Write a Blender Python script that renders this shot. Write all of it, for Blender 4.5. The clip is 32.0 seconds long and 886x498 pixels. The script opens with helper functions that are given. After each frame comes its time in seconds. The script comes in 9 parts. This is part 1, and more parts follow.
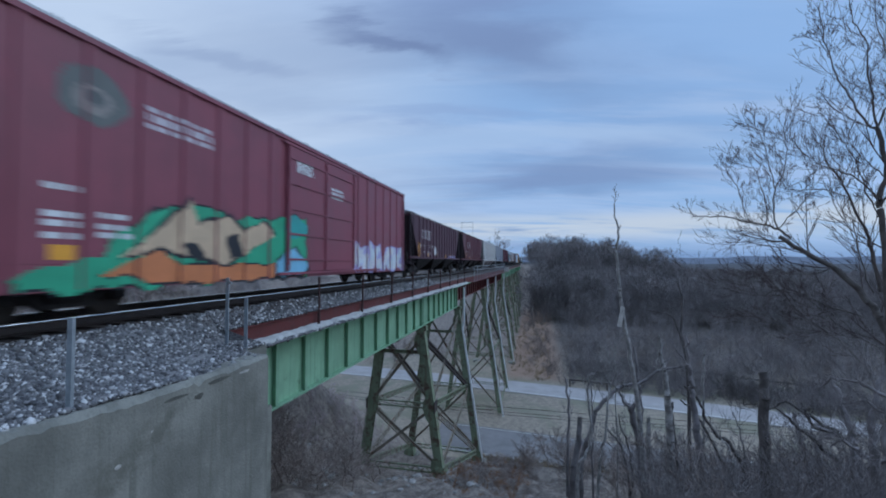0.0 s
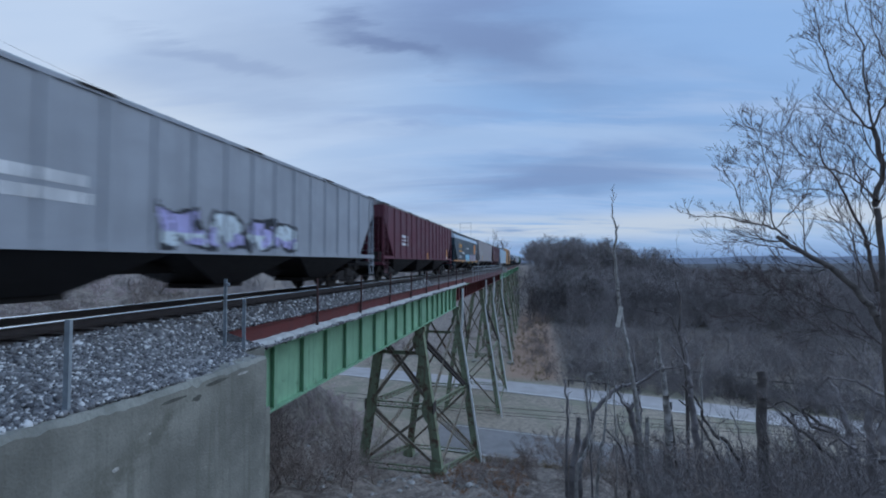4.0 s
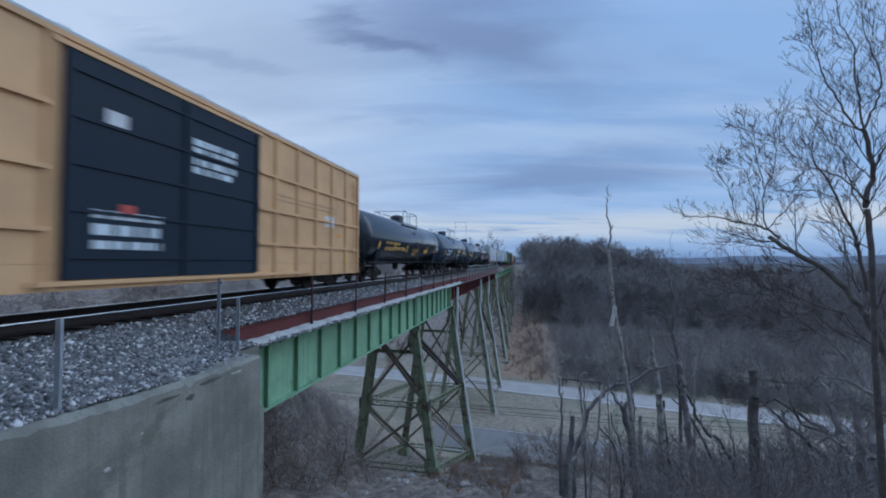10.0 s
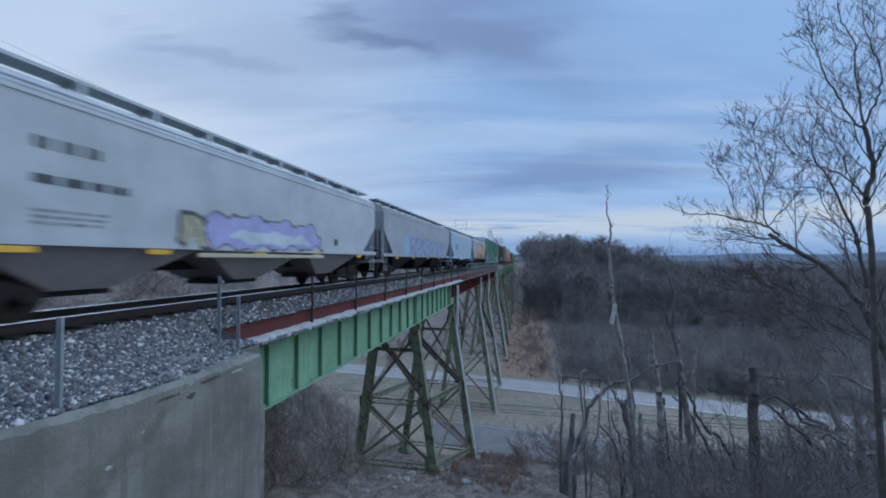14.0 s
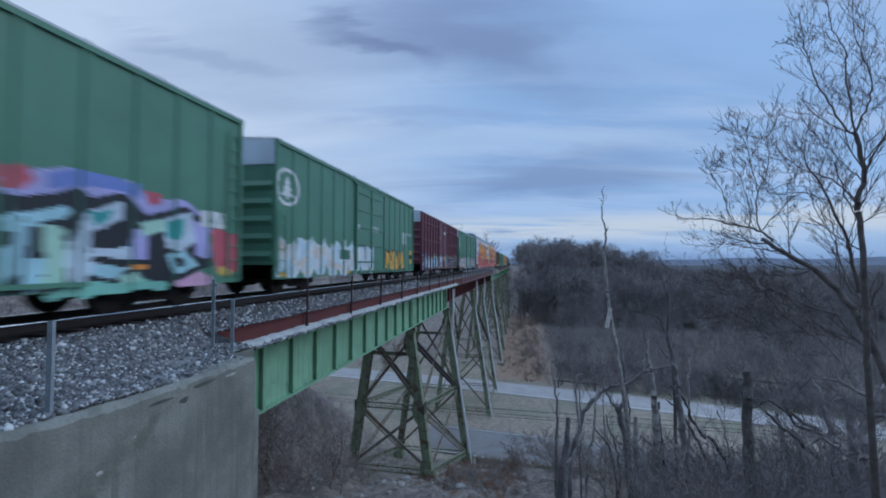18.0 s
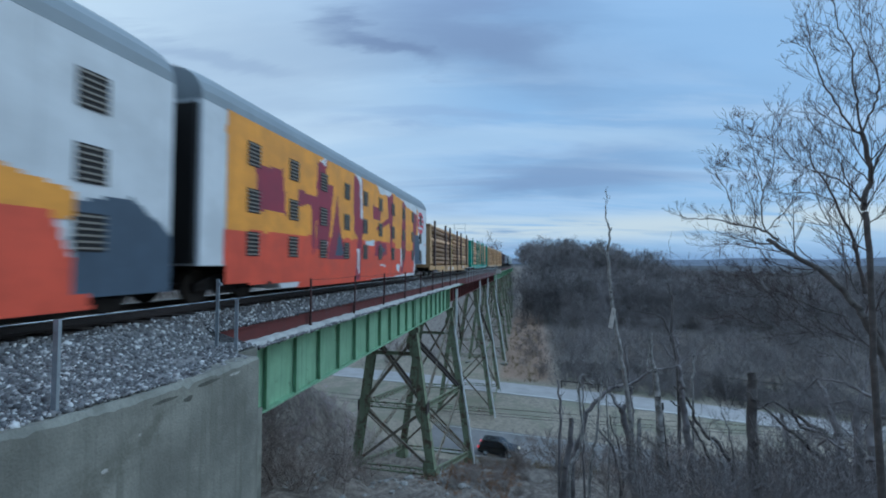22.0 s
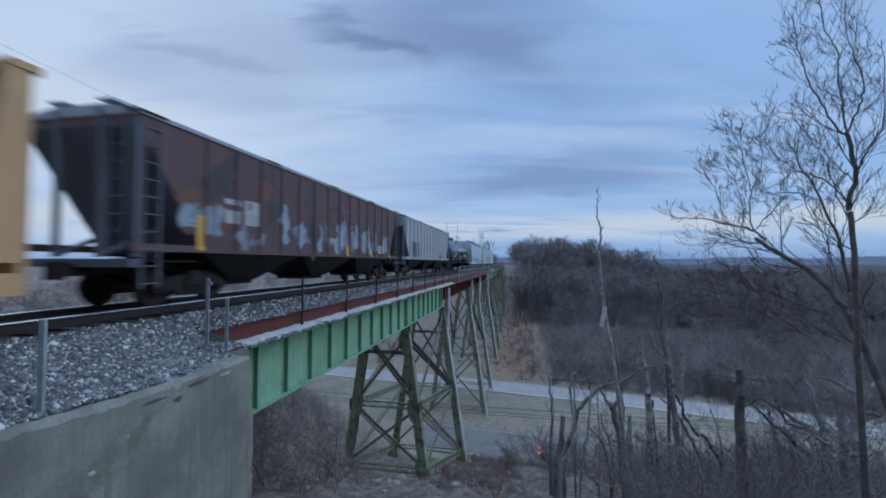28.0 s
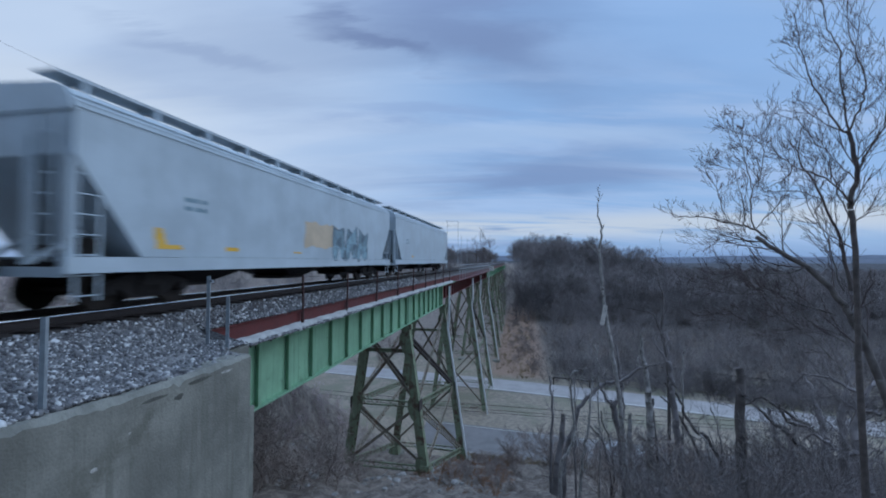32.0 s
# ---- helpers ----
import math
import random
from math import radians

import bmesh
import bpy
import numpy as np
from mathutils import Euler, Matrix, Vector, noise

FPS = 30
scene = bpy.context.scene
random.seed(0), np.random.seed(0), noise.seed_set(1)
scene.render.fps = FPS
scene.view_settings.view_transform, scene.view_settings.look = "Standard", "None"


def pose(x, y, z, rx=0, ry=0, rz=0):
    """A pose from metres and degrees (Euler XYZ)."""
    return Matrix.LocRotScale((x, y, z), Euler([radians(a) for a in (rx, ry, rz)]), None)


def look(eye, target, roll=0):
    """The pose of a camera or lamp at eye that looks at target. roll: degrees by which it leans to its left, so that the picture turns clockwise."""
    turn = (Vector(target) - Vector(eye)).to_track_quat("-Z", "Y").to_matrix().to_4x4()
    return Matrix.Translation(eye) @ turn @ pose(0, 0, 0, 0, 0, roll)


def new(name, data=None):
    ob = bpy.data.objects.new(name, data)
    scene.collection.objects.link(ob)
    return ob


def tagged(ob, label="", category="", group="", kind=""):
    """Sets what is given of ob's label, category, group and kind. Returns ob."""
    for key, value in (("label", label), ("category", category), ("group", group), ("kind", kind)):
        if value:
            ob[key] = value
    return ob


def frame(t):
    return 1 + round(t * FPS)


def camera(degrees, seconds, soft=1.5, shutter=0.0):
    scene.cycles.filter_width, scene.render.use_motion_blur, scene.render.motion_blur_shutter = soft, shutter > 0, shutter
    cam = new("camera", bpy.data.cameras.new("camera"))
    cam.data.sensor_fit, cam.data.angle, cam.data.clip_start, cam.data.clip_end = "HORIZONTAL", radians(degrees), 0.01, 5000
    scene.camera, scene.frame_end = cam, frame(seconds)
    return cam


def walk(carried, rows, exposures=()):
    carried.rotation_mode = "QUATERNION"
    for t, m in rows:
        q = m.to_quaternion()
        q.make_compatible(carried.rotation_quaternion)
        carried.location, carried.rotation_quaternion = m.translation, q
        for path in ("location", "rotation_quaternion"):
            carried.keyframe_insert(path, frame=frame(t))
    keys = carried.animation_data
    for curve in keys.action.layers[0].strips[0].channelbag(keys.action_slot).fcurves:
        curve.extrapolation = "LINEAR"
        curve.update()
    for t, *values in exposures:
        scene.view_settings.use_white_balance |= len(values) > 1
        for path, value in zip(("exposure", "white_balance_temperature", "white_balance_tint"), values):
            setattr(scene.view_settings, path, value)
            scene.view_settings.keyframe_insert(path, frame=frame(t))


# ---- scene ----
# The rail tops lie at z = 0, the track runs along +y, the camera stands beside it.
EYE = (9.1, 0.0, 1.03)
TURNS = [
    (0.0, 91.76, -0.09, 12.76), (0.5, 91.79, 0.02, 12.73), (1.0, 91.75, 0.03, 12.77), (1.5, 91.73, 0.10, 12.75),
    (2.0, 91.70, 0.06, 12.72), (2.5, 91.70, 0.04, 12.65), (3.0, 91.75, 0.04, 12.63), (3.5, 91.85, 0.09, 12.61),
    (5.5, 91.86, 0.06, 12.17), (6.0, 91.88, 0.15, 12.09), (6.5, 91.85, 0.13, 12.13), (7.0, 91.65, 0.25, 12.09),
    (7.5, 91.61, 0.26, 12.10), (8.0, 91.70, 0.25, 12.08), (8.5, 91.70, 0.17, 12.05), (9.0, 91.67, 0.00, 12.05),
    (9.5, 91.67, -0.06, 11.93), (10.0, 91.74, -0.07, 11.86), (10.5, 91.69, -0.08, 11.74), (11.0, 91.47, 0.07, 11.57),
    (11.5, 91.37, 0.08, 11.58), (12.0, 91.33, 0.18, 11.62), (12.5, 91.33, 0.19, 11.63), (13.0, 91.40, 0.17, 11.74),
    (13.5, 91.42, 0.11, 11.83), (14.0, 91.48, 0.07, 11.87), (14.5, 91.50, 0.01, 11.79), (16.5, 91.73, -0.04, 11.52),
    (17.0, 91.83, -0.10, 11.46), (17.5, 91.89, -0.16, 11.27), (18.0, 91.98, -0.09, 11.29), (18.5, 92.10, -0.11, 11.48),
    (19.0, 92.12, -0.12, 11.62), (19.5, 92.10, -0.09, 11.73), (20.0, 91.95, -0.11, 11.84), (20.5, 91.91, -0.03, 11.84),
    (21.0, 91.94, -0.09, 11.82), (21.5, 91.94, -0.16, 11.79), (22.0, 91.96, -0.19, 11.73), (22.5, 92.02, -0.26, 11.67),
    (23.0, 92.11, -0.29, 11.59), (23.5, 92.18, -0.27, 11.64), (24.0, 92.17, -0.22, 11.45), (24.5, 92.14, -0.17, 11.23),
    (25.0, 92.17, -0.22, 11.10), (25.5, 92.16, -0.20, 10.95), (27.5, 91.96, -0.14, 10.72), (28.0, 91.82, -0.18, 10.68),
    (28.5, 91.74, -0.14, 10.56), (29.0, 91.75, -0.17, 10.50), (29.5, 91.68, -0.10, 10.38), (30.0, 91.65, -0.13, 10.36),
    (30.5, 91.61, -0.19, 10.48), (31.0, 91.59, -0.25, 10.51), (31.5, 91.61, -0.31, 10.62), (32.0, 91.58, -0.24, 10.76),
]
cam = camera(93.3, 32.0, soft=1.9, shutter=0.35)
walk(cam, [(t, pose(*EYE, rx, ry, rz)) for t, rx, ry, rz in TURNS], exposures=[(0.0, -0.06, 5880.0, 6.0), (20.6, -0.06, 5880.0, 6.0), (21.6, 0.08, 5880.0, -4.0), (23.0, 0.08, 5880.0, -4.0), (24.2, -0.04, 5880.0, 6.0), (32.0, -0.06, 5880.0, 6.0)])


# ---- node helpers ----
def node(nt, kind, ins=None):
    n = nt.nodes.new(kind)
    for k, v in (ins or {}).items():
        if isinstance(v, bpy.types.NodeSocket):
            nt.links.new(v, n.inputs[k])
        else:
            n.inputs[k].default_value = v
    return n


def rgb(c):
    return (c[0], c[1], c[2], 1.0)


def mixc(nt, fac, a, b, blend="MIX"):
    n = node(nt, "ShaderNodeMix")
    n.data_type, n.blend_type = "RGBA", blend
    for i, v in ((0, fac), (6, a), (7, b)):
        if isinstance(v, bpy.types.NodeSocket):
            nt.links.new(v, n.inputs[i])
        else:
            n.inputs[i].default_value = v if i == 0 else rgb(v)
    return n.outputs[2]


def maths(nt, op, a, b=0.0):
    n = node(nt, "ShaderNodeMath")
    n.operation = op
    for i, v in ((0, a), (1, b)):
        if isinstance(v, bpy.types.NodeSocket):
            nt.links.new(v, n.inputs[i])
        else:
            n.inputs[i].default_value = v
    return n.outputs[0]


def ramp(nt, fac, lo, hi, a=0.0, b=1.0):
    n = node(nt, "ShaderNodeMapRange", {0: fac, 1: lo, 2: hi, 3: a, 4: b})
    n.interpolation_type = "SMOOTHSTEP"
    return n.outputs[0]


# ---- world: dusk under broken layered cloud ----
SUN_EL, SUN_AZ = radians(35.0), radians(80.0)
world = bpy.data.worlds.new("world")
scene.world = world
world.use_nodes = True
wt = world.node_tree
wt.nodes.clear()
geo = node(wt, "ShaderNodeTexCoord")
sep = node(wt, "ShaderNodeSeparateXYZ", {0: geo.outputs["Generated"]})
up = maths(wt, "MAXIMUM", sep.outputs[2], 0.0)
den = maths(wt, "ADD", up, 0.17)
cx = maths(wt, "DIVIDE", sep.outputs[0], den)
cy = maths(wt, "DIVIDE", sep.outputs[1], den)
flat = node(wt, "ShaderNodeCombineXYZ", {0: cx, 1: cy, 2: 0.0}).outputs[0]
turned = node(wt, "ShaderNodeMapping", {0: flat, 2: (0.0, 0.0, -0.18)}).outputs[0]
mapn = node(wt, "ShaderNodeMapping", {0: turned, 1: (5.2, 3.9, 0.0), 3: (0.5, 1.2, 1.0)})
big = node(wt, "ShaderNodeTexNoise", {"Vector": mapn.outputs[0], "Scale": 1.0, "Detail": 6.0, "Roughness": 0.5, "Distortion": 0.4})
map2 = node(wt, "ShaderNodeMapping", {0: turned, 1: (7.3, 0.4, 0.0), 3: (0.42, 1.7, 1.0)})
fine = node(wt, "ShaderNodeTexNoise", {"Vector": map2.outputs[0], "Scale": 1.7, "Detail": 8.0, "Roughness": 0.60, "Distortion": 0.5})
sky = node(wt, "ShaderNodeTexSky")
sky.sky_type, sky.sun_disc, sky.sun_elevation, sky.sun_rotation = "NISHITA", False, SUN_EL, SUN_AZ
sky.air_density, sky.dust_density, sky.ozone_density = 1.0, 0.6, 2.5
blue = mixc(wt, 1.0, sky.outputs[0], (0.16, 0.16, 0.16), "MULTIPLY")
clear = mixc(wt, 0.92, blue, (0.305, 0.455, 0.72))
thick = maths(wt, "MULTIPLY", ramp(wt, big.outputs[0], 0.42, 0.66), ramp(wt, sep.outputs[0], 0.55, -0.1, 0.25, 1.0))
wisp = ramp(wt, fine.outputs[0], 0.41, 0.62)
pale = mixc(wt, maths(wt, "MULTIPLY", wisp, 0.8), clear, (0.43, 0.55, 0.78))
cloud = mixc(wt, maths(wt, "MULTIPLY", thick, 0.75), pale, (0.215, 0.30, 0.50))
west = ramp(wt, sep.outputs[0], 0.0, -0.62)
glow = mixc(wt, maths(wt, "MULTIPLY", west, maths(wt, "SUBTRACT", 0.80, maths(wt, "MULTIPLY", thick, 0.30))), cloud, (0.62, 0.69, 0.82))
lowband = maths(wt, "MULTIPLY", ramp(wt, up, 0.035, 0.075), ramp(wt, up, 0.125, 0.085))
lowband = maths(wt, "MULTIPLY", lowband, ramp(wt, fine.outputs[0], 0.30, 0.52))
band = mixc(wt, maths(wt, "MULTIPLY", lowband, 0.9), glow, (0.61, 0.65, 0.72))
# single banks of cloud over the valley
warp = node(wt, "ShaderNodeVectorMath", {0: fine.outputs["Color"], 1: (0.5, 0.5, 0.5)})
warp.operation = "SUBTRACT"
warp2 = node(wt, "ShaderNodeVectorMath", {0: warp.outputs[0], 1: (0.75, 0.75, 0.0)})
warp2.operation = "MULTIPLY"
drift = node(wt, "ShaderNodeVectorMath", {0: flat, 1: warp2.outputs[0]}).outputs[0]


def bank(x, y, turn, a, b, colour, amount, under):
    m = node(wt, "ShaderNodeMapping")
    m.vector_type = "TEXTURE"
    wt.links.new(drift, m.inputs[0])
    m.inputs[1].default_value, m.inputs[2].default_value, m.inputs[3].default_value = (x, y, 0), (0, 0, radians(turn)), (a, b, 1)
    d = node(wt, "ShaderNodeVectorMath", {0: m.outputs[0]})
    d.operation = "LENGTH"
    return mixc(wt, maths(wt, "MULTIPLY", ramp(wt, d.outputs["Value"], 1.0, 0.2), amount), under, colour)


band = bank(-1.75, 1.25, 60, 1.0, 0.5, (0.66, 0.71, 0.80), 0.8, band)
band = bank(0.62, 1.45, 10, 0.75, 0.42, (0.325, 0.485, 0.77), 0.75, band)
band = bank(-0.10, 2.15, 2, 1.7, 0.20, (0.43, 0.55, 0.76), 0.75, band)
band = bank(-0.45, 1.80, 14, 0.6, 0.13, (0.29, 0.39, 0.62), 0.5, band)
band = bank(0.20, 2.72, 0, 1.5, 0.26, (0.235, 0.315, 0.52), 0.6, band)
band = bank(-0.22, 1.34, 30, 0.55, 0.22, (0.21, 0.275, 0.46), 0.75, band)
band = bank(-0.50, 1.33, 46, 0.34, 0.085, (0.165, 0.215, 0.38), 0.7, band)
band = bank(-1.00, 1.22, 48, 0.34, 0.08, (0.29, 0.36, 0.54), 0.45, band)
hazeband = mixc(wt, maths(wt, "MULTIPLY", ramp(wt, up, 0.05, 0.0), 0.75), band, (0.20, 0.315, 0.55))
zenith = ramp(wt, up, 0.42, 1.0, 1.0, 2.1)
bg = node(wt, "ShaderNodeBackground", {0: hazeband, 1: zenith})
out = node(wt, "ShaderNodeOutputWorld", {0: bg.outputs[0]})

sun = new("sun", bpy.data.lights.new("sun", "SUN"))
sun.data.energy, sun.data.angle, sun.data.color = 0.95, radians(60), (0.90, 0.94, 1.0)
sun.matrix_world = look((40, 7, 28), (0, 0, 0))


# ---- materials ----
def material(name, base, rough=0.8, metal=0.0, vary=0.25, scale=6.0, bump=0.3, bump_scale=60.0, spot=None, spot_amount=0.0, spot_scale=2.0,
             streak=None, streak_amount=0.0, per_piece=0.0, spec=0.4):
    """A worn surface: base colour with a coarse and a fine variation, spots of another colour, runs down its face."""
    m = bpy.data.materials.new(name)
    m.use_nodes = True
    nt = m.node_tree
    b = nt.nodes["Principled BSDF"]
    tc = node(nt, "ShaderNodeTexCoord").outputs["Object"]
    n1 = node(nt, "ShaderNodeTexNoise", {"Vector": tc, "Scale": scale, "Detail": 6.0, "Roughness": 0.6}).outputs[0]
    n2 = node(nt, "ShaderNodeTexNoise", {"Vector": tc, "Scale": bump_scale, "Detail": 3.0}).outputs[0]
    lo, hi = [c * (1 - vary) for c in base], [min(1.0, c * (1 + vary)) for c in base]
    col = mixc(nt, ramp(nt, n1, 0.3, 0.7), lo, hi)
    col = mixc(nt, maths(nt, "MULTIPLY", ramp(nt, n2, 0.35, 0.75), 0.35 * vary + 0.04), col, [c * 0.45 for c in base])
    if spot:
        n3 = node(nt, "ShaderNodeTexNoise", {"Vector": tc, "Scale": spot_scale, "Detail": 8.0, "Roughness": 0.68}).outputs[0]
        col = mixc(nt, ramp(nt, n3, 0.78 - 0.5 * spot_amount, 0.90 - 0.5 * spot_amount), col, spot)
    if streak:
        mp = node(nt, "ShaderNodeMapping", {0: tc, 3: (3.2, 3.2, 0.16)})
        n4 = node(nt, "ShaderNodeTexNoise", {"Vector": mp.outputs[0], "Scale": 2.2, "Detail": 6.0, "Roughness": 0.6}).outputs[0]
        col = mixc(nt, maths(nt, "MULTIPLY", ramp(nt, n4, 0.48, 0.72), streak_amount), col, streak)
    if per_piece:
        oi = node(nt, "ShaderNodeObjectInfo").outputs["Random"]
        f = node(nt, "ShaderNodeMapRange", {0: oi, 3: 1 - per_piece, 4: 1 + per_piece}).outputs[0]
        gr = node(nt, "ShaderNodeCombineColor", {0: f, 1: f, 2: f}).outputs[0]
        col = mixc(nt, 1.0, col, gr, "MULTIPLY")
    nt.links.new(col, b.inputs["Base Color"])
    rr = ramp(nt, n1, 0.2, 0.8, max(0.05, rough - 0.12), min(1.0, rough + 0.1))
    nt.links.new(rr, b.inputs["Roughness"])
    b.inputs["Metallic"].default_value = metal
    b.inputs["Specular IOR Level"].default_value = spec
    if bump:
        bp = node(nt, "ShaderNodeBump", {"Strength": bump, "Distance": 0.02, "Height": n2})
        nt.links.new(bp.outputs[0], b.inputs["Normal"])
    return m


def emitter(name, colour, power):
    m = bpy.data.materials.new(name)
    m.use_nodes = True
    b = m.node_tree.nodes["Principled BSDF"]
    b.inputs["Base Color"].default_value = rgb(colour)
    b.inputs["Emission Color"].default_value = rgb(colour)
    b.inputs["Emission Strength"].default_value = power
    return m


RUST = (0.13, 0.055, 0.035)
concrete = material("concrete", (0.205, 0.203, 0.176), 0.9, vary=0.30, scale=0.9, bump=0.7, bump_scale=28, spot=(0.145, 0.143, 0.12), spot_amount=0.47, spot_scale=0.55,
                    streak=(0.12, 0.12, 0.10), streak_amount=0.6)
ballast_mat = material("ballast", (0.25, 0.25, 0.26), 0.92, vary=0.35, scale=3, bump=0.8, bump_scale=25)
rail_steel = material("rail_steel", (0.032, 0.025, 0.024), 0.55, 0.3, vary=0.3)
rail_top = material("rail_head", (0.72, 0.74, 0.76), 0.16, 1.0, vary=0.08, bump=0.05)
tie_wood = material("tie_wood", (0.045, 0.036, 0.032), 0.9, vary=0.35, scale=4, bump=0.7, per_piece=0.3)
green_paint = material("green_paint", (0.225, 0.395, 0.255), 0.55, vary=0.14, scale=1.2, bump=0.15, spot=(0.10, 0.155, 0.10), spot_amount=0.35, spot_scale=1.6,
                       streak=(0.07, 0.16, 0.10), streak_amount=0.5)
tower_paint = material("tower_paint", (0.185, 0.225, 0.145), 0.7, vary=0.2, scale=2.0, spot=(0.095, 0.062, 0.042), spot_amount=0.56, spot_scale=1.8,
                       streak=(0.10, 0.06, 0.04), streak_amount=0.6)
brace_paint = material("brace_paint", (0.20, 0.18, 0.14), 0.8, vary=0.25, scale=3, spot=(0.15, 0.075, 0.05), spot_amount=0.5)
red_paint = material("red_oxide_paint", (0.105, 0.024, 0.022), 0.6, vary=0.2, scale=2, spot=(0.08, 0.03, 0.025), spot_amount=0.35)
post_paint = material("dark_post_paint", (0.06, 0.028, 0.026), 0.6, vary=0.3)
galv = material("galvanized_steel", (0.34, 0.38, 0.41), 0.45, 0.5, vary=0.15, scale=8, bump=0.1)
pipe_pale = material("pale_pipe_paint", (0.60, 0.62, 0.62), 0.5, 0.1, vary=0.15)
gray_rail = material("grey_rail_paint", (0.42, 0.45, 0.47), 0.5, 0.4, vary=0.1)
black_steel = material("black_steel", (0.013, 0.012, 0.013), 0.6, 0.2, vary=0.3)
under_steel = material("underframe_steel", (0.018, 0.015, 0.014), 0.75, 0.2, vary=0.4, spot=(0.05, 0.025, 0.018), spot_amount=0.35)
wheel_steel = material("wheel_steel", (0.03, 0.024, 0.02), 0.6, 0.5, vary=0.3)
snow_mat = material("pale_walkway", (0.40, 0.40, 0.385), 0.95, vary=0.2, scale=2.5, bump=0.8, bump_scale=14, spot=(0.33, 0.33, 0.32), spot_amount=0.42)
road_light = material("worn_concrete_road", (0.32, 0.305, 0.30), 0.9, vary=0.12, scale=0.4, bump=0.3, spot=(0.27, 0.27, 0.27), spot_amount=0.4, spot_scale=0.3)
asphalt = material("asphalt", (0.17, 0.165, 0.165), 0.9, vary=0.2, scale=0.5, bump=0.4, spot=(0.125, 0.12, 0.12), spot_amount=0.5, spot_scale=0.12)
line_paint = material("road_line_paint", (0.42, 0.41, 0.39), 0.8, vary=0.15)
bark = material("bark", (0.095, 0.082, 0.076), 0.95, vary=0.35, scale=5, bump=0.8, bump_scale=30)
twig_mat = material("twig_bark", (0.082, 0.062, 0.060), 0.95, vary=0.3, scale=2)
dark_bark = material("dark_grey_bark", (0.105, 0.093, 0.089), 0.95, vary=0.4, scale=2.0, bump=0.6, spot=(0.19, 0.175, 0.165), spot_amount=0.36, spot_scale=2.0)
lichen_bark = material("lichened_bark", (0.12, 0.108, 0.102), 0.95, vary=0.35, scale=4, bump=0.8, spot=(0.30, 0.30, 0.29), spot_amount=0.40, spot_scale=3.0)
pale_bark = material("weathered_dead_wood", (0.30, 0.285, 0.27), 0.9, vary=0.4, scale=3, bump=0.7, spot=(0.08, 0.07, 0.065), spot_amount=0.5, spot_scale=2.5)
woods_mat = material("woodland_bark", (0.190, 0.174, 0.174), 0.95, vary=0.45, scale=0.08, bump=0.0)
pale_brush = material("pinkish_dry_brush", (0.44, 0.365, 0.355), 0.95, vary=0.4, scale=0.4, bump=0.0)
thicket_bark = material("hazel_grey_bark", (0.19, 0.174, 0.174), 0.95, vary=0.35, scale=1.5, bump=0.0)
russet = material("russet_grass", (0.24, 0.13, 0.075), 0.95, vary=0.4, scale=0.8, bump=0.0)
brush_mat = material("dry_brush", (0.25, 0.21, 0.19), 0.95, vary=0.4, scale=0.4, bump=0.0)
grass_dry = material("dry_grass", (0.26, 0.20, 0.12), 0.95, vary=0.4, scale=0.6, bump=0.0)
# the haze of distance is mixed into this blue-grey base
far_hill = material("hazed_woods", (0.10, 0.12, 0.16), 1.0, vary=0.25, scale=0.01, bump=0.0)
glass_dark = material("dark_glass", (0.015, 0.017, 0.02), 0.08, 0.0, vary=0.05, bump=0.0, spec=0.6)
tyre_mat = material("tyre_rubber", (0.02, 0.02, 0.021), 0.85)


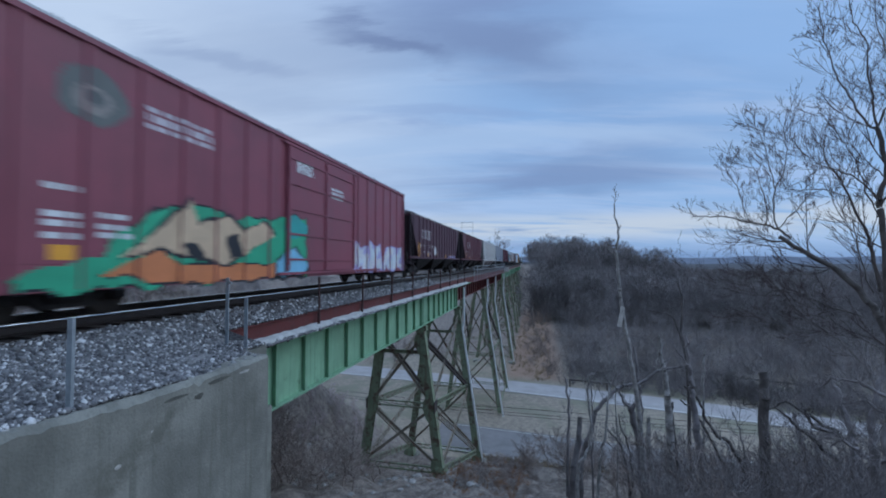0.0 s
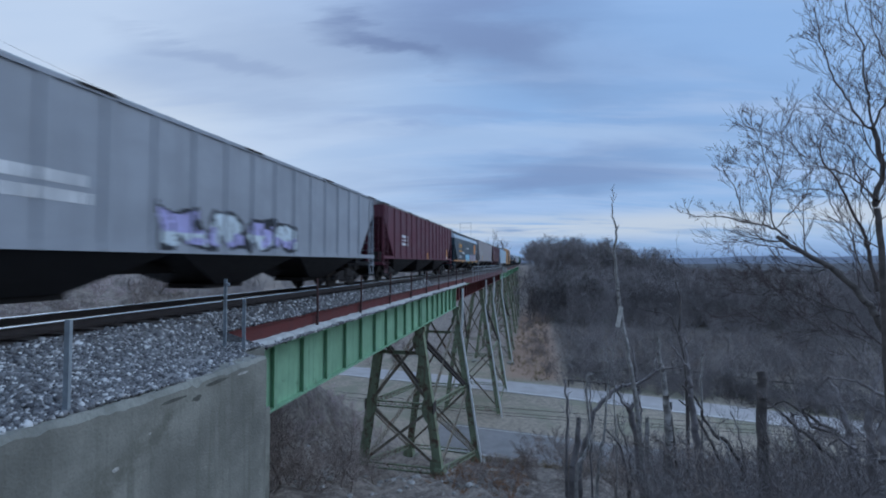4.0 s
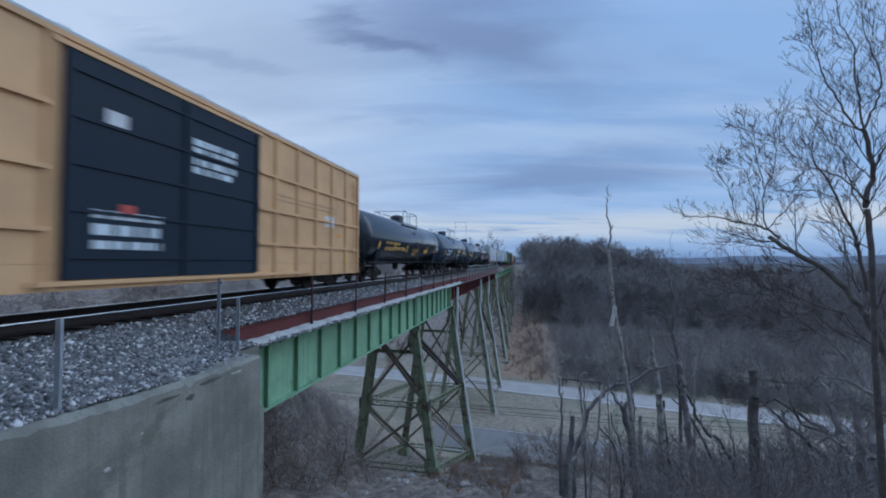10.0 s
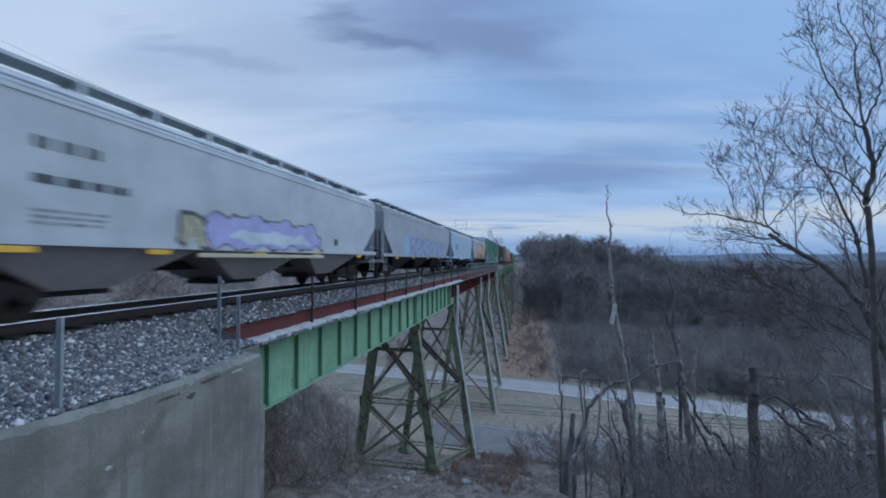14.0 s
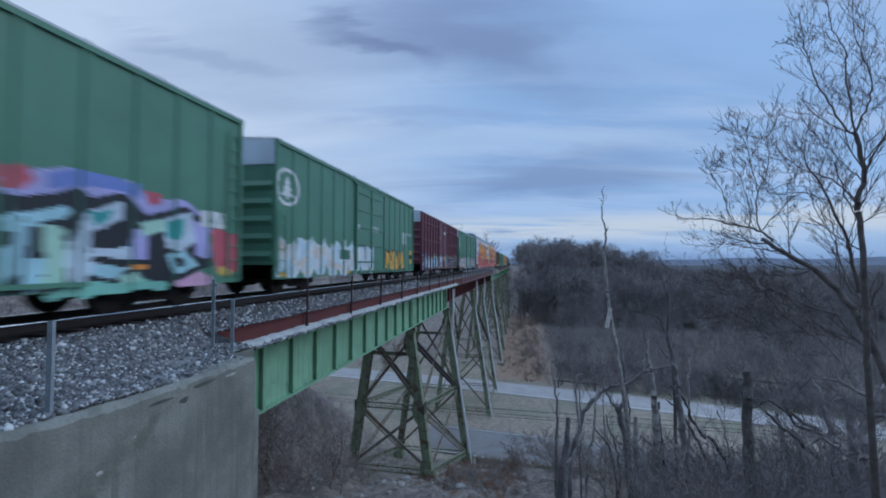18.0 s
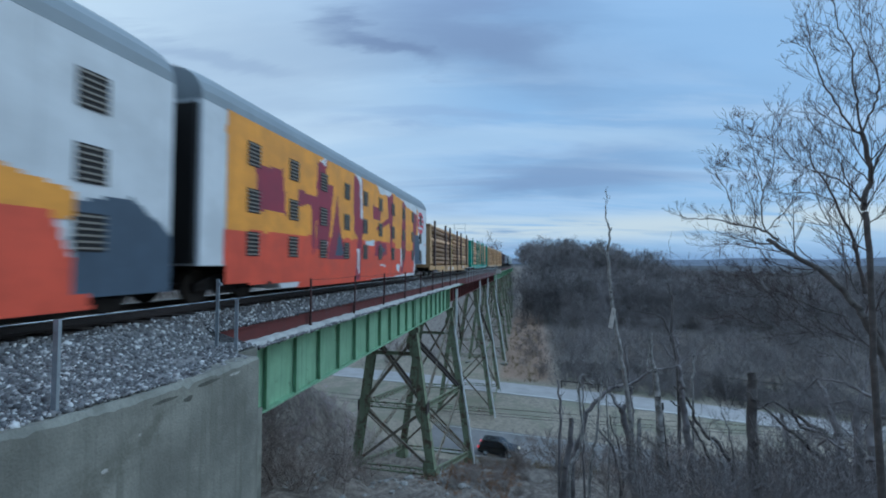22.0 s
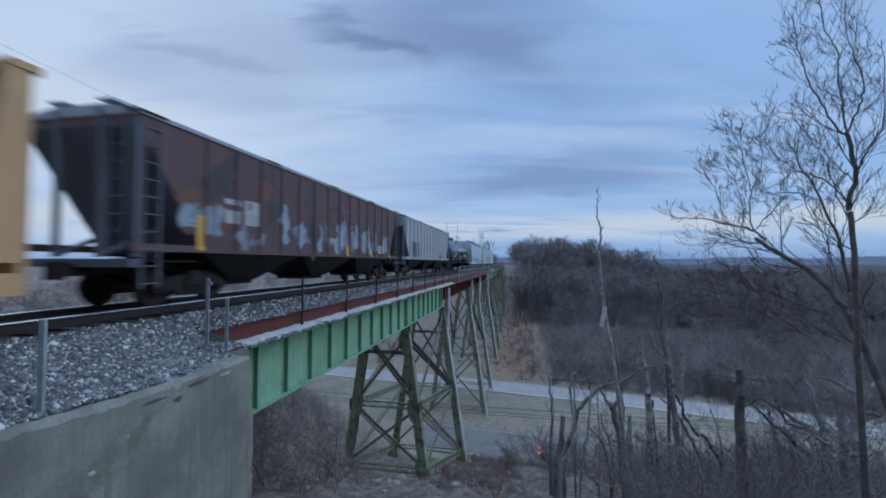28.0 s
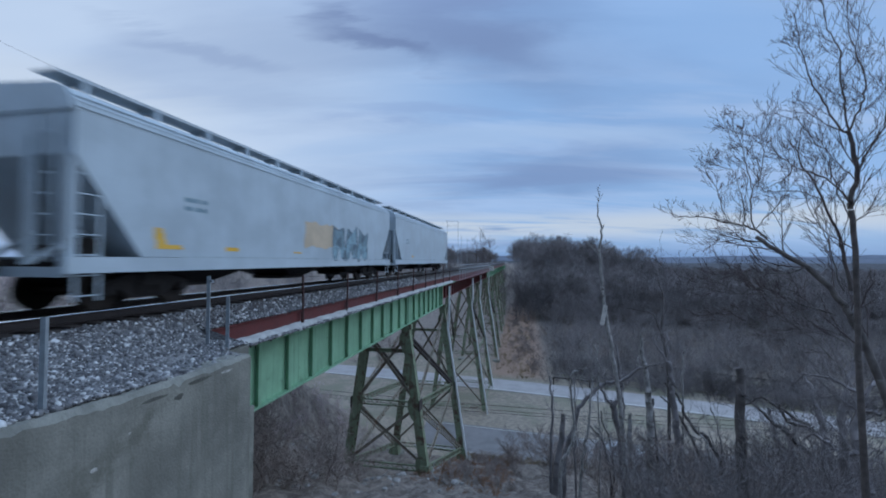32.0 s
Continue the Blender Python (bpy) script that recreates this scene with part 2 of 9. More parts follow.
# ---- mesh helpers ----
class MB:
    """Collects boxes, beams, tubes and sheets into one mesh."""

    def __init__(self):
        self.v, self.f, self.ready = [], [], None

    def add(self, verts, faces):
        k = len(self.v)
        self.v.extend(tuple(p) for p in verts)
        self.f.extend(tuple(i + k for i in q) for q in faces)
        return self

    def box(self, x0, x1, y0, y1, z0, z1, c=0.0):
        """A block; c takes its upright edges off."""
        if c:
            ring = [(x0 + c, y0), (x1 - c, y0), (x1, y0 + c), (x1, y1 - c), (x1 - c, y1), (x0 + c, y1), (x0, y1 - c), (x0, y0 + c)]
        else:
            ring = [(x0, y0), (x1, y0), (x1, y1), (x0, y1)]
        n = len(ring)
        vs = [(x, y, z0) for x, y in ring] + [(x, y, z1) for x, y in ring]
        fs = [tuple(range(n - 1, -1, -1)), tuple(range(n, 2 * n))] + [(i, (i + 1) % n, n + (i + 1) % n, n + i) for i in range(n)]
        return self.add(vs, fs)

    def beam(self, p, q, w, h, up=(0, 0, 1)):
        """A bar from p to q, w wide and h deep."""
        p, q = Vector(p), Vector(q)
        d = (q - p).normalized()
        s = d.cross(Vector(up))
        s = s.normalized() if s.length > 1e-4 else Vector((1, 0, 0))
        u = s.cross(d).normalized()
        vs = [e + s * (a * w / 2) + u * (b * h / 2) for e in (p, q) for a, b in ((-1, -1), (1, -1), (1, 1), (-1, 1))]
        return self.add(vs, [(3, 2, 1, 0), (4, 5, 6, 7), (0, 1, 5, 4), (1, 2, 6, 5), (2, 3, 7, 6), (3, 0, 4, 7)])

    def tube(self, p, q, r0, r1=None, n=8, cap=True):
        p, q = Vector(p), Vector(q)
        r1 = r0 if r1 is None else r1
        d = (q - p).normalized()
        s = d.cross(Vector((0, 0, 1)) if abs(d.z) < 0.95 else Vector((1, 0, 0))).normalized()
        u = s.cross(d)
        vs = [e + s * (r * math.cos(6.28319 * i / n)) + u * (r * math.sin(6.28319 * i / n)) for e, r in ((p, r0), (q, r1)) for i in range(n)]
        fs = [(i, n + i, n + (i + 1) % n, (i + 1) % n) for i in range(n)]
        if cap:
            fs += [tuple(range(n)), tuple(range(2 * n - 1, n - 1, -1))]
        return self.add(vs, fs)

    def path(self, pts, r, n=6):
        for a, b in zip(pts, pts[1:]):
            self.tube(a, b, r, r, n)
        return self

    def loft(self, rings, close=True, cap=True):
        """Skins rings that have the same number of points."""
        n = len(rings[0])
        k = len(self.v)
        for r in rings:
            self.v.extend(tuple(p) for p in r)
        for j in range(len(rings) - 1):
            a, b = k + j * n, k + (j + 1) * n
            for i in range(n if close else n - 1):
                self.f.append((a + i, a + (i + 1) % n, b + (i + 1) % n, b + i))
        if cap:
            self.f.append(tuple(range(k + n - 1, k - 1, -1)))
            self.f.append(tuple(range(k + (len(rings) - 1) * n, k + len(rings) * n)))
        return self

    def mesh(self, name, mat, smooth=False):
        if self.ready is None:
            me = bpy.data.meshes.new(name)
            me.from_pydata(self.v, [], self.f)
            if smooth:
                me.polygons.foreach_set("use_smooth", [True] * len(me.polygons))
            me.materials.append(mat)
            me.update()
            self.ready = me
        return self.ready


def part(name, mb, mat, parent=None, label="", at=None, smooth=False):
    ob = new(name, mb.mesh(name, mat, smooth))
    ob.parent = parent
    if at is not None:
        ob.matrix_basis = at
    if label:
        ob["label"] = label
    return ob


def thing(name, m, label, category, group="", kind=""):
    ob = new(name)
    ob.empty_display_size = 0.3
    ob.matrix_basis = m
    return tagged(ob, label, category, group, kind)


def bulk(name, verts, faces, mat, smooth=False):
    """A large mesh from arrays of points and of triangles or quads."""
    me = bpy.data.meshes.new(name)
    verts, faces = np.asarray(verts, np.float32), np.asarray(faces, np.int32)
    k = faces.shape[1]
    me.vertices.add(len(verts))
    me.vertices.foreach_set("co", verts.ravel())
    me.loops.add(faces.size)
    me.loops.foreach_set("vertex_index", faces.ravel())
    me.polygons.add(len(faces))
    me.polygons.foreach_set("loop_start", np.arange(0, faces.size, k, dtype=np.int32))
    if smooth:
        me.polygons.foreach_set("use_smooth", np.ones(len(faces), bool))
    me.materials.append(mat)
    me.update(calc_edges=True)
    me.validate()
    return new(name, me)


def bend(y):
    """How far the track has swung to the left at y metres."""
    return -BEND * max(0.0, y) ** 2


BEND = 4.0e-5

# ---- ground ----
PROFILE_Y = [-60, 0.6, 3.0, 7.4, 12, 28, 41, 47, 100, 150, 225, 290, 500, 900, 4500]
PROFILE_Z = [-0.7, -0.7, -2.7, -4.7, -6.8, -13.6, -18.3, -21, -21, -20, -13, -1, 0, 1, -4]


def ground_z(x, y):
    """The height of the land: a steep bank by the track that falls to a flat valley, and rises beyond it."""
    x, y = np.asarray(x, float), np.asarray(y, float)
    z = np.interp(y, PROFILE_Y, PROFILE_Z)
    # to the left of the track the bank stays at track height for a while
    side = np.clip((-x - 3.6) / 2.5, 0, 1)
    side2 = np.clip((-x - 8) / 3.0, 0, 1)
    left = np.interp(y, [-60, 9, 15, 28, 45, 60], [-1.1, -1.1, -5.5, -12.6, -18.5, -21.0]) * (1 - side2) + side2 * np.interp(y, [-60, 22, 34, 48, 60], [-0.9, -0.9, -9.0, -18.0, -21.0])
    left = np.where(y > 60, z, np.maximum(left, z))
    z = z * (1 - side) + left * side
    # the line runs on a bank once the viaduct has ended
    bank = np.clip(1 - (np.abs(x + BEND * y * y) - 3.5) / 9.0, 0, 1) * np.clip((y - 215) / 12, 0, 1)
    z = np.maximum(z, -0.9 * bank + (1 - bank) * z)
    # valley to the right lies low for longer
    right = np.clip((x - 30 - 0.07 * np.maximum(y - 150, 0)) / 90, 0, 1) * np.clip((y - 120) / 80, 0, 1) * np.clip((2500 - y) / 1500, 0, 1)
    z = z * (1 - right) + (-21.0) * right
    # unseen banks beside the track behind the camera, added to hold back light
    z = z + 15.0 * np.clip((-y - 6) / 22, 0, 1) * np.clip((np.abs(x) - 4.5) / 6, 0, 1)
    amp = np.clip((np.abs(y - 62) - 18) / 10, 0, 1) * np.clip(np.hypot(x - 9, y) / 12, 0, 1)
    z = z + amp * 0.35 * (np.sin(x * 0.9 + 1.3 * np.sin(y * 0.5)) * np.cos(y * 0.8 + x * 0.23) + 0.6 * np.sin(x * 2.3 + y * 1.9))
    return z


def ground_material():
    m = bpy.data.materials.new("leaf_litter_and_grass")
    m.use_nodes = True
    nt = m.node_tree
    b = nt.nodes["Principled BSDF"]
    tc = node(nt, "ShaderNodeTexCoord").outputs["Object"]
    a = node(nt, "ShaderNodeTexNoise", {"Vector": tc, "Scale": 0.16, "Detail": 8.0, "Roughness": 0.62}).outputs[0]
    c = node(nt, "ShaderNodeTexNoise", {"Vector": tc, "Scale": 1.7, "Detail": 8.0, "Roughness": 0.7}).outputs[0]
    d = node(nt, "ShaderNodeTexNoise", {"Vector": tc, "Scale": 9.0, "Detail": 5.0, "Roughness": 0.7}).outputs[0]
    litter = mixc(nt, ramp(nt, c, 0.35, 0.65), (0.13, 0.108, 0.095), (0.30, 0.26, 0.225))
    litter = mixc(nt, ramp(nt, d, 0.55, 0.72), litter, (0.42, 0.40, 0.37))
    grass = mixc(nt, ramp(nt, c, 0.35, 0.65), (0.215, 0.19, 0.155), (0.33, 0.285, 0.23))
    grass = mixc(nt, ramp(nt, a, 0.46, 0.6), grass, (0.215, 0.205, 0.155))
    sp = node(nt, "ShaderNodeSeparateXYZ", {0: tc})
    lawn = maths(nt, "MULTIPLY", ramp(nt, sp.outputs[1], 44.0, 48.0), ramp(nt, sp.outputs[1], 104.0, 92.0))
    col = mixc(nt, lawn, litter, grass)
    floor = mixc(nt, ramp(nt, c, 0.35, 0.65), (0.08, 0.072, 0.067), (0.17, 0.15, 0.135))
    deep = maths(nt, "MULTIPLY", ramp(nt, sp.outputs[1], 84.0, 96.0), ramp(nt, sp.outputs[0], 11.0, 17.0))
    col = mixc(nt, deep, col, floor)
    side = maths(nt, "ADD", sp.outputs[0], maths(nt, "MULTIPLY", c, 3.0))
    path = maths(nt, "MULTIPLY", maths(nt, "MULTIPLY", ramp(nt, sp.outputs[1], 78.0, 84.0), ramp(nt, sp.outputs[1], 190.0, 150.0)), maths(nt, "MULTIPLY", ramp(nt, side, 3.0, 6.0), ramp(nt, side, 17.0, 13.0)))
    col = mixc(nt, maths(nt, "MULTIPLY", path, 0.85), col, mixc(nt, ramp(nt, d, 0.35, 0.65), (0.21, 0.135, 0.10), (0.34, 0.24, 0.18)))
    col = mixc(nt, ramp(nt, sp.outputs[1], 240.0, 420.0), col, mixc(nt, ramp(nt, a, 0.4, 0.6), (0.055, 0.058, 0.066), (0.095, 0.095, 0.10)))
    nt.links.new(col, b.inputs["Base Color"])
    b.inputs["Roughness"].default_value = 0.95
    b.inputs["Specular IOR Level"].default_value = 0.1
    bp = node(nt, "ShaderNodeBump", {"Strength": 0.9, "Distance": 0.12, "Height": d})
    nt.links.new(bp.outputs[0], b.inputs["Normal"])
    return m


def build_ground():
    xs = np.unique(np.concatenate([np.linspace(-1800, -120, 22), np.linspace(-120, -20, 26), np.linspace(-20, 45, 110), np.linspace(45, 160, 40), np.linspace(160, 2200, 30)]))
    ys = np.unique(np.concatenate([np.linspace(-60, -4, 20), np.linspace(-4, 60, 130), np.linspace(60, 260, 90), np.linspace(260, 4500, 50)]))
    X, Y = np.meshgrid(xs, ys)
    Z = ground_z(X, Y)
    n = len(xs)
    i = (np.arange(len(ys) - 1)[:, None] * n + np.arange(n - 1)[None, :]).ravel()
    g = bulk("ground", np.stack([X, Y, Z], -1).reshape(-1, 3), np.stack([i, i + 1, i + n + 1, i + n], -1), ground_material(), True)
    tagged(g, "brown leaf-littered bank and dry grass valley floor", "ground", kind="structure")


build_ground()


def strip(name, pts, width, z, mat, label, cat, thick=0.05):
    """A road along pts, with thickness, lying on the valley floor."""
    mb = MB()
    rings = []
    for k, (x, y) in enumerate(pts):
        a, b = pts[max(0, k - 1)], pts[min(len(pts) - 1, k + 1)]
        d = Vector((b[0] - a[0], b[1] - a[1])).normalized()
        nx, ny = -d.y * width / 2, d.x * width / 2
        rings.append([(x - nx, y - ny, z - thick), (x + nx, y + ny, z - thick), (x + nx, y + ny, z), (x - nx, y - ny, z)])
    mb.loft(rings)
    ob = new(name, mb.mesh(name, mat))
    return tagged(ob, label, cat, kind="structure")


def lane_a(x):
    return 51.6 - 0.10 * (x - 8)


def lane_b(x):
    return 75.0 - 0.16 * (x - 8) - 0.0009 * (x - 8) ** 2


XS = [-160, -120, -80, -50, -30, -15, 0, 10, 20, 30, 45, 60, 90, 130]
road_a = strip("road", [(x, lane_a(x)) for x in XS], 8.2, -20.93, asphalt, "dark worn asphalt road on the valley floor", "road")
road_b = strip("road", [(x, lane_b(x)) for x in XS], 6.6, -20.92, road_light, "pale worn concrete road beyond the grass strip", "road")
for off, w in ((-3.7, 0.14), (3.7, 0.14)):
    strip("road_line", [(x, lane_a(x) + off) for x in XS], w, -20.92, line_paint, "faded white edge line on the asphalt", "road marking", 0.006)
strip("road_line", [(x, lane_b(x) - 2.9) for x in XS], 0.5, -20.91, line_paint, "pale gravelly edge of the concrete road", "road marking", 0.006)


# ---- track ----
def along(y0, y1, step):
    n = max(1, int(round((y1 - y0) / step)))
    return [y0 + (y1 - y0) * i / n for i in range(n + 1)]


track = thing("railway_track", pose(0, 0, 0), "single railway track of worn steel rails on dark timber ties", "railway track", kind="structure")
RAIL = [(-0.076, -0.186), (0.076, -0.186), (0.076, -0.172), (0.012, -0.155), (0.010, -0.045), (0.036, -0.030), (0.036, -0.011), (-0.036, -0.011), (-0.036, -0.030), (-0.010, -0.045), (-0.012, -0.155), (-0.076, -0.172)]
for side in (-0.755, 0.755):
    ys = along(-40, 60, 10) + along(80, 760, 20)
    rail = part("rail", MB().loft([[(side + a + bend(y), y, z) for a, z in RAIL] for y in ys]), rail_steel, track, "rusty rail web")
    part("rail_head", MB().loft([[(side + a + bend(y), y, z) for a, z in ((-0.037, -0.010), (0.037, -0.010), (0.035, 0.0), (-0.035, 0.0))] for y in ys]), rail_top, rail, "polished bright running surface")
tie = MB().box(-1.30, 1.30, -0.115, 0.115, -0.36, -0.19, 0.02)
for k in range(190):
    y = -14 + 0.52 * k
    part("tie", tie, tie_wood, track, at=pose(bend(y) + random.uniform(-0.04, 0.04), y, random.uniform(-0.012, 0.006), 0, 0, random.uniform(-1.2, 1.2)))

WALL_X, WALL_END, CURB_X, CURB_Y = 3.80, 7.5, 1.72, 8.8


def ballast_edge(y):
    return WALL_X - 0.25 if y < 7.5 else (WALL_X - 0.25) + (2.8 - WALL_X + 0.25) * min(1.0, (y - 7.5) / 0.2) if y < 8.68 else CURB_X - 0.05


def ballast_toe(y):
    """Where the slope of the bed ends and a flat apron of stones begins."""
    if y > 8.68:
        return CURB_X - 0.05
    return WALL_X - 0.25 + (1.85 - WALL_X + 0.25) * min(1.0, max(0.0, (y - 5.2) / 3.3))


def ballast_z(x, y):
    """The top of the stone bed."""
    e = ballast_toe(y)
    ax = abs(x)
    if ax < 1.32:
        return -0.235
    foot = -0.76 - 0.12 * min(1.0, max(0.0, (y - 4.0) / 2.5)) if y < 8.68 else -0.62
    return -0.24 + (foot + 0.24) * min(1.0, (ax - 1.32) / max(0.3, e - 1.32)) ** 0.8


def fouled_ballast():
    """Stone bed, stained dark brown by oil and brake dust between and beside the rails."""
    m = bpy.data.materials.new("fouled_ballast")
    m.use_nodes = True
    nt = m.node_tree
    b = nt.nodes["Principled BSDF"]
    tc = node(nt, "ShaderNodeTexCoord").outputs["Object"]
    v = node(nt, "ShaderNodeTexVoronoi", {"Vector": tc, "Scale": 22.0})
    n1 = node(nt, "ShaderNodeTexNoise", {"Vector": tc, "Scale": 2.2, "Detail": 5.0}).outputs[0]
    clean = mixc(nt, v.outputs[0], (0.09, 0.09, 0.092), (0.30, 0.295, 0.29))
    dirty = mixc(nt, v.outputs[0], (0.022, 0.018, 0.016), (0.065, 0.052, 0.048))
    ax = maths(nt, "ABSOLUTE", node(nt, "ShaderNodeSeparateXYZ", {0: tc}).outputs[0])
    edge = maths(nt, "ADD", ax, maths(nt, "MULTIPLY", n1, 0.6))
    nt.links.new(mixc(nt, ramp(nt, edge, 1.60, 2.05), dirty, clean), b.inputs["Base Color"])
    b.inputs["Roughness"].default_value = 0.95
    bp = node(nt, "ShaderNodeBump", {"Strength": 1.0, "Distance": 0.03, "Height": v.outputs[0]})
    nt.links.new(bp.outputs[0], b.inputs["Normal"])
    return m


bed = []
for y in along(-40, 8, 0.5) + [8.3, 8.6, 8.675, 8.69, 9.0] + along(9.5, 60, 0.5) + along(70, 760, 10):
    e = ballast_edge(y)
    bed.append([(x + bend(y), y, ballast_z(x, y) - (0.7 if abs(k) == 7 else 0)) for k, x in ((-7, -3.2), (-6, -3.2), (-3, -1.9), (-2, -1.32), (0, 0), (2, 1.32), (3, 1.32 + 0.3 * (e - 1.32)), (4, 1.32 + 0.5 * (e - 1.32)), (5, 1.32 + 0.75 * (e - 1.32)), (6, e), (7, e))])
bed_ob = new("ballast_bed", MB().loft(bed, close=False, cap=False).mesh("ballast_bed", fouled_ballast()))
tagged(bed_ob, "grey crushed stone ballast bed under the ties", "ballast", kind="structure")


def stones():
    """Loose crushed stones over the bed, where the camera is near."""
    rng = np.random.default_rng(3)
    n = 46000
    y = rng.uniform(-2.0, 30.0, n) ** 1.0
    y = np.where(rng.random(n) < 0.62, rng.uniform(-1.0, 9.0, n), y)
    e = np.array([ballast_edge(v) for v in y])
    x = 1.22 + (e - 1.22 + 0.1) * rng.random(n)
    z = np.array([ballast_z(a, b) for a, b in zip(x, y)])
    # some lie on the ledge outside the curb
    k = rng.random(n) < 0.11
    y = np.where(k, CURB_Y + 0.3 + 26 * rng.random(n) ** 1.6, y)
    x = np.where(k, CURB_X + 0.05 + 0.33 * rng.random(n) - BEND * y * y, x)
    z = np.where(k, -1.16 - 0.16 * (x - CURB_X), z)
    r = rng.uniform(0.012, 0.030, n) * np.where(rng.random(n) < 0.05, 1.7, 1.0)
    cube = np.array([(i, j, k) for i in (-1, 1) for j in (-1, 1) for k in (-1, 1)], float)
    quad = ((0, 1, 3, 2), (4, 6, 7, 5), (0, 4, 5, 1), (2, 3, 7, 6), (0, 2, 6, 4), (1, 5, 7, 3))
    tri = np.array([t for a, b, c, d in quad for t in ((a, b, c), (a, c, d))])
    v = cube[None] * r[:, None, None] * (1 + rng.uniform(-0.42, 0.42, (n, 8, 3))) * np.stack([rng.uniform(0.8, 1.35, n), rng.uniform(0.6, 1.0, n), rng.uniform(0.4, 0.8, n)], -1)[:, None, :]
    q = rng.normal(size=(n, 4)) * np.array([1.0, 0.45, 0.45, 1.0])
    q /= np.linalg.norm(q, axis=1)[:, None]
    w, a, b, c = q.T
    R = np.stack([1 - 2 * (b * b + c * c), 2 * (a * b - w * c), 2 * (a * c + w * b), 2 * (a * b + w * c), 1 - 2 * (a * a + c * c), 2 * (b * c - w * a), 2 * (a * c - w * b), 2 * (b * c + w * a), 1 - 2 * (a * a + b * b)], -1).reshape(n, 3, 3)
    v = np.einsum("nij,nkj->nki", R, v)
    v = v + np.stack([x, y, z + r * 0.2], -1)[:, None, :]
    f = tri[None] + (np.arange(n) * 8)[:, None, None]
    m = bpy.data.materials.new("crushed_stone")
    m.use_nodes = True
    nt = m.node_tree
    b = nt.nodes["Principled BSDF"]
    ri = node(nt, "ShaderNodeNewGeometry").outputs["Random Per Island"]
    cr = node(nt, "ShaderNodeValToRGB", {0: ri})
    cr.color_ramp.elements[0].color, cr.color_ramp.elements[1].color = (0.05, 0.05, 0.055, 1), (0.60, 0.60, 0.59, 1)
    mid = cr.color_ramp.elements.new(0.78)
    mid.color = (0.185, 0.185, 0.19, 1)
    nt.links.new(cr.outputs[0], b.inputs["Base Color"])
    b.inputs["Roughness"].default_value = 0.9
    ob = bulk("ballast_stones", v.reshape(-1, 3), f.reshape(-1, 3), m)
    tagged(ob, "loose angular grey and white ballast stones", "ballast stones", kind="stuff")


stones()

# ---- abutment and wing wall ----
abut = thing("abutment", pose(0, 0, 0), "weathered concrete bridge abutment with a long wing wall beside the ballast", "abutment", kind="structure")
rng = random.Random(12)
wall = []
for y in along(-30, 1, 2)[:-1] + along(1, WALL_END, 0.11):
    zt = -0.71 - 0.13 * min(1.0, max(0.0, (y - 2.6) / 2.4))
    c = abs(rng.gauss(0, 0.022)) + (0.05 if rng.random() < 0.05 else 0)
    wall.append([(WALL_X - 0.45, y, -16), (WALL_X, y, -16), (WALL_X, y, zt - 0.05 - c), (WALL_X - 0.05 - 0.8 * c, y, zt + rng.uniform(-0.012, 0.012)), (WALL_X - 0.40, y, zt), (WALL_X - 0.45, y, zt - 0.03)])
part("wing_wall", MB().loft(wall), concrete, abut)
spall = material("spalled_concrete", (0.40, 0.39, 0.36), 0.95, vary=0.3, scale=12, bump=0.8)
damp = material("damp_concrete", (0.10, 0.10, 0.085), 0.9, vary=0.3, scale=6, bump=0.6)
for y, z, a, b, m in ((4.42, -1.63, 0.05, 0.035, spall), (4.9, -1.36, 0.03, 0.02, spall), (5.3, -1.02, 0.22, 0.03, damp), (6.1, -0.98, 0.30, 0.035, damp), (5.75, -1.12, 0.10, 0.05, damp), (6.8, -1.0, 0.16, 0.025, spall), (3.9, -2.0, 0.04, 0.03, damp)):
    ring = [(y + a * math.cos(0.5712 * k) * rng.uniform(0.6, 1.2), z + b * math.sin(0.5712 * k) * rng.uniform(0.6, 1.2)) for k in range(11)]
    part("patch", MB().loft([[(x, p, q) for p, q in ring] for x in (WALL_X, WALL_X + 0.004)]), m, abut, "chipped or damp patch")
part("return_wall", MB().box(-4.2, WALL_X - 0.454, 6.2, 7.5, -16, -0.93, 0.03), concrete, abut)
part("back_wall", MB().box(-4.2, 2.95, 7.503, 8.66, -16, -0.92, 0.03), concrete, abut)
part("form_line", MB().box(WALL_X, WALL_X + 0.004, -20, 7.5, -1.86, -1.845), concrete, abut, "raised formwork seam")
part("bridge_seat", MB().box(-4.2, 1.9, 8.663, 10.4, -16, -2.95, 0.03), concrete, abut)

# ---- viaduct ----
GIRDER_X, TOP_Z, BOT_Z = 1.38, -1.28, -3.28


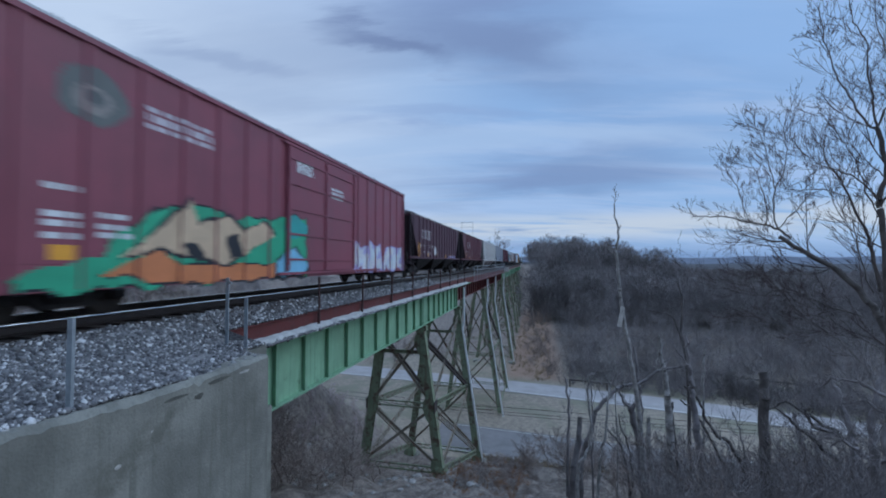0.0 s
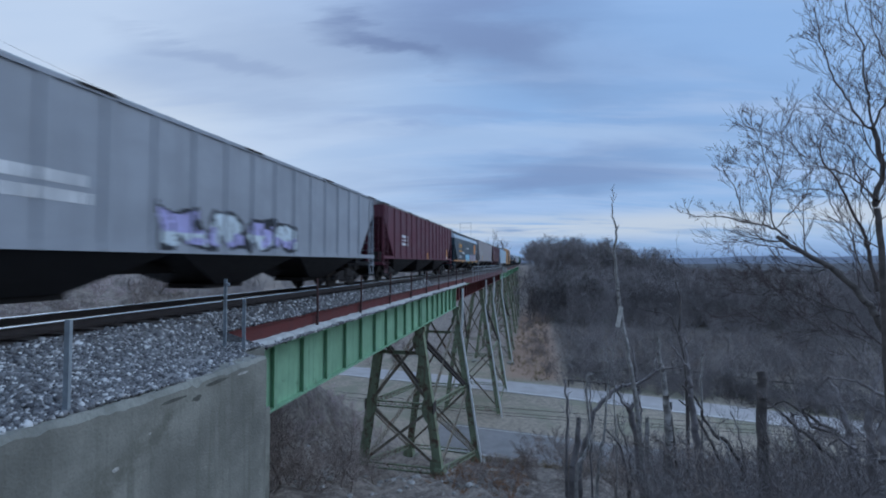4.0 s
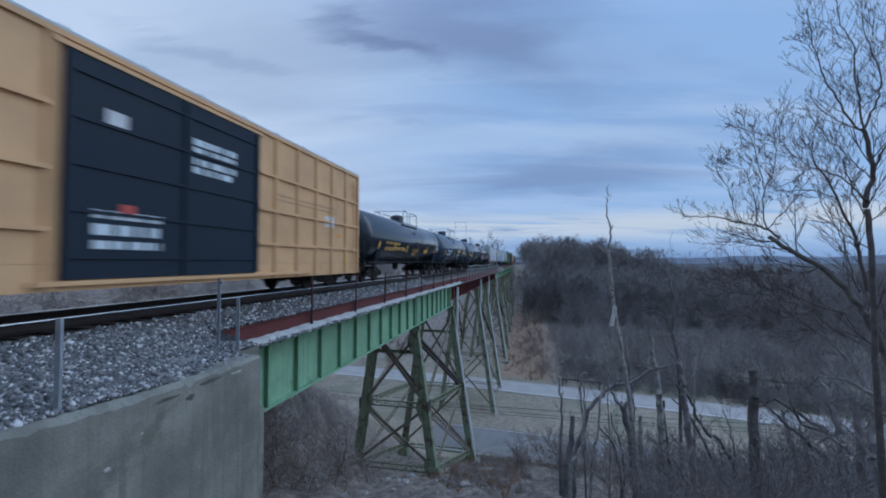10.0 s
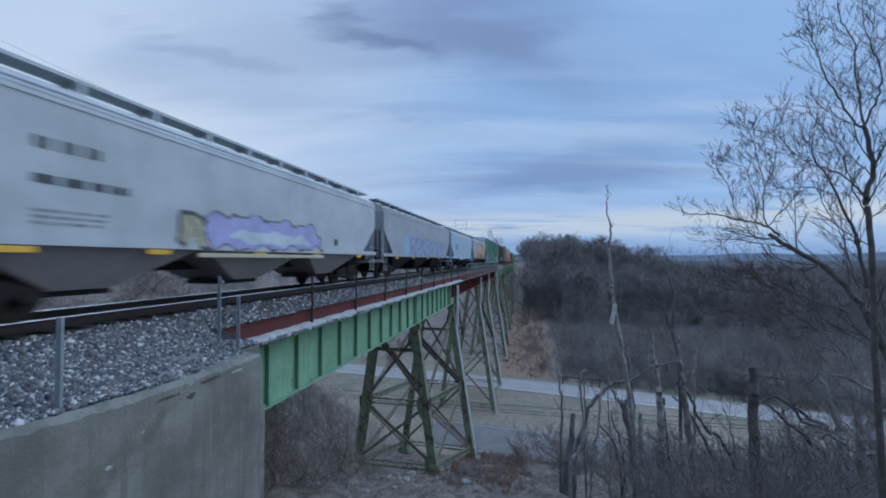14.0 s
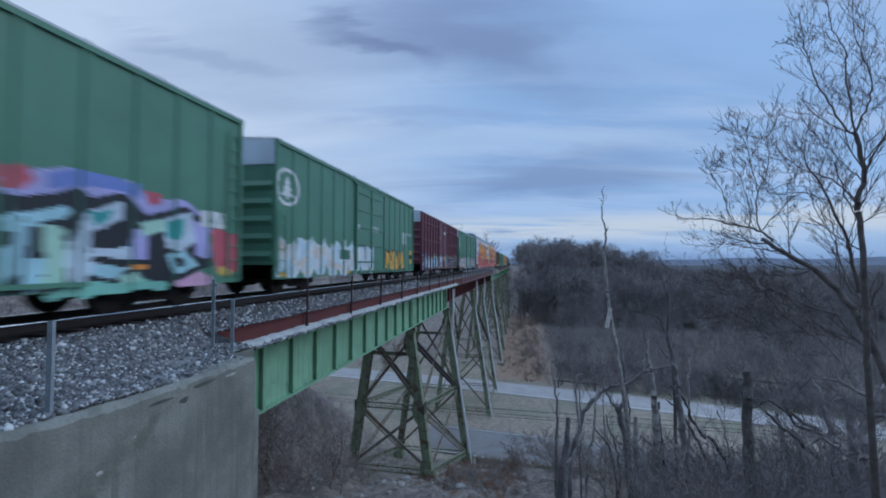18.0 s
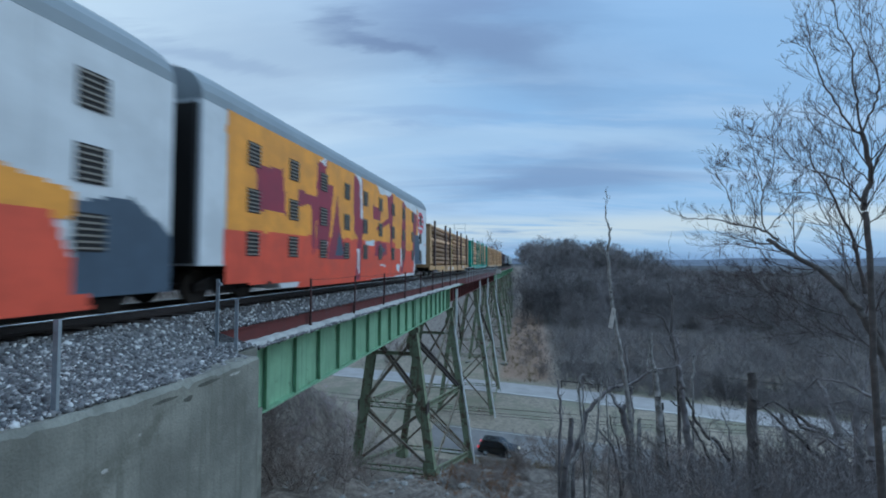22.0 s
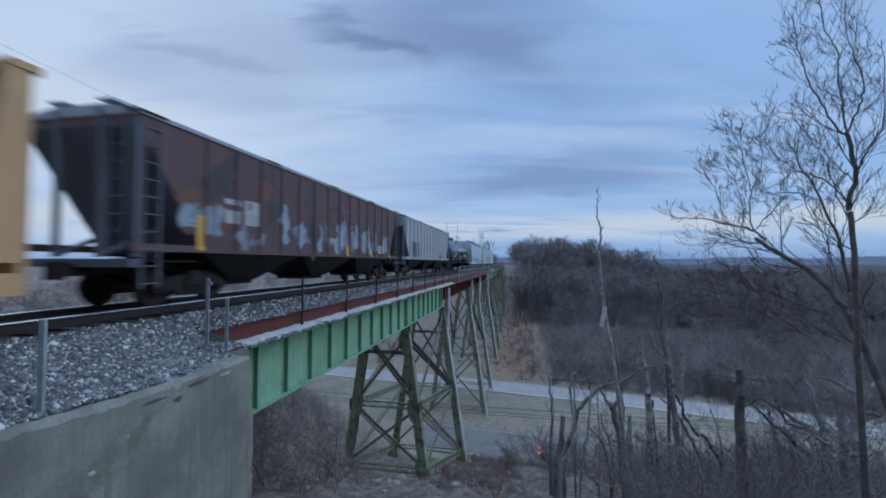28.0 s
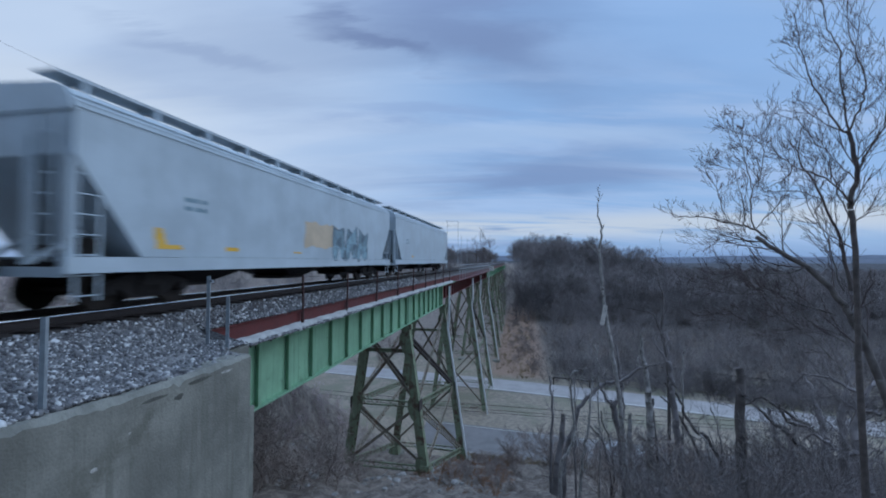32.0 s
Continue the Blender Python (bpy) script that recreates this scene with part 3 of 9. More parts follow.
def girder(name, y0, y1, z0, z1, mat, label, x, pitch=1.6):
    g = thing(name, pose(bend((y0 + y1) / 2), 0, 0), label, "girder", "viaduct girders", "structure")
    part("web", MB().box(x - 0.012, x + 0.012, y0, y1, z0, z1), mat, g)
    part("top_flange", MB().box(x - 0.2, x + 0.2, y0, y1, z1 - 0.045, z1 + 0.02), mat, g)
    part("bottom_flange", MB().box(x - 0.2, x + 0.2, y0, y1, z0 - 0.03, z0 + 0.03), mat, g)
    st = MB().box(-0.17, 0.17, -0.012, 0.012, z0 + 0.03, z1 - 0.045)
    st.box(0.13, 0.17, -0.07, 0.07, z0 + 0.03, z1 - 0.045).box(-0.17, -0.13, -0.07, 0.07, z0 + 0.03, z1 - 0.045)
    lead = 0.25 if y0 < 20 else 0.1
    for k in range(int((y1 - y0 - lead) / pitch) + 1):
        part("stiffener", st, mat, g, at=pose(x, y0 + lead + pitch * k, 0))
    for y in (y0 + 0.06, y1 - 0.06):
        part("stiffener", st, mat, g, at=pose(x, y, 0))
    return g


SPANS = [(9.3, 27.55, TOP_Z, BOT_Z, green_paint, "green painted riveted steel plate girder with upright stiffeners"),
         (27.6, 39.9, TOP_Z, BOT_Z, green_paint, "green painted riveted steel plate girder with upright stiffeners"),
         (40.0, 61.0, TOP_Z - 0.15, BOT_Z + 0.55, red_paint, "red-brown steel plate girder of the viaduct"),
         (61.1, 93.4, TOP_Z - 0.15, BOT_Z + 0.55, red_paint, "red-brown steel plate girder of the viaduct"),
         (93.5, 126, TOP_Z, BOT_Z + 0.4, green_paint, "dull green steel plate girder far along the viaduct"),
         (126.1, 158, TOP_Z, BOT_Z + 0.4, green_paint, "dull green steel plate girder far along the viaduct"),
         (158.1, 226, TOP_Z, BOT_Z + 0.4, green_paint, "dull green steel plate girder far along the viaduct")]
for y0, y1, zt, zb, mat, label in SPANS:
    for x in (-GIRDER_X, GIRDER_X):
        girder("plate_girder", y0, y1, zb, zt, mat, label, x, 1.6 if y0 < 90 else 3.2)

deck = thing("bridge_deck", pose(0, 0, 0), "steel and concrete ballast pan with a rusty red side curb", "bridge deck", kind="structure")
DY = along(CURB_Y, 60, 4) + along(70, 230, 10)
part("deck_slab", MB().loft([[(bend(y) - 1.95, y, -1.24), (bend(y) + 1.66, y, -1.24), (bend(y) + 1.66, y, -0.98), (bend(y) - 1.95, y, -0.98)] for y in DY]), concrete, deck)
part("side_curb", MB().loft([[(bend(y) + a, y, z) for a, z in ((CURB_X - 0.05, -1.22), (CURB_X, -1.22), (CURB_X, -0.70), (CURB_X + 0.06, -0.69), (CURB_X + 0.06, -0.66), (CURB_X - 0.05, -0.66))] for y in DY]), red_paint, deck, "rust-red channel along the ballast")
part("side_curb", MB().box(-2.0, -1.95, CURB_Y, 230, -1.22, -0.66), red_paint, deck, "rust-red channel along the ballast")
rng = random.Random(5)
lip = []
for y in along(CURB_Y + 0.4, 44, 0.22):
    w = 0.30 + 0.05 * math.sin(y * 2.1) + rng.uniform(-0.04, 0.04)
    h = rng.uniform(-0.03, 0.01)
    lip.append([(bend(y) + CURB_X + 0.004, y, -1.24), (bend(y) + CURB_X + w, y, -1.24), (bend(y) + CURB_X + w - 0.03, y, -1.15 + h * 0.4), (bend(y) + CURB_X + 0.6 * w, y, -1.08 + h), (bend(y) + CURB_X + 0.004, y, -1.04 + h)])
part("spilled_stone", MB().loft(lip), snow_mat, deck, "pale spilled stone along the girder top")
part("walk_plate", MB().loft([[(bend(y) + a, y, z) for a, z in ((1.50, -1.262), (2.06, -1.262), (2.06, -1.235), (1.50, -1.235))] for y in DY]), green_paint, deck)

HAND_X = 1.86
handrail = thing("handrail", pose(0, 0, 0), "dark steel handrail posts with slack cables along the bridge edge", "handrail", kind="structure")
postm = MB().box(-0.03, 0.03, -0.03, 0.03, -1.24, 0.50, 0.008).box(-0.05, 0.0, -0.05, 0.05, -1.22, -0.72)
POSTS = [12.97 + 3.66 * k for k in range(9)]
for y in POSTS:
    part("post", postm, post_paint, handrail, at=pose(HAND_X + bend(y), y, 0, rng.uniform(-0.8, 0.8), rng.uniform(-0.8, 0.8), 0))
for z in (0.46, -0.12):
    for a, b in zip(POSTS, POSTS[1:]):
        part("cable", MB().path([(HAND_X + bend(a), a, z), (HAND_X + bend(a), (a + b) / 2, z - 0.03), (HAND_X + bend(b), b, z)], 0.007, 5), black_steel, handrail)
walkrail = thing("walkway_railing", pose(0, 0, 0), "grey pipe railing along the walkway of the red span", "railing", kind="structure")
wp = MB().tube((0, 0, -1.2), (0, 0, 0.55), 0.03, n=6)
WR = along(46, 94, 2.4)
for y in WR:
    part("post", wp, gray_rail, walkrail, at=pose(bend(y) + 2.35, y, 0))
for z in (0.55, 0.1):
    part("rail", MB().path([(bend(y) + 2.35, y, z) for y in WR[::4]], 0.028), gray_rail, walkrail)
part("walkway", MB().box(1.75 + bend(70), 2.40 + bend(70), 45.5, 94, -1.26, -1.20), red_paint, walkrail)


def lattice(mb, p, q, w, bar, up):
    """A laced brace: two chords with zigzag lacing between them."""
    p, q = Vector(p), Vector(q)
    d = q - p
    s = d.cross(Vector(up)).normalized() * (w / 2)
    mb.beam(p + s, q + s, bar, bar * 1.6, up)
    mb.beam(p - s, q - s, bar, bar * 1.6, up)
    n = max(3, int(d.length / (w * 0.95)))
    for k in range(n):
        a, b = p + d * (k / n), p + d * ((k + 1) / n)
        sg = 1 if k % 2 else -1
        mb.beam(a + s * sg, b - s * sg, bar * 0.5, bar * 0.9, up)
    return mb


def plate(mb, p, q, w, h, up):
    """A flat bar with two flanges, a slim solid brace."""
    mb.beam(p, q, w, h * 0.35, up)
    d = (Vector(q) - Vector(p)).normalized()
    k = d.cross(Vector(up)).normalized() * (w / 2)
    mb.beam(Vector(p) + k, Vector(q) + k, 0.03, h, up)
    return mb.beam(Vector(p) - k, Vector(q) - k, 0.03, h, up)


def tower(y0, y1, zt, detail, label):
    """A riveted steel tower: two bents of battered legs, struts, slim cross braces and laced diagonals."""
    t = thing("viaduct_tower", pose(bend((y0 + y1) / 2), 0, 0), label, "tower", "viaduct towers", "structure")
    g = {}
    for y in (y0, y1):
        zb = float(ground_z(0, y)) - 0.1
        for s in (-1, 1):
            top, base = Vector((s * GIRDER_X, y, zt)), Vector((s * (GIRDER_X + (zt - zb) / 7.3), y, zb + 0.5))
            g[(s, y)] = (top, base)
            leg = MB()
            for o in (-0.24, 0.24):
                leg.beam(top + Vector((0, o, 0)), base + Vector((0, o, 0)), 0.05, 0.50, (1, 0, 0))
            leg.beam(top + Vector((s * 0.25, 0, 0)), base + Vector((s * 0.25, 0, 0)), 0.54, 0.035, (1, 0, 0))
            lg = part("leg", leg, tower_paint, t)
            if detail > 1:
                part("lacing", lattice(MB(), top + Vector((-s * 0.25, 0, 0)), base + Vector((-s * 0.25, 0, 0)), 0.44, 0.05, (1, 0, 0)), tower_paint, lg)
                part("base_plate", MB().loft([[(base.x + a * q, y + b * q, z) for a, b in ((-0.5, -0.5), (0.5, -0.5), (0.5, 0.5), (-0.5, 0.5))] for q, z in ((1.0, zb - 0.1), (1.0, zb + 0.12), (0.62, zb + 1.1))]), tower_paint, lg, "green base shoe")
            part("footing", MB().box(base.x - 0.8, base.x + 0.8, y - 0.8, y + 0.8, zb - 1.2, zb + 0.02, 0.06), concrete, lg, "concrete pedestal")
        part("cap_beam", MB().box(-GIRDER_X - 0.4, GIRDER_X + 0.4, y - 0.25, y + 0.25, zt - 0.05, zt + 0.28), tower_paint, t)

    def at(s, y, f):
        return g[(s, y)][0].lerp(g[(s, y)][1], f)

    levels = (0.03, 0.53, 0.97)
    for y in (y0, y1):
        for f0, f1 in zip(levels, levels[1:]):
            for s in (-1, 1):
                part("brace", plate(MB(), at(s, y, f0 + 0.02), at(-s, y, f1 - 0.02), 0.15, 0.10, (0, 1, 0)) if detail else MB().beam(at(s, y, f0), at(-s, y, f1), 0.16, 0.16), brace_paint, t)
            part("strut", lattice(MB(), at(-1, y, f1), at(1, y, f1), 0.34, 0.075, (0, 1, 0)) if detail else MB().beam(at(-1, y, f1), at(1, y, f1), 0.2, 0.25), tower_paint, t)
        if detail > 1:
            part("strut", plate(MB(), at(-1, y, 0.16), at(1, y, 0.16), 0.22, 0.14, (0, 1, 0)), tower_paint, t)
            for s in (-1, 1):
                # shaped plates where the braces meet the legs
                for f, hgt in ((0.08, 0.9), (0.53, 1.15), (0.93, 0.9)):
                    p = at(s, y, f)
                    part("gusset", MB().loft([[(p.x - s * a, y + o, p.z + b * hgt) for a, b in ((0.0, 1.0), (0.28, 0.75), (0.52, 0.2), (0.52, -0.2), (0.28, -0.75), (0.0, -1.0))] for o in (-0.285, -0.27)]), tower_paint, t)
    for s in (-1, 1):
        for k, (f0, f1) in enumerate(zip(levels, levels[1:])):
            for a, b in ((y0, y1), (y1, y0)):
                dark = k == 0 and a == y0
                part("brace", lattice(MB(), at(s, a, f0 + 0.02), at(s, b, f1), 0.30 if dark else 0.40, 0.12 if dark else 0.06, (1, 0, 0)) if detail else MB().beam(at(s, a, f0), at(s, b, f1), 0.16, 0.16), dark_brace if dark else brace_paint, t)
            part("strut", lattice(MB(), at(s, y0, f1), at(s, y1, f1), 0.36, 0.07, (1, 0, 0)) if detail else MB().beam(at(s, y0, f1), at(s, y1, f1), 0.2, 0.25), tower_paint, t)
        for y in (y0, y1):
            part("gusset", MB().box(-0.03, 0.03, -0.4, 0.4, -0.35, 0.35), dark_brace, t, at=Matrix.Translation(at(s, y, 0.53) + Vector((s * 0.29, 0, 0))))
    return t


dark_brace = material("dark_brace_steel", (0.045, 0.036, 0.033), 0.8, vary=0.3, scale=3, spot=(0.11, 0.075, 0.05), spot_amount=0.4)
tower(27.6, 40.6, BOT_Z - 0.3, 2, "tall green and rust-brown riveted steel trestle tower with laced bracing")
for k, (a, b) in enumerate(((61, 73.5), (93.5, 106), (126, 138), (158, 170), (190, 202))):
    tower(a, b, BOT_Z + 0.2, 1 if k < 2 else 0, "weathered green steel trestle tower farther along the viaduct")
# pale conduits run down the outer legs
for y in (40.6, 61.0, 73.5, 93.5):
    zb = float(ground_z(0, y))
    p = thing("drain_pipe", pose(bend(y), 0, 0), "pale drain pipe fixed to the outer tower leg", "pipe", "drain pipes")
    xt, xb = GIRDER_X + 0.5, GIRDER_X + 0.5 + (BOT_Z - zb) / 7.3
    part("pipe", MB().path([(xt + 0.25, y - 0.2, TOP_Z - 0.2), (xt + 0.25, y - 0.2, BOT_Z - 1.4), (xt + 0.1, y - 0.2, BOT_Z - 2.2), (xb, y - 0.2, zb)], 0.12), pipe_pale, p)

# ---- fence posts beside the ballast ----
for x, y, zb, zt, two in ((WALL_X - 0.22, 3.99, -0.80, 0.345, 0), (2.23, 8.22, -0.95, 0.66, 1), (2.87, 8.03, -0.95, 0.24, 0)):
    p = thing("fence_post", pose(x, y, 0), "bare galvanized steel fence post standing in the ballast", "fence post", "fence posts")
    part("upright", MB().loft([[(a, b, z) for a, b in ((-0.04, -0.03), (0.04, -0.03), (0.04, -0.022), (0.008, -0.022), (0.008, 0.03), (-0.008, 0.03), (-0.008, -0.022), (-0.04, -0.022))] for z in (zb, zt)]), galv, p)
    if two:
        part("bracket", MB().beam((0.0, 0.0, zt - 0.09), (0.30, -0.26, zt - 0.11), 0.03, 0.05), galv, p, "small bright bracket arm")


# ---- trees ----
def bare_tree(seed, height, spread=0.5, trunk=0.02, levels=4, kids=(5, 5, 4, 4), first=0.3, wander=0.16, lean=(0, 0), rise=0.35):
    """Segments (p, q, r0, r1) of a leafless tree that stands at the origin."""
    r = random.Random(seed)
    segs = []

    def grow(p, d, length, rad, level):
        n = 6 if level == 0 else (5 if level == 1 else 3)
        pts, here, way = [p.copy()], p.copy(), d.copy()
        for k in range(n):
            way = (way + Vector((r.gauss(0, wander), r.gauss(0, wander), r.gauss(0, wander) + (0.05 if level else 0.0) + rise * 0.12 * (level > 0)))).normalized()
            nxt = here + way * (length / n)
            a, b = rad * (1 - 0.75 * k / n), rad * (1 - 0.75 * (k + 1) / n)
            segs.append((here.copy(), nxt.copy(), a, b))
            here = nxt
            pts.append(here.copy())
        if level >= levels:
            return
        m = kids[min(level, len(kids) - 1)]
        for i in range(m):
            f = (first if level == 0 else 0.2) + (1 - (first if level == 0 else 0.2)) * (i + r.random()) / m
            j = min(n - 1, int(f * n))
            base = pts[j].lerp(pts[j + 1], f * n - j)
            axis = (pts[j + 1] - pts[j]).normalized()
            side = Vector((r.gauss(0, 1), r.gauss(0, 1), r.gauss(0, 1) * 0.6 + rise)).normalized()
            side = (side - axis * side.dot(axis)).normalized()
            k = spread + r.uniform(-0.15, 0.2)
            grow(base, (axis * (1 - k * 0.5) + side * k * 1.2).normalized(), length * r.uniform(0.38, 0.62) * (1.15 - 0.5 * f), rad * (1 - 0.7 * f) * 0.55, level + 1)

    grow(Vector((0, 0, 0)), Vector((lean[0], lean[1], 1)).normalized(), height, trunk * height, 0)
    return segs


def segs_mesh(segs, sides, rmin=0.004):
    """Arrays of points and quads for tapered segments."""
    P = np.array([s[0] for s in segs])
    Q = np.array([s[1] for s in segs])
    R0 = np.maximum(np.array([s[2] for s in segs]), rmin)
    R1 = np.maximum(np.array([s[3] for s in segs]), rmin)
    D = Q - P
    D /= np.linalg.norm(D, axis=1)[:, None] + 1e-9
    ref = np.where(np.abs(D[:, 2:3]) < 0.9, np.array([[0, 0, 1.0]]), np.array([[1.0, 0, 0]]))
    S = np.cross(D, ref)
    S /= np.linalg.norm(S, axis=1)[:, None]
    U = np.cross(S, D)
    a = np.arange(sides) * 2 * np.pi / sides
    off = S[:, None] * np.cos(a)[None, :, None] + U[:, None] * np.sin(a)[None, :, None]
    V = np.concatenate([P[:, None] + off * R0[:, None, None], Q[:, None] + off * R1[:, None, None]], 1)
    i = np.arange(sides)
    F = np.stack([i, (i + 1) % sides, sides + (i + 1) % sides, sides + i], -1)
    F = F[None] + (np.arange(len(segs)) * 2 * sides)[:, None, None]
    return V.reshape(-1, 3), F.reshape(-1, 4)


def scatter(name, variants, places, mat, label, cat, rng):
    """One mesh out of many turned and scaled copies of the variants."""
    V, F, k = [], [], 0
    for x, y, z, s in places:
        v, f = variants[rng.integers(len(variants))]
        a = rng.uniform(0, 6.283)
        R = np.array([[math.cos(a), -math.sin(a), 0], [math.sin(a), math.cos(a), 0], [0, 0, 1]])
        w = (v * s * np.array([rng.uniform(0.85, 1.2), rng.uniform(0.85, 1.2), 1])) @ R.T + np.array([x, y, z])
        V.append(w)
        F.append(f + k)
        k += len(v)
    ob = bulk(name, np.concatenate(V), np.concatenate(F), mat)
    return tagged(ob, label, cat, kind="stuff")


def woods():
    rng = np.random.default_rng(11)
    near = [segs_mesh(bare_tree(s, 1.0, 0.66, 0.012, 3, (11, 7, 4), 0.2), 3, 0.0016) for s in range(40, 46)]
    far = [segs_mesh(bare_tree(s, 1.0, 0.72, 0.014, 2, (17, 12), 0.1), 3, 0.0042) for s in range(50, 56)]
    shrub = [segs_mesh(bare_tree(s, 1.0, 0.85, 0.02, 2, (16, 8), 0.02, 0.25), 3, 0.004) for s in range(60, 66)]

    def free(x, y, pad=0.0):
        if abs(x - bend(y)) < 9 + pad:
            return False
        return abs(y - lane_a(x)) > 6 and not (lane_b(x) - 5 < y < lane_b(x) + 5)

    places = []
    while len(places) < 460:
        y = 82 + 80 * rng.random() ** 1.3
        x = rng.uniform(11 + 0.05 * y, 40 + 1.15 * y)
        if free(x, y, 4) and y > lane_b(x) + 7:
            places.append((x, y, float(ground_z(x, y)) - 0.3, rng.uniform(5, 10) * (0.7 + 0.5 * min(1.0, (y - 82) / 50))))
    scatter("bare_woods", near, places, woods_mat, "grey leafless woodland filling the valley", "woods", rng)
    places = []
    while len(places) < 1750:
        y = 150 + 480 * rng.random() ** 1.7
        x = rng.uniform(-90, 60 + 1.1 * y)
        if abs(x - bend(y)) > (6.5 + 5 * rng.random() if x > 0 else 12) and (x > 0 or y > 235):
            s = rng.uniform(9, 14) if ground_z(x, y) < -12 else rng.uniform(12, 19)
            places.append((x, y, float(ground_z(x, y)) - 0.3, s if x > 0 else s * 0.6))
    scatter("distant_bare_woods", far, places, woods_mat, "dense dark leafless woods on the far valley side", "woods", rng)
    places = []
    while len(places) < 260:
        y = rng.uniform(14, 44)
        x = rng.uniform(8, 50)
        if math.hypot(x - 9.1, y) > 15 and not (x < 12 and y < 30):
            places.append((x, y, float(ground_z(x, y)) - 0.1, rng.uniform(1.6, 3.6)))
    fuzz = []
    while len(fuzz) < 120:
        a, d = math.radians(rng.uniform(12, 40)), rng.uniform(15, 31)
        x, y = 9.1 + d * math.sin(a), d * math.cos(a)
        fuzz.append((x, y, float(ground_z(x, y)) - 0.1, rng.uniform(1.8, 3.6 if a < 0.4 else 4.8)))
    wispy = [segs_mesh(bare_tree(q, 1.0, 0.6, 0.009, 3, (9, 5, 3), 0.1, 0.2), 3, 0.0016) for q in range(80, 85)]
    scatter("tall_leafless_brush", wispy, fuzz, thicket_bark, "tall wispy leafless saplings tangled on the bank", "brush", rng)
    while len(places) < 312:
        y, x = rng.uniform(14, 26), rng.uniform(-12, 0.6)
        places.append((x, y, float(ground_z(x, y)) - 0.1, rng.uniform(1.6, 3.4)))
    while len(places) < 440:
        y, x = rng.uniform(24, 46), rng.uniform(4.0, 9.5)
        places.append((x, y, float(ground_z(x, y)) - 0.1, rng.uniform(0.5, 1.1)))
    while len(places) < 560:
        y = rng.uniform(86, 190)
        x = bend(y) + rng.uniform(6, 14)
        places.append((x, y, float(ground_z(x, y)) - 0.1, rng.uniform(1.0, 2.6)))
    while len(places) < 900:
        y = rng.uniform(78, 130)
        x = rng.uniform(-60, 80)
        if free(x, y) and y > lane_b(x) + 4:
            places.append((x, y, float(ground_z(x, y)) - 0.1, rng.uniform(1.2, 3.0)))
    verge = []
    while len(verge) < 420:
        x = rng.uniform(15, 75)
        y = lane_b(x) + rng.uniform(4.5, 15)
        verge.append((x, y, float(ground_z(x, y)) - 0.1, rng.uniform(1.6, 3.6)))
    scatter("roadside_brush", shrub, verge, woods_mat, "dark leafless brush along the far side of the pale road", "brush", rng)
    scatter("leafless_brush", shrub, places, brush_mat, "tangled leafless brush on the bank and valley floor", "brush", rng)
    left = []
    while len(left) < 420:
        y, x = rng.uniform(-2, 48), -8 - 42 * rng.random() ** 1.5
        left.append((x, y, float(ground_z(x, y)) - 0.1, rng.uniform(0.8, 1.9)))
    scatter("leafless_brush", shrub, left, pale_brush, "pinkish leafless brush on the bank across the track", "brush", rng)
    left = []
    while len(left) < 260:
        y, x = rng.uniform(40, 240), rng.uniform(-220, -28)
        if free(x, y):
            left.append((x, y, float(ground_z(x, y)) - 0.3, rng.uniform(8, 14)))
    scatter("bare_woods", near, left, woods_mat, "grey leafless woodland across the track", "woods", rng)
    tuft = [segs_mesh(bare_tree(s, 1.0, 0.5, 0.03, 1, (26,), 0.0, 0.3), 3, 0.012) for s in range(70, 73)]
    places = []
    while len(places) < 420:
        y, x = rng.uniform(42, 47.2), rng.uniform(2, 26)
        if y < lane_a(x) - 4.6:
            places.append((x, y, float(ground_z(x, y)), rng.uniform(0.35, 0.8)))
    while len(places) < 700:
        y, x = rng.uniform(80, 150), rng.uniform(4, 12)
        places.append((x + bend(y), y, float(ground_z(x, y)), rng.uniform(0.5, 1.0)))
    clumps = []
    while len(clumps) < 170:
        y, x = rng.uniform(22, 40), rng.uniform(2.5, 8.5)
        clumps.append((x, y, float(ground_z(x, y)), rng.uniform(0.3, 0.8)))
    scatter("russet_grass_tufts", tuft, clumps, russet, "russet dead grass and bracken at the tower foot", "grass", rng)
    scatter("dry_grass_tufts", tuft, places, grass_dry, "tawny dry grass tufts along the road and the viaduct", "grass", rng)


woods()


# ---- single trees, near the camera ----
def spray(segs, r, p, d, length, rad, level, deep, wander=0.2):
    """A side branch that forks on."""
    n = 4 if level < deep else 3
    here, way, pts = p.copy(), d.copy(), [p.copy()]
    for k in range(n):
        way = (way + Vector((r.gauss(0, wander), r.gauss(0, wander), r.gauss(0, wander) + 0.07))).normalized()
        nxt = here + way * (length / n)
        segs.append((here.copy(), nxt.copy(), rad * (1 - 0.7 * k / n), rad * (1 - 0.7 * (k + 1) / n)))
        here = nxt
        pts.append(here.copy())
    if level >= deep:
        return
    for i in range(r.choice((2, 3, 3))):
        f = r.uniform(0.25, 1.0)
        j = min(n - 1, int(f * n))
        base = pts[j].lerp(pts[j + 1], f * n - j)
        axis = (pts[j + 1] - pts[j]).normalized()
        side = Vector((r.gauss(0, 1), r.gauss(0, 1), r.gauss(0, 1) + 0.3)).normalized()
        spray(segs, r, base, (axis * 0.9 + side * 0.62).normalized(), length * r.uniform(0.5, 0.85), rad * (1 - 0.5 * f) * 0.6, level + 1, deep, wander)


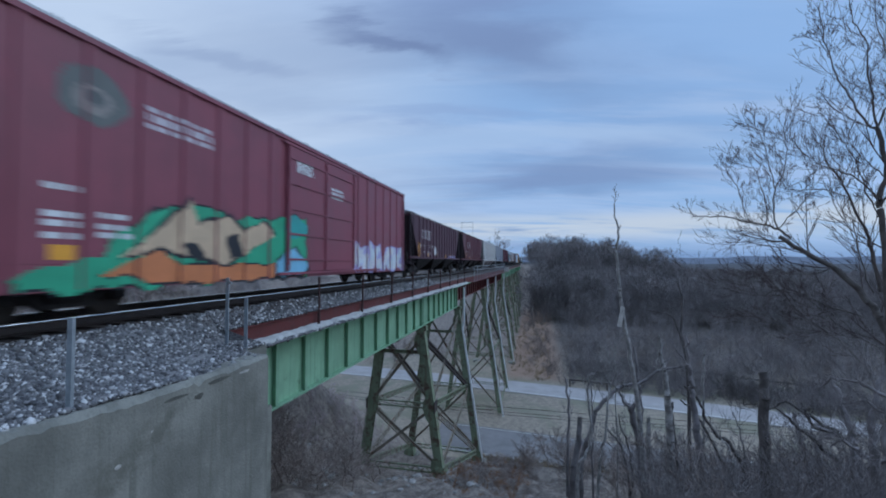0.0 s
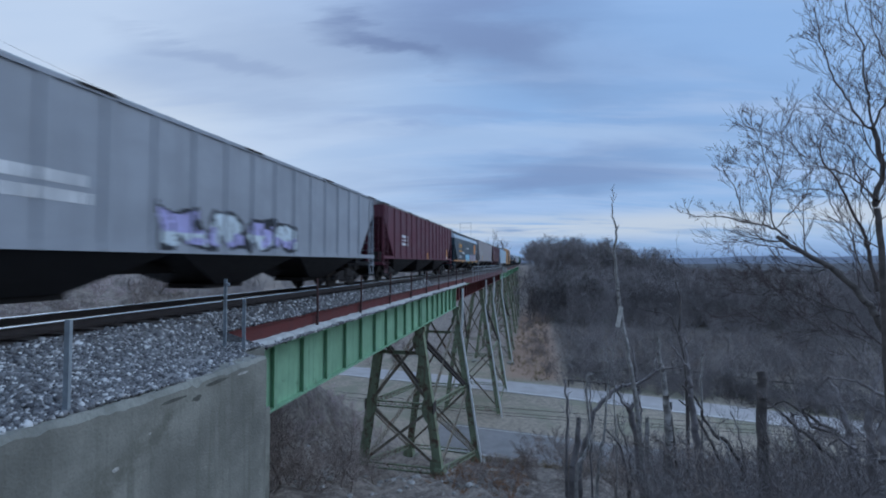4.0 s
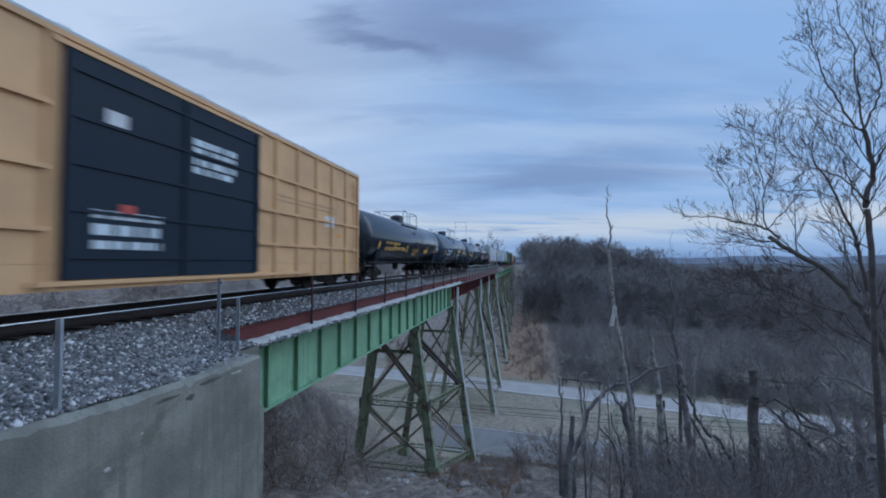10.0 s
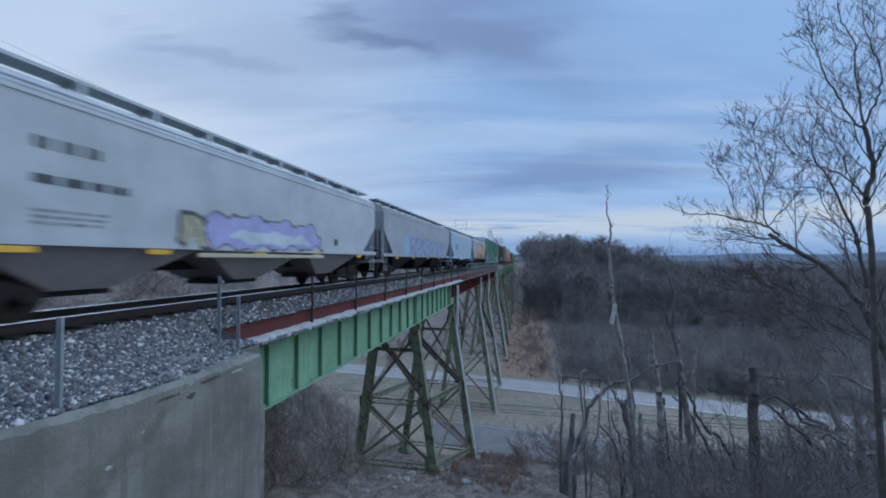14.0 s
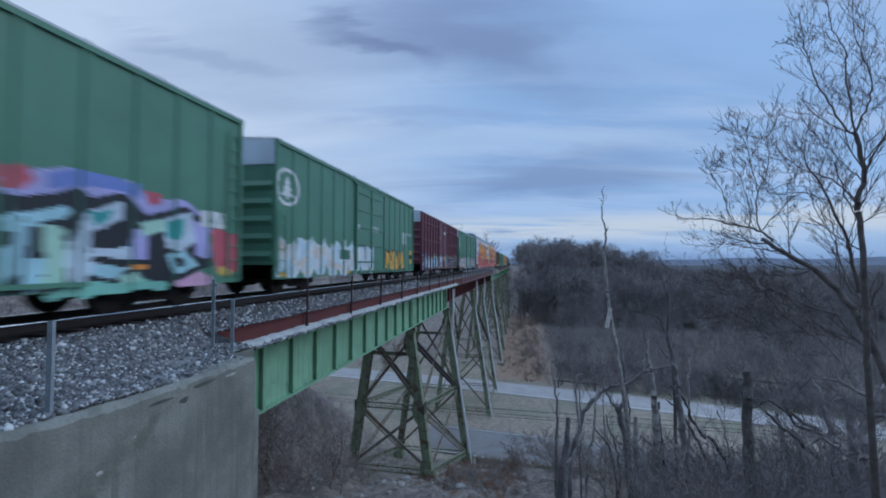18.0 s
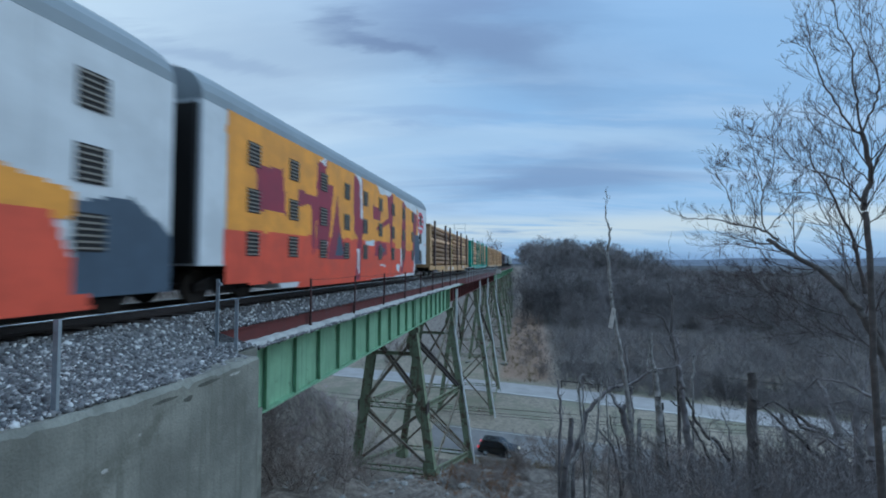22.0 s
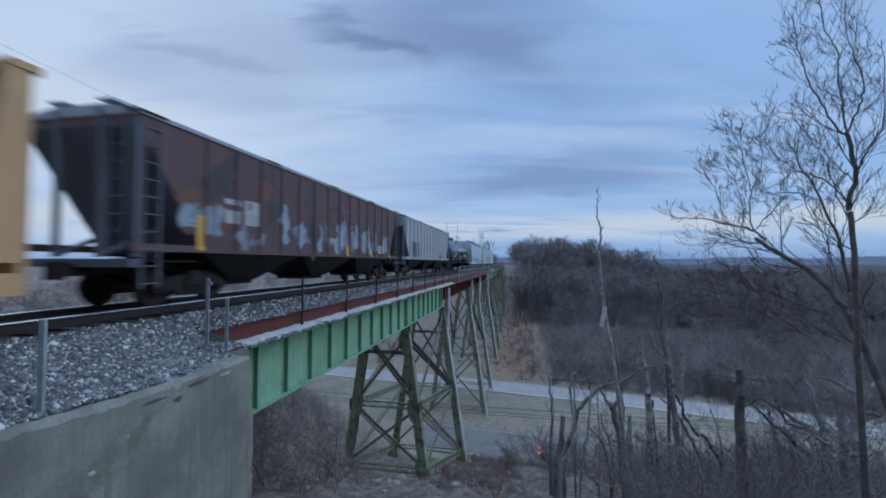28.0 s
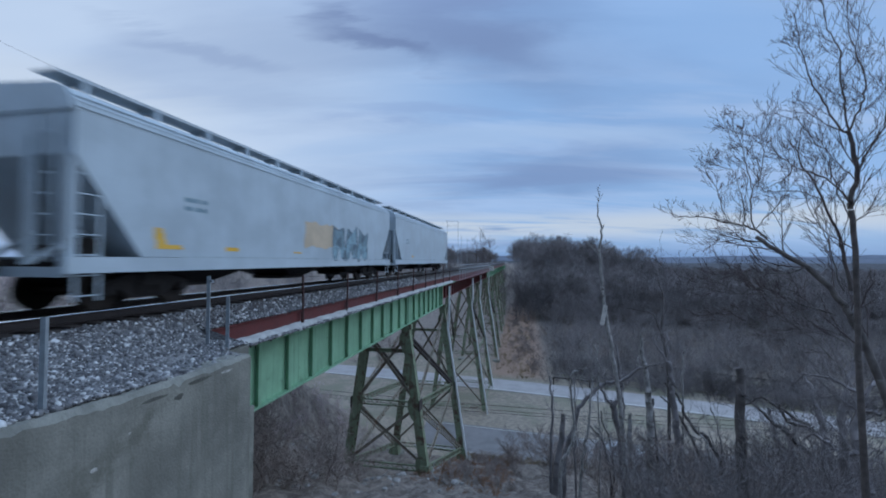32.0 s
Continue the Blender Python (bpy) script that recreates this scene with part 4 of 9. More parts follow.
def limb(wood, twigs, r, pts, r0, r1, kids, reach, deep=3):
    """A main limb bent through a few joints, with side branches."""
    pts = [Vector(p) for p in pts]
    fine = []
    for i in range(len(pts) - 1):
        a, b, c, d = pts[max(0, i - 1)], pts[i], pts[i + 1], pts[min(len(pts) - 1, i + 2)]
        for k in range(5):
            t = k / 5
            fine.append(0.5 * ((2 * b) + (c - a) * t + (2 * a - 5 * b + 4 * c - d) * t * t + (3 * b - a - 3 * c + d) * t ** 3) + Vector((r.gauss(0, 0.032), r.gauss(0, 0.032), r.gauss(0, 0.02))))
    fine.append(pts[-1])
    n = len(fine) - 1
    for k in range(n):
        wood.append((fine[k], fine[k + 1], r0 + (r1 - r0) * k / n, r0 + (r1 - r0) * (k + 1) / n))
    for i in range(kids):
        f = 0.15 + 0.85 * (i + r.random()) / kids
        k = min(n - 1, int(f * n))
        axis = (fine[k + 1] - fine[k]).normalized()
        side = Vector((r.gauss(0, 1), r.gauss(0, 1), r.gauss(0, 0.8) + 0.35)).normalized()
        spray(twigs, r, fine[k], (axis * 0.5 + side).normalized(), reach * r.uniform(0.5, 1.15), min(0.028, (r0 + (r1 - r0) * f) * 0.34), 1, deep)


def tree_thing(label, wood, twigs, base, mat=None, twig=None, category="tree", group="bare trees", fine=0.0026):
    t = thing("bare_tree", pose(*base), label, category, group)
    off = np.array(base)
    v, f = segs_mesh(wood, 9, 0.006)
    a = bulk("trunk", v - off, f, mat or bark, True)
    a.parent = t
    if twigs:
        v, f = segs_mesh(twigs, 3, fine)
        b = bulk("crown", v - off, f, twig or twig_mat)
        b.parent = t
    return t


def twig(segs, r, p, d, length, rad, level):
    """A slender, nearly straight shoot that lifts towards its tip and forks on."""
    n = (4, 3, 2)[level]
    here, way, pts = p.copy(), d.copy(), [p.copy()]
    for k in range(n):
        way = (way + Vector((r.gauss(0, 0.07), r.gauss(0, 0.07), r.gauss(0, 0.07) + 0.08))).normalized()
        nxt = here + way * (length / n)
        segs.append((here.copy(), nxt.copy(), rad * (1 - 0.6 * k / n), rad * (1 - 0.6 * (k + 1) / n)))
        here = nxt
        pts.append(here.copy())
    if level == 2:
        return
    for i in range((4, 2)[level]):
        f = r.uniform(0.15, 0.95)
        j = min(n - 1, int(f * n))
        axis = (pts[j + 1] - pts[j]).normalized()
        side = Vector((r.gauss(0, 1), r.gauss(0, 1), r.gauss(0, 1) + 0.2))
        side = (side - axis * side.dot(axis)).normalized()
        twig(segs, r, pts[j].lerp(pts[j + 1], f * n - j), (axis + side * r.uniform(0.35, 0.85)).normalized(), length * r.uniform(0.35, 0.7), rad * 0.6, level + 1)


def stem(wood, twigs, r, pts, r0, r1, kids, reach, rough=0.012):
    """A limb that runs smoothly through its joints and carries forking twigs."""
    pts = [Vector(p) for p in pts]
    fine = []
    for i in range(len(pts) - 1):
        a, b, c, d = pts[max(0, i - 1)], pts[i], pts[i + 1], pts[min(len(pts) - 1, i + 2)]
        for k in range(4):
            t = k / 4
            fine.append(0.5 * ((2 * b) + (c - a) * t + (2 * a - 5 * b + 4 * c - d) * t * t + (3 * b - a - 3 * c + d) * t ** 3) + Vector((r.gauss(0, rough), r.gauss(0, rough), r.gauss(0, rough))))
    fine.append(pts[-1])
    n = len(fine) - 1
    for k in range(n):
        wood.append((fine[k], fine[k + 1], r0 + (r1 - r0) * k / n, r0 + (r1 - r0) * (k + 1) / n))
    for i in range(kids):
        f = 0.12 + 0.88 * (i + r.random()) / kids
        k = min(n - 1, int(f * n))
        axis = (fine[k + 1] - fine[k]).normalized()
        side = Vector((r.gauss(0, 1), r.gauss(0, 1), r.gauss(0, 1) + 0.25))
        side = (side - axis * side.dot(axis)).normalized()
        twig(twigs, r, fine[k], (axis * 0.9 + side * r.uniform(0.5, 1.1)).normalized(), 1.55 * reach * r.uniform(0.35, 1.15), min(0.016, max(0.004, (r0 + (r1 - r0) * f) * 0.33)), 0)


def big_tree():
    r = random.Random(17)
    w, t = [], []
    g = float(ground_z(16.3, 10.6))
    w.append((Vector((16.35, 10.6, g - 0.3)), Vector((16.22, 10.6, -1.1)), 0.075, 0.058))
    stem(w, t, r, [(16.22, 10.60, -1.10), (16.24, 10.63, 0.42), (16.21, 10.67, 2.02), (16.18, 10.70, 2.34), (16.38, 10.73, 2.96), (16.31, 10.77, 3.54), (16.26, 10.80, 3.93)], 0.058, 0.0413, 8, 0.8)
    stem(w, t, r, [(16.26, 10.80, 3.93), (16.12, 10.83, 4.04), (15.88, 10.86, 4.55), (15.64, 10.89, 5.10), (15.52, 10.91, 5.59), (15.44, 10.94, 6.01), (15.38, 10.97, 6.50), (15.36, 11.00, 6.85)], 0.024, 0.0045, 28, 0.55)
    stem(w, t, r, [(15.55, 10.95, 5.60), (15.35, 10.90, 5.93), (15.13, 10.85, 6.06), (14.92, 10.80, 6.12)], 0.008, 0.0040, 9, 0.3)
    stem(w, t, r, [(16.26, 10.80, 3.93), (16.20, 10.76, 4.36), (16.12, 10.71, 4.73), (16.03, 10.67, 5.42), (16.03, 10.63, 5.71), (15.78, 10.59, 6.23), (15.66, 10.54, 6.66), (15.65, 10.50, 7.02)], 0.022, 0.0045, 28, 0.55)
    stem(w, t, r, [(16.25, 10.80, 3.93), (16.45, 10.87, 4.32), (16.65, 10.93, 4.71), (16.75, 11.00, 5.24), (16.62, 11.07, 5.81), (16.54, 11.13, 6.38), (16.56, 11.20, 7.22)], 0.023, 0.0045, 25, 0.6)
    stem(w, t, r, [(16.43, 10.80, 3.00), (16.49, 10.72, 3.32), (16.60, 10.64, 3.61), (16.78, 10.56, 4.06), (16.79, 10.48, 4.95), (16.68, 10.40, 5.83)], 0.024, 0.0045, 25, 0.7)
    stem(w, t, r, [(16.27, 10.80, 2.35), (16.05, 10.92, 2.79), (15.79, 11.04, 3.04), (15.36, 11.16, 3.30), (15.05, 11.28, 3.68), (15.03, 11.40, 3.99)], 0.019, 0.0040, 28, 0.5)
    stem(w, t, r, [(16.39, 10.80, 2.85), (16.15, 10.90, 3.20), (15.95, 11.00, 3.62), (15.79, 11.10, 3.79), (15.55, 11.20, 4.37), (15.44, 11.30, 4.75)], 0.012, 0.0040, 20, 0.4)
    stem(w, t, r, [(16.30, 10.80, 1.91), (16.25, 11.00, 2.38), (16.12, 11.20, 3.27), (16.08, 11.40, 3.72), (16.34, 11.60, 4.31)], 0.015, 0.0040, 19, 0.45)
    stem(w, t, r, [(16.30, 10.80, 1.91), (16.52, 10.70, 2.08), (16.76, 10.60, 2.24)], 0.014, 0.0045, 10, 0.5)
    stem(w, t, r, [(16.30, 10.90, 0.40), (16.24, 11.03, 1.29), (16.20, 11.16, 1.81), (16.04, 11.29, 2.49), (15.88, 11.41, 3.02), (15.70, 11.54, 3.58), (15.72, 11.67, 4.03), (15.89, 11.80, 4.41)], 0.037, 0.0040, 25, 0.55)
    stem(w, t, r, [(16.05, 11.30, 2.49), (15.66, 11.50, 2.74), (15.16, 11.70, 2.76), (14.95, 11.90, 2.91)], 0.011, 0.0040, 15, 0.4)
    tree_thing("tall bare tree with many fine reddish twigs against the sky", w, t, (16.35, 10.6, g), bark, fine=0.0034)
    # a second tree that leans out over the valley
    w, t = [], []
    stem(w, t, r, [(16.98, 10.60, -2.74), (16.54, 10.77, -1.02), (16.29, 10.93, -0.16), (16.15, 11.10, 0.28), (15.66, 11.27, 0.90), (15.13, 11.43, 1.31), (14.78, 11.60, 1.65)], 0.082, 0.0450, 11, 0.9)
    stem(w, t, r, [(15.03, 11.60, 1.59), (14.81, 11.71, 1.82), (14.58, 11.83, 1.96), (14.25, 11.94, 2.05), (13.77, 12.06, 2.20), (13.40, 12.17, 2.22), (13.13, 12.29, 2.32), (13.02, 12.40, 2.61)], 0.029, 0.0045, 18, 0.35)
    stem(w, t, r, [(14.75, 11.60, 1.84), (14.70, 11.63, 2.31), (14.74, 11.67, 2.81), (14.95, 11.70, 3.23), (15.03, 11.73, 3.80), (15.01, 11.77, 4.32), (15.12, 11.80, 4.86)], 0.018, 0.0040, 28, 0.42)
    stem(w, t, r, [(14.75, 11.60, 1.84), (14.99, 11.50, 2.18), (15.24, 11.40, 2.47), (15.34, 11.30, 2.92), (15.27, 11.20, 3.31)], 0.012, 0.0040, 18, 0.4)
    stem(w, t, r, [(14.25, 11.80, 2.04), (14.13, 11.84, 2.49), (14.01, 11.88, 2.94), (13.81, 11.92, 3.33), (13.82, 11.96, 3.56), (14.04, 12.00, 3.71)], 0.012, 0.0040, 20, 0.35)
    stem(w, t, r, [(14.55, 11.70, 1.95), (14.60, 11.78, 2.40), (14.52, 11.86, 2.99), (14.40, 11.94, 3.38), (14.08, 12.02, 3.56), (14.03, 12.10, 3.73)], 0.012, 0.0040, 20, 0.35)
    stem(w, t, r, [(14.76, 11.70, 2.81), (14.67, 11.75, 3.47), (14.55, 11.80, 4.07), (14.43, 11.85, 4.45), (14.45, 11.90, 4.90)], 0.012, 0.0040, 22, 0.35)
    stem(w, t, r, [(14.97, 11.80, 3.32), (14.92, 11.80, 3.61), (14.67, 11.80, 3.91), (14.55, 11.80, 4.29), (13.97, 11.80, 4.54)], 0.007, 0.0040, 12, 0.3)
    stem(w, t, r, [(14.97, 11.50, 1.59), (14.68, 11.72, 1.53), (14.31, 11.95, 1.77), (14.14, 12.18, 1.56), (13.82, 12.40, 1.50)], 0.012, 0.0040, 22, 0.4)
    stem(w, t, r, [(15.62, 11.20, 0.90), (15.32, 11.55, 0.73), (14.91, 11.90, 0.81), (14.61, 12.25, 0.71), (14.10, 12.60, 0.51)], 0.015, 0.0040, 22, 0.5)
    stem(w, t, r, [(16.01, 10.90, -0.16), (15.60, 11.32, 0.02), (14.98, 11.74, 0.39), (14.56, 12.16, 0.18), (14.09, 12.58, 0.33), (13.39, 13.00, 0.49)], 0.018, 0.0040, 28, 0.55)
    stem(w, t, r, [(16.13, 10.80, -0.74), (15.87, 11.33, -0.46), (15.48, 11.87, 0.13), (15.07, 12.40, 0.35)], 0.016, 0.0040, 22, 0.6)
    stem(w, t, r, [(15.86, 10.80, -1.13), (15.63, 11.40, -0.63), (15.24, 12.00, -0.66), (14.75, 12.60, -0.31), (14.24, 13.20, -0.49)], 0.016, 0.0040, 20, 0.6)
    stem(w, t, r, [(15.63, 11.40, -0.63), (15.18, 11.73, -0.12), (14.99, 12.07, 0.37), (14.76, 12.40, 0.71)], 0.015, 0.0040, 18, 0.5)
    stem(w, t, r, [(16.15, 10.90, 0.37), (16.02, 10.97, 1.06), (15.95, 11.05, 1.60), (15.67, 11.12, 2.24), (15.59, 11.20, 2.73)], 0.016, 0.0040, 20, 0.5)
    low = w[0][0].copy()
    g = float(ground_z(low.x + 0.4, low.y))
    w.append((Vector((low.x + 0.5, low.y, g - 0.3)), low, 0.10, 0.082))
    tree_thing("leaning bare tree with a long crooked limb over the valley", w, t, (low.x + 0.5, low.y, g), lichen_bark, fine=0.0034)


COPSE = []


def stand(pts, r0, r1, kids, reach, kind):
    """A trunk of the thicket, carried down to the bank."""
    x, y, z = pts[0]
    dx = 0.3 * (pts[0][0] - pts[1][0])
    g = float(ground_z(x + dx, y))
    COPSE.append(((x + dx, y, g), kind, []))
    bough(([(x + dx, y, g - 0.3)] if z > g else []) + pts, r0 * 1.1, r1, kids, reach, kind)


def bough(pts, r0, r1, kids, reach, kind):
    """A further limb of the trunk before it."""
    COPSE[-1][2].append((pts, r0, r1, kids, reach))


def thicket():
    """Broken and crooked leafless trees on the bank, grown together."""
    r = random.Random(23)
    stand([(10.93, 24.00, -10.45), (11.23, 24.25, -8.79), (11.32, 24.50, -7.55)], 0.2, 0.12, 5, 0.9, "g")
    stand([(10.62, 24.00, -8.95), (10.74, 24.17, -7.47), (10.67, 24.33, -6.32), (10.58, 24.50, -5.47)], 0.07, 0.055, 5, 0.7, "g")
    stand([(10.84, 21.00, -11.27), (10.94, 21.07, -8.83), (11.28, 21.14, -8.07), (11.48, 21.21, -7.52), (11.44, 21.29, -5.82), (11.43, 21.36, -4.58), (11.63, 21.43, -4.35), (11.99, 21.50, -4.30)], 0.085, 0.03, 7, 0.7, "p")
    stand([(11.65, 22.00, -8.42), (11.71, 22.17, -7.09), (11.72, 22.33, -5.94), (11.70, 22.50, -4.88)], 0.05, 0.03, 6, 0.8, "g")
    stand([(11.64, 21.00, -11.17), (11.82, 21.08, -9.51), (11.96, 21.17, -8.31), (12.17, 21.25, -7.09), (12.32, 21.33, -5.87), (12.43, 21.42, -4.93), (12.47, 21.50, -4.57)], 0.075, 0.035, 8, 0.8, "p")
    stand([(11.22, 22.50, -9.08), (11.73, 22.56, -7.13), (12.24, 22.61, -6.10), (12.94, 22.67, -5.36), (13.53, 22.72, -5.12), (14.21, 22.78, -4.92), (14.98, 22.83, -4.34), (15.56, 22.89, -4.23), (16.22, 22.94, -4.08), (16.78, 23.00, -3.68)], 0.12, 0.025, 12, 0.5, "g")
    stand([(14.35, 23.00, -12.03), (14.17, 23.13, -9.70), (13.99, 23.25, -7.74), (13.78, 23.38, -6.77), (13.66, 23.50, -6.40)], 0.19, 0.14, 5, 0.9, "g")
    bough([(13.61, 23.00, -6.34), (13.31, 23.17, -6.01), (13.15, 23.33, -5.65), (13.13, 23.50, -5.39)], 0.07, 0.03, 5, 0.7, "d")
    bough([(13.66, 23.00, -6.44), (13.98, 23.10, -5.94), (14.15, 23.20, -5.55), (14.08, 23.30, -5.07), (14.01, 23.40, -4.27), (13.92, 23.50, -3.35)], 0.1, 0.06, 4, 0.5, "p")
    bough([(13.94, 23.00, -7.44), (14.22, 23.17, -6.87), (14.22, 23.33, -6.10), (14.16, 23.50, -5.85)], 0.06, 0.03, 4, 0.6, "d")
    stand([(14.57, 22.00, -11.41), (14.34, 22.17, -8.84), (14.32, 22.33, -7.74), (14.35, 22.50, -6.82)], 0.14, 0.1, 2, 0.5, "p")
    stand([(15.00, 21.50, -11.99), (14.96, 21.56, -10.17), (15.05, 21.62, -8.33), (15.10, 21.69, -7.41), (15.07, 21.75, -6.02), (14.99, 21.81, -5.00), (14.91, 21.88, -4.06), (14.85, 21.94, -3.21), (14.79, 22.00, -2.55)], 0.24, 0.05, 10, 0.8, "p")
    bough([(14.89, 21.60, -3.61), (14.62, 21.77, -4.05), (14.62, 21.93, -3.51), (14.79, 22.10, -2.66)], 0.035, 0.02, 3, 0.3, "p")
    stand([(15.54, 22.00, -9.02), (15.48, 22.17, -7.58), (15.41, 22.33, -6.39), (15.45, 22.50, -5.76)], 0.08, 0.05, 2, 0.5, "d")
    stand([(16.93, 22.00, -12.06), (16.69, 22.07, -9.89), (16.48, 22.14, -7.86), (16.31, 22.21, -6.28), (16.25, 22.29, -5.26), (16.21, 22.36, -4.41), (16.12, 22.43, -3.26), (16.07, 22.50, -2.49)], 0.2, 0.045, 9, 0.8, "g")
    bough([(16.06, 22.00, -3.94), (15.79, 22.10, -3.50), (15.49, 22.20, -3.04), (15.46, 22.30, -2.72), (15.76, 22.40, -2.50), (16.38, 22.50, -2.31)], 0.045, 0.018, 5, 0.4, "d")
    stand([(18.33, 22.00, -8.75), (17.81, 22.10, -7.45), (17.26, 22.20, -7.07), (16.78, 22.30, -6.19), (16.43, 22.40, -5.38), (15.98, 22.50, -4.95)], 0.1, 0.04, 8, 0.8, "d")
    stand([(17.86, 22.50, -9.04), (17.64, 22.60, -8.54), (17.26, 22.70, -7.65), (16.86, 22.80, -6.84), (16.45, 22.90, -6.22), (15.94, 23.00, -5.79)], 0.09, 0.03, 8, 0.8, "d")
    stand([(13.52, 23.00, -9.71), (13.28, 23.17, -8.58), (12.92, 23.33, -7.96), (12.55, 23.50, -7.63)], 0.09, 0.03, 7, 0.8, "d")
    stand([(13.73, 23.50, -9.31), (13.57, 23.67, -8.35), (13.31, 23.83, -7.60), (13.25, 24.00, -7.02)], 0.06, 0.025, 6, 0.8, "d")
    stand([(16.95, 23.00, -5.23), (17.10, 23.25, -4.59), (17.22, 23.50, -3.59)], 0.05, 0.03, 3, 0.4, "p")
    stand([(12.79, 22.00, -4.39), (12.68, 22.17, -4.04), (12.82, 22.33, -3.67), (12.89, 22.50, -3.15)], 0.03, 0.015, 3, 0.3, "p")
    stand([(18.49, 20.50, -10.61), (18.52, 20.62, -9.23), (18.56, 20.75, -7.20), (18.61, 20.88, -5.34), (18.64, 21.00, -3.77)], 0.235, 0.17, 3, 0.5, "d")
    stand([(21.26, 20.00, -7.61), (21.07, 20.08, -7.18), (20.53, 20.17, -6.67), (19.97, 20.25, -6.15), (19.49, 20.33, -5.71), (19.17, 20.42, -5.35), (18.67, 20.50, -4.89)], 0.13, 0.03, 10, 1.0, "d")
    bough([(21.76, 21.50, -6.29), (21.05, 21.38, -5.98), (20.34, 21.25, -5.45), (19.53, 21.12, -5.04), (18.70, 21.00, -5.48)], 0.09, 0.03, 7, 1.0, "d")
    bough([(21.29, 20.00, -6.34), (20.69, 20.12, -5.84), (20.15, 20.25, -5.73), (19.88, 20.38, -5.29), (19.77, 20.50, -4.82)], 0.09, 0.03, 9, 1.0, "g")
    stand([(20.83, 22.00, -8.20), (20.74, 22.17, -7.51), (20.60, 22.33, -6.48), (20.50, 22.50, -5.87)], 0.15, 0.07, 7, 0.9, "g")
    stand([(21.49, 22.50, -8.26), (21.52, 22.75, -7.47), (21.45, 23.00, -6.78)], 0.12, 0.06, 6, 0.9, "g")
    stand([(20.31, 18.00, -8.38), (20.44, 18.50, -6.41), (20.61, 19.00, -5.32), (20.61, 19.50, -4.36), (20.58, 20.00, -3.72)], 0.2, 0.05, 14, 1.2, "g")
    stand([(19.60, 16.00, -7.27), (19.54, 16.25, -5.46), (19.66, 16.50, -4.28), (19.98, 16.75, -3.21), (20.45, 17.00, -2.26)], 0.18, 0.04, 14, 1.2, "g")
    stand([(19.44, 15.00, -6.33), (19.27, 15.25, -5.03), (19.40, 15.50, -4.08), (19.85, 15.75, -3.23), (20.36, 16.00, -2.66)], 0.16, 0.04, 14, 1.1, "g")
    bough([(20.72, 17.00, -5.70), (19.95, 17.33, -5.58), (19.57, 17.67, -5.24), (19.38, 18.00, -5.57)], 0.09, 0.03, 10, 1.0, "d")
    bough([(19.34, 15.00, -3.03), (19.11, 15.50, -2.90), (18.90, 16.00, -2.74), (18.64, 16.50, -2.88), (18.48, 17.00, -3.37)], 0.06, 0.015, 14, 0.9, "g")
    bough([(19.63, 15.00, -3.59), (19.46, 15.67, -3.61), (19.36, 16.33, -3.44), (19.13, 17.00, -3.75)], 0.06, 0.015, 14, 0.9, "g")
    stand([(17.56, 21.00, -9.97), (17.47, 21.17, -7.91), (17.35, 21.33, -7.23), (17.12, 21.50, -6.87)], 0.08, 0.03, 8, 0.9, "p")
    stand([(19.25, 24.00, -9.78), (19.12, 24.17, -8.14), (18.99, 24.33, -7.22), (18.84, 24.50, -6.66)], 0.05, 0.02, 9, 1.1, "g")
    stand([(17.23, 26.00, -5.30), (16.96, 26.17, -3.01), (17.13, 26.33, -1.25), (16.92, 26.50, -0.07)], 0.1, 0.03, 8, 0.9, "d")
    bough([(16.99, 26.00, -3.56), (16.61, 26.17, -2.23), (16.11, 26.33, -1.87), (15.12, 26.50, -1.75)], 0.05, 0.02, 6, 0.6, "d")
    for base, kind, limbs in COPSE:
        w, t = [], []
        for pts, r0, r1, kids, reach in limbs:
            stem(w, t, r, pts, r0, r1, kids, reach, 0.03)
        if kind == "p":
            tip = w[-1][1]
            for _ in range(3):
                w.append((tip - Vector((0, 0, 0.1)), tip + Vector((r.gauss(0, 0.06), r.gauss(0, 0.06), r.uniform(0.1, 0.35))), limbs[0][2] * 0.6, 0.012))
        label = {"p": "broken pale dead trunk on the wooded bank", "d": "dark crooked leafless trunk on the wooded bank", "g": "grey leafless tree in a tangled thicket on the bank"}[kind]
        tree_thing(label, w, t, base, {"p": pale_bark, "d": dark_bark, "g": thicket_bark}[kind], pale_bark if kind == "p" else thicket_bark, group="dead snags" if kind == "p" else "bare trees", fine=0.0055)


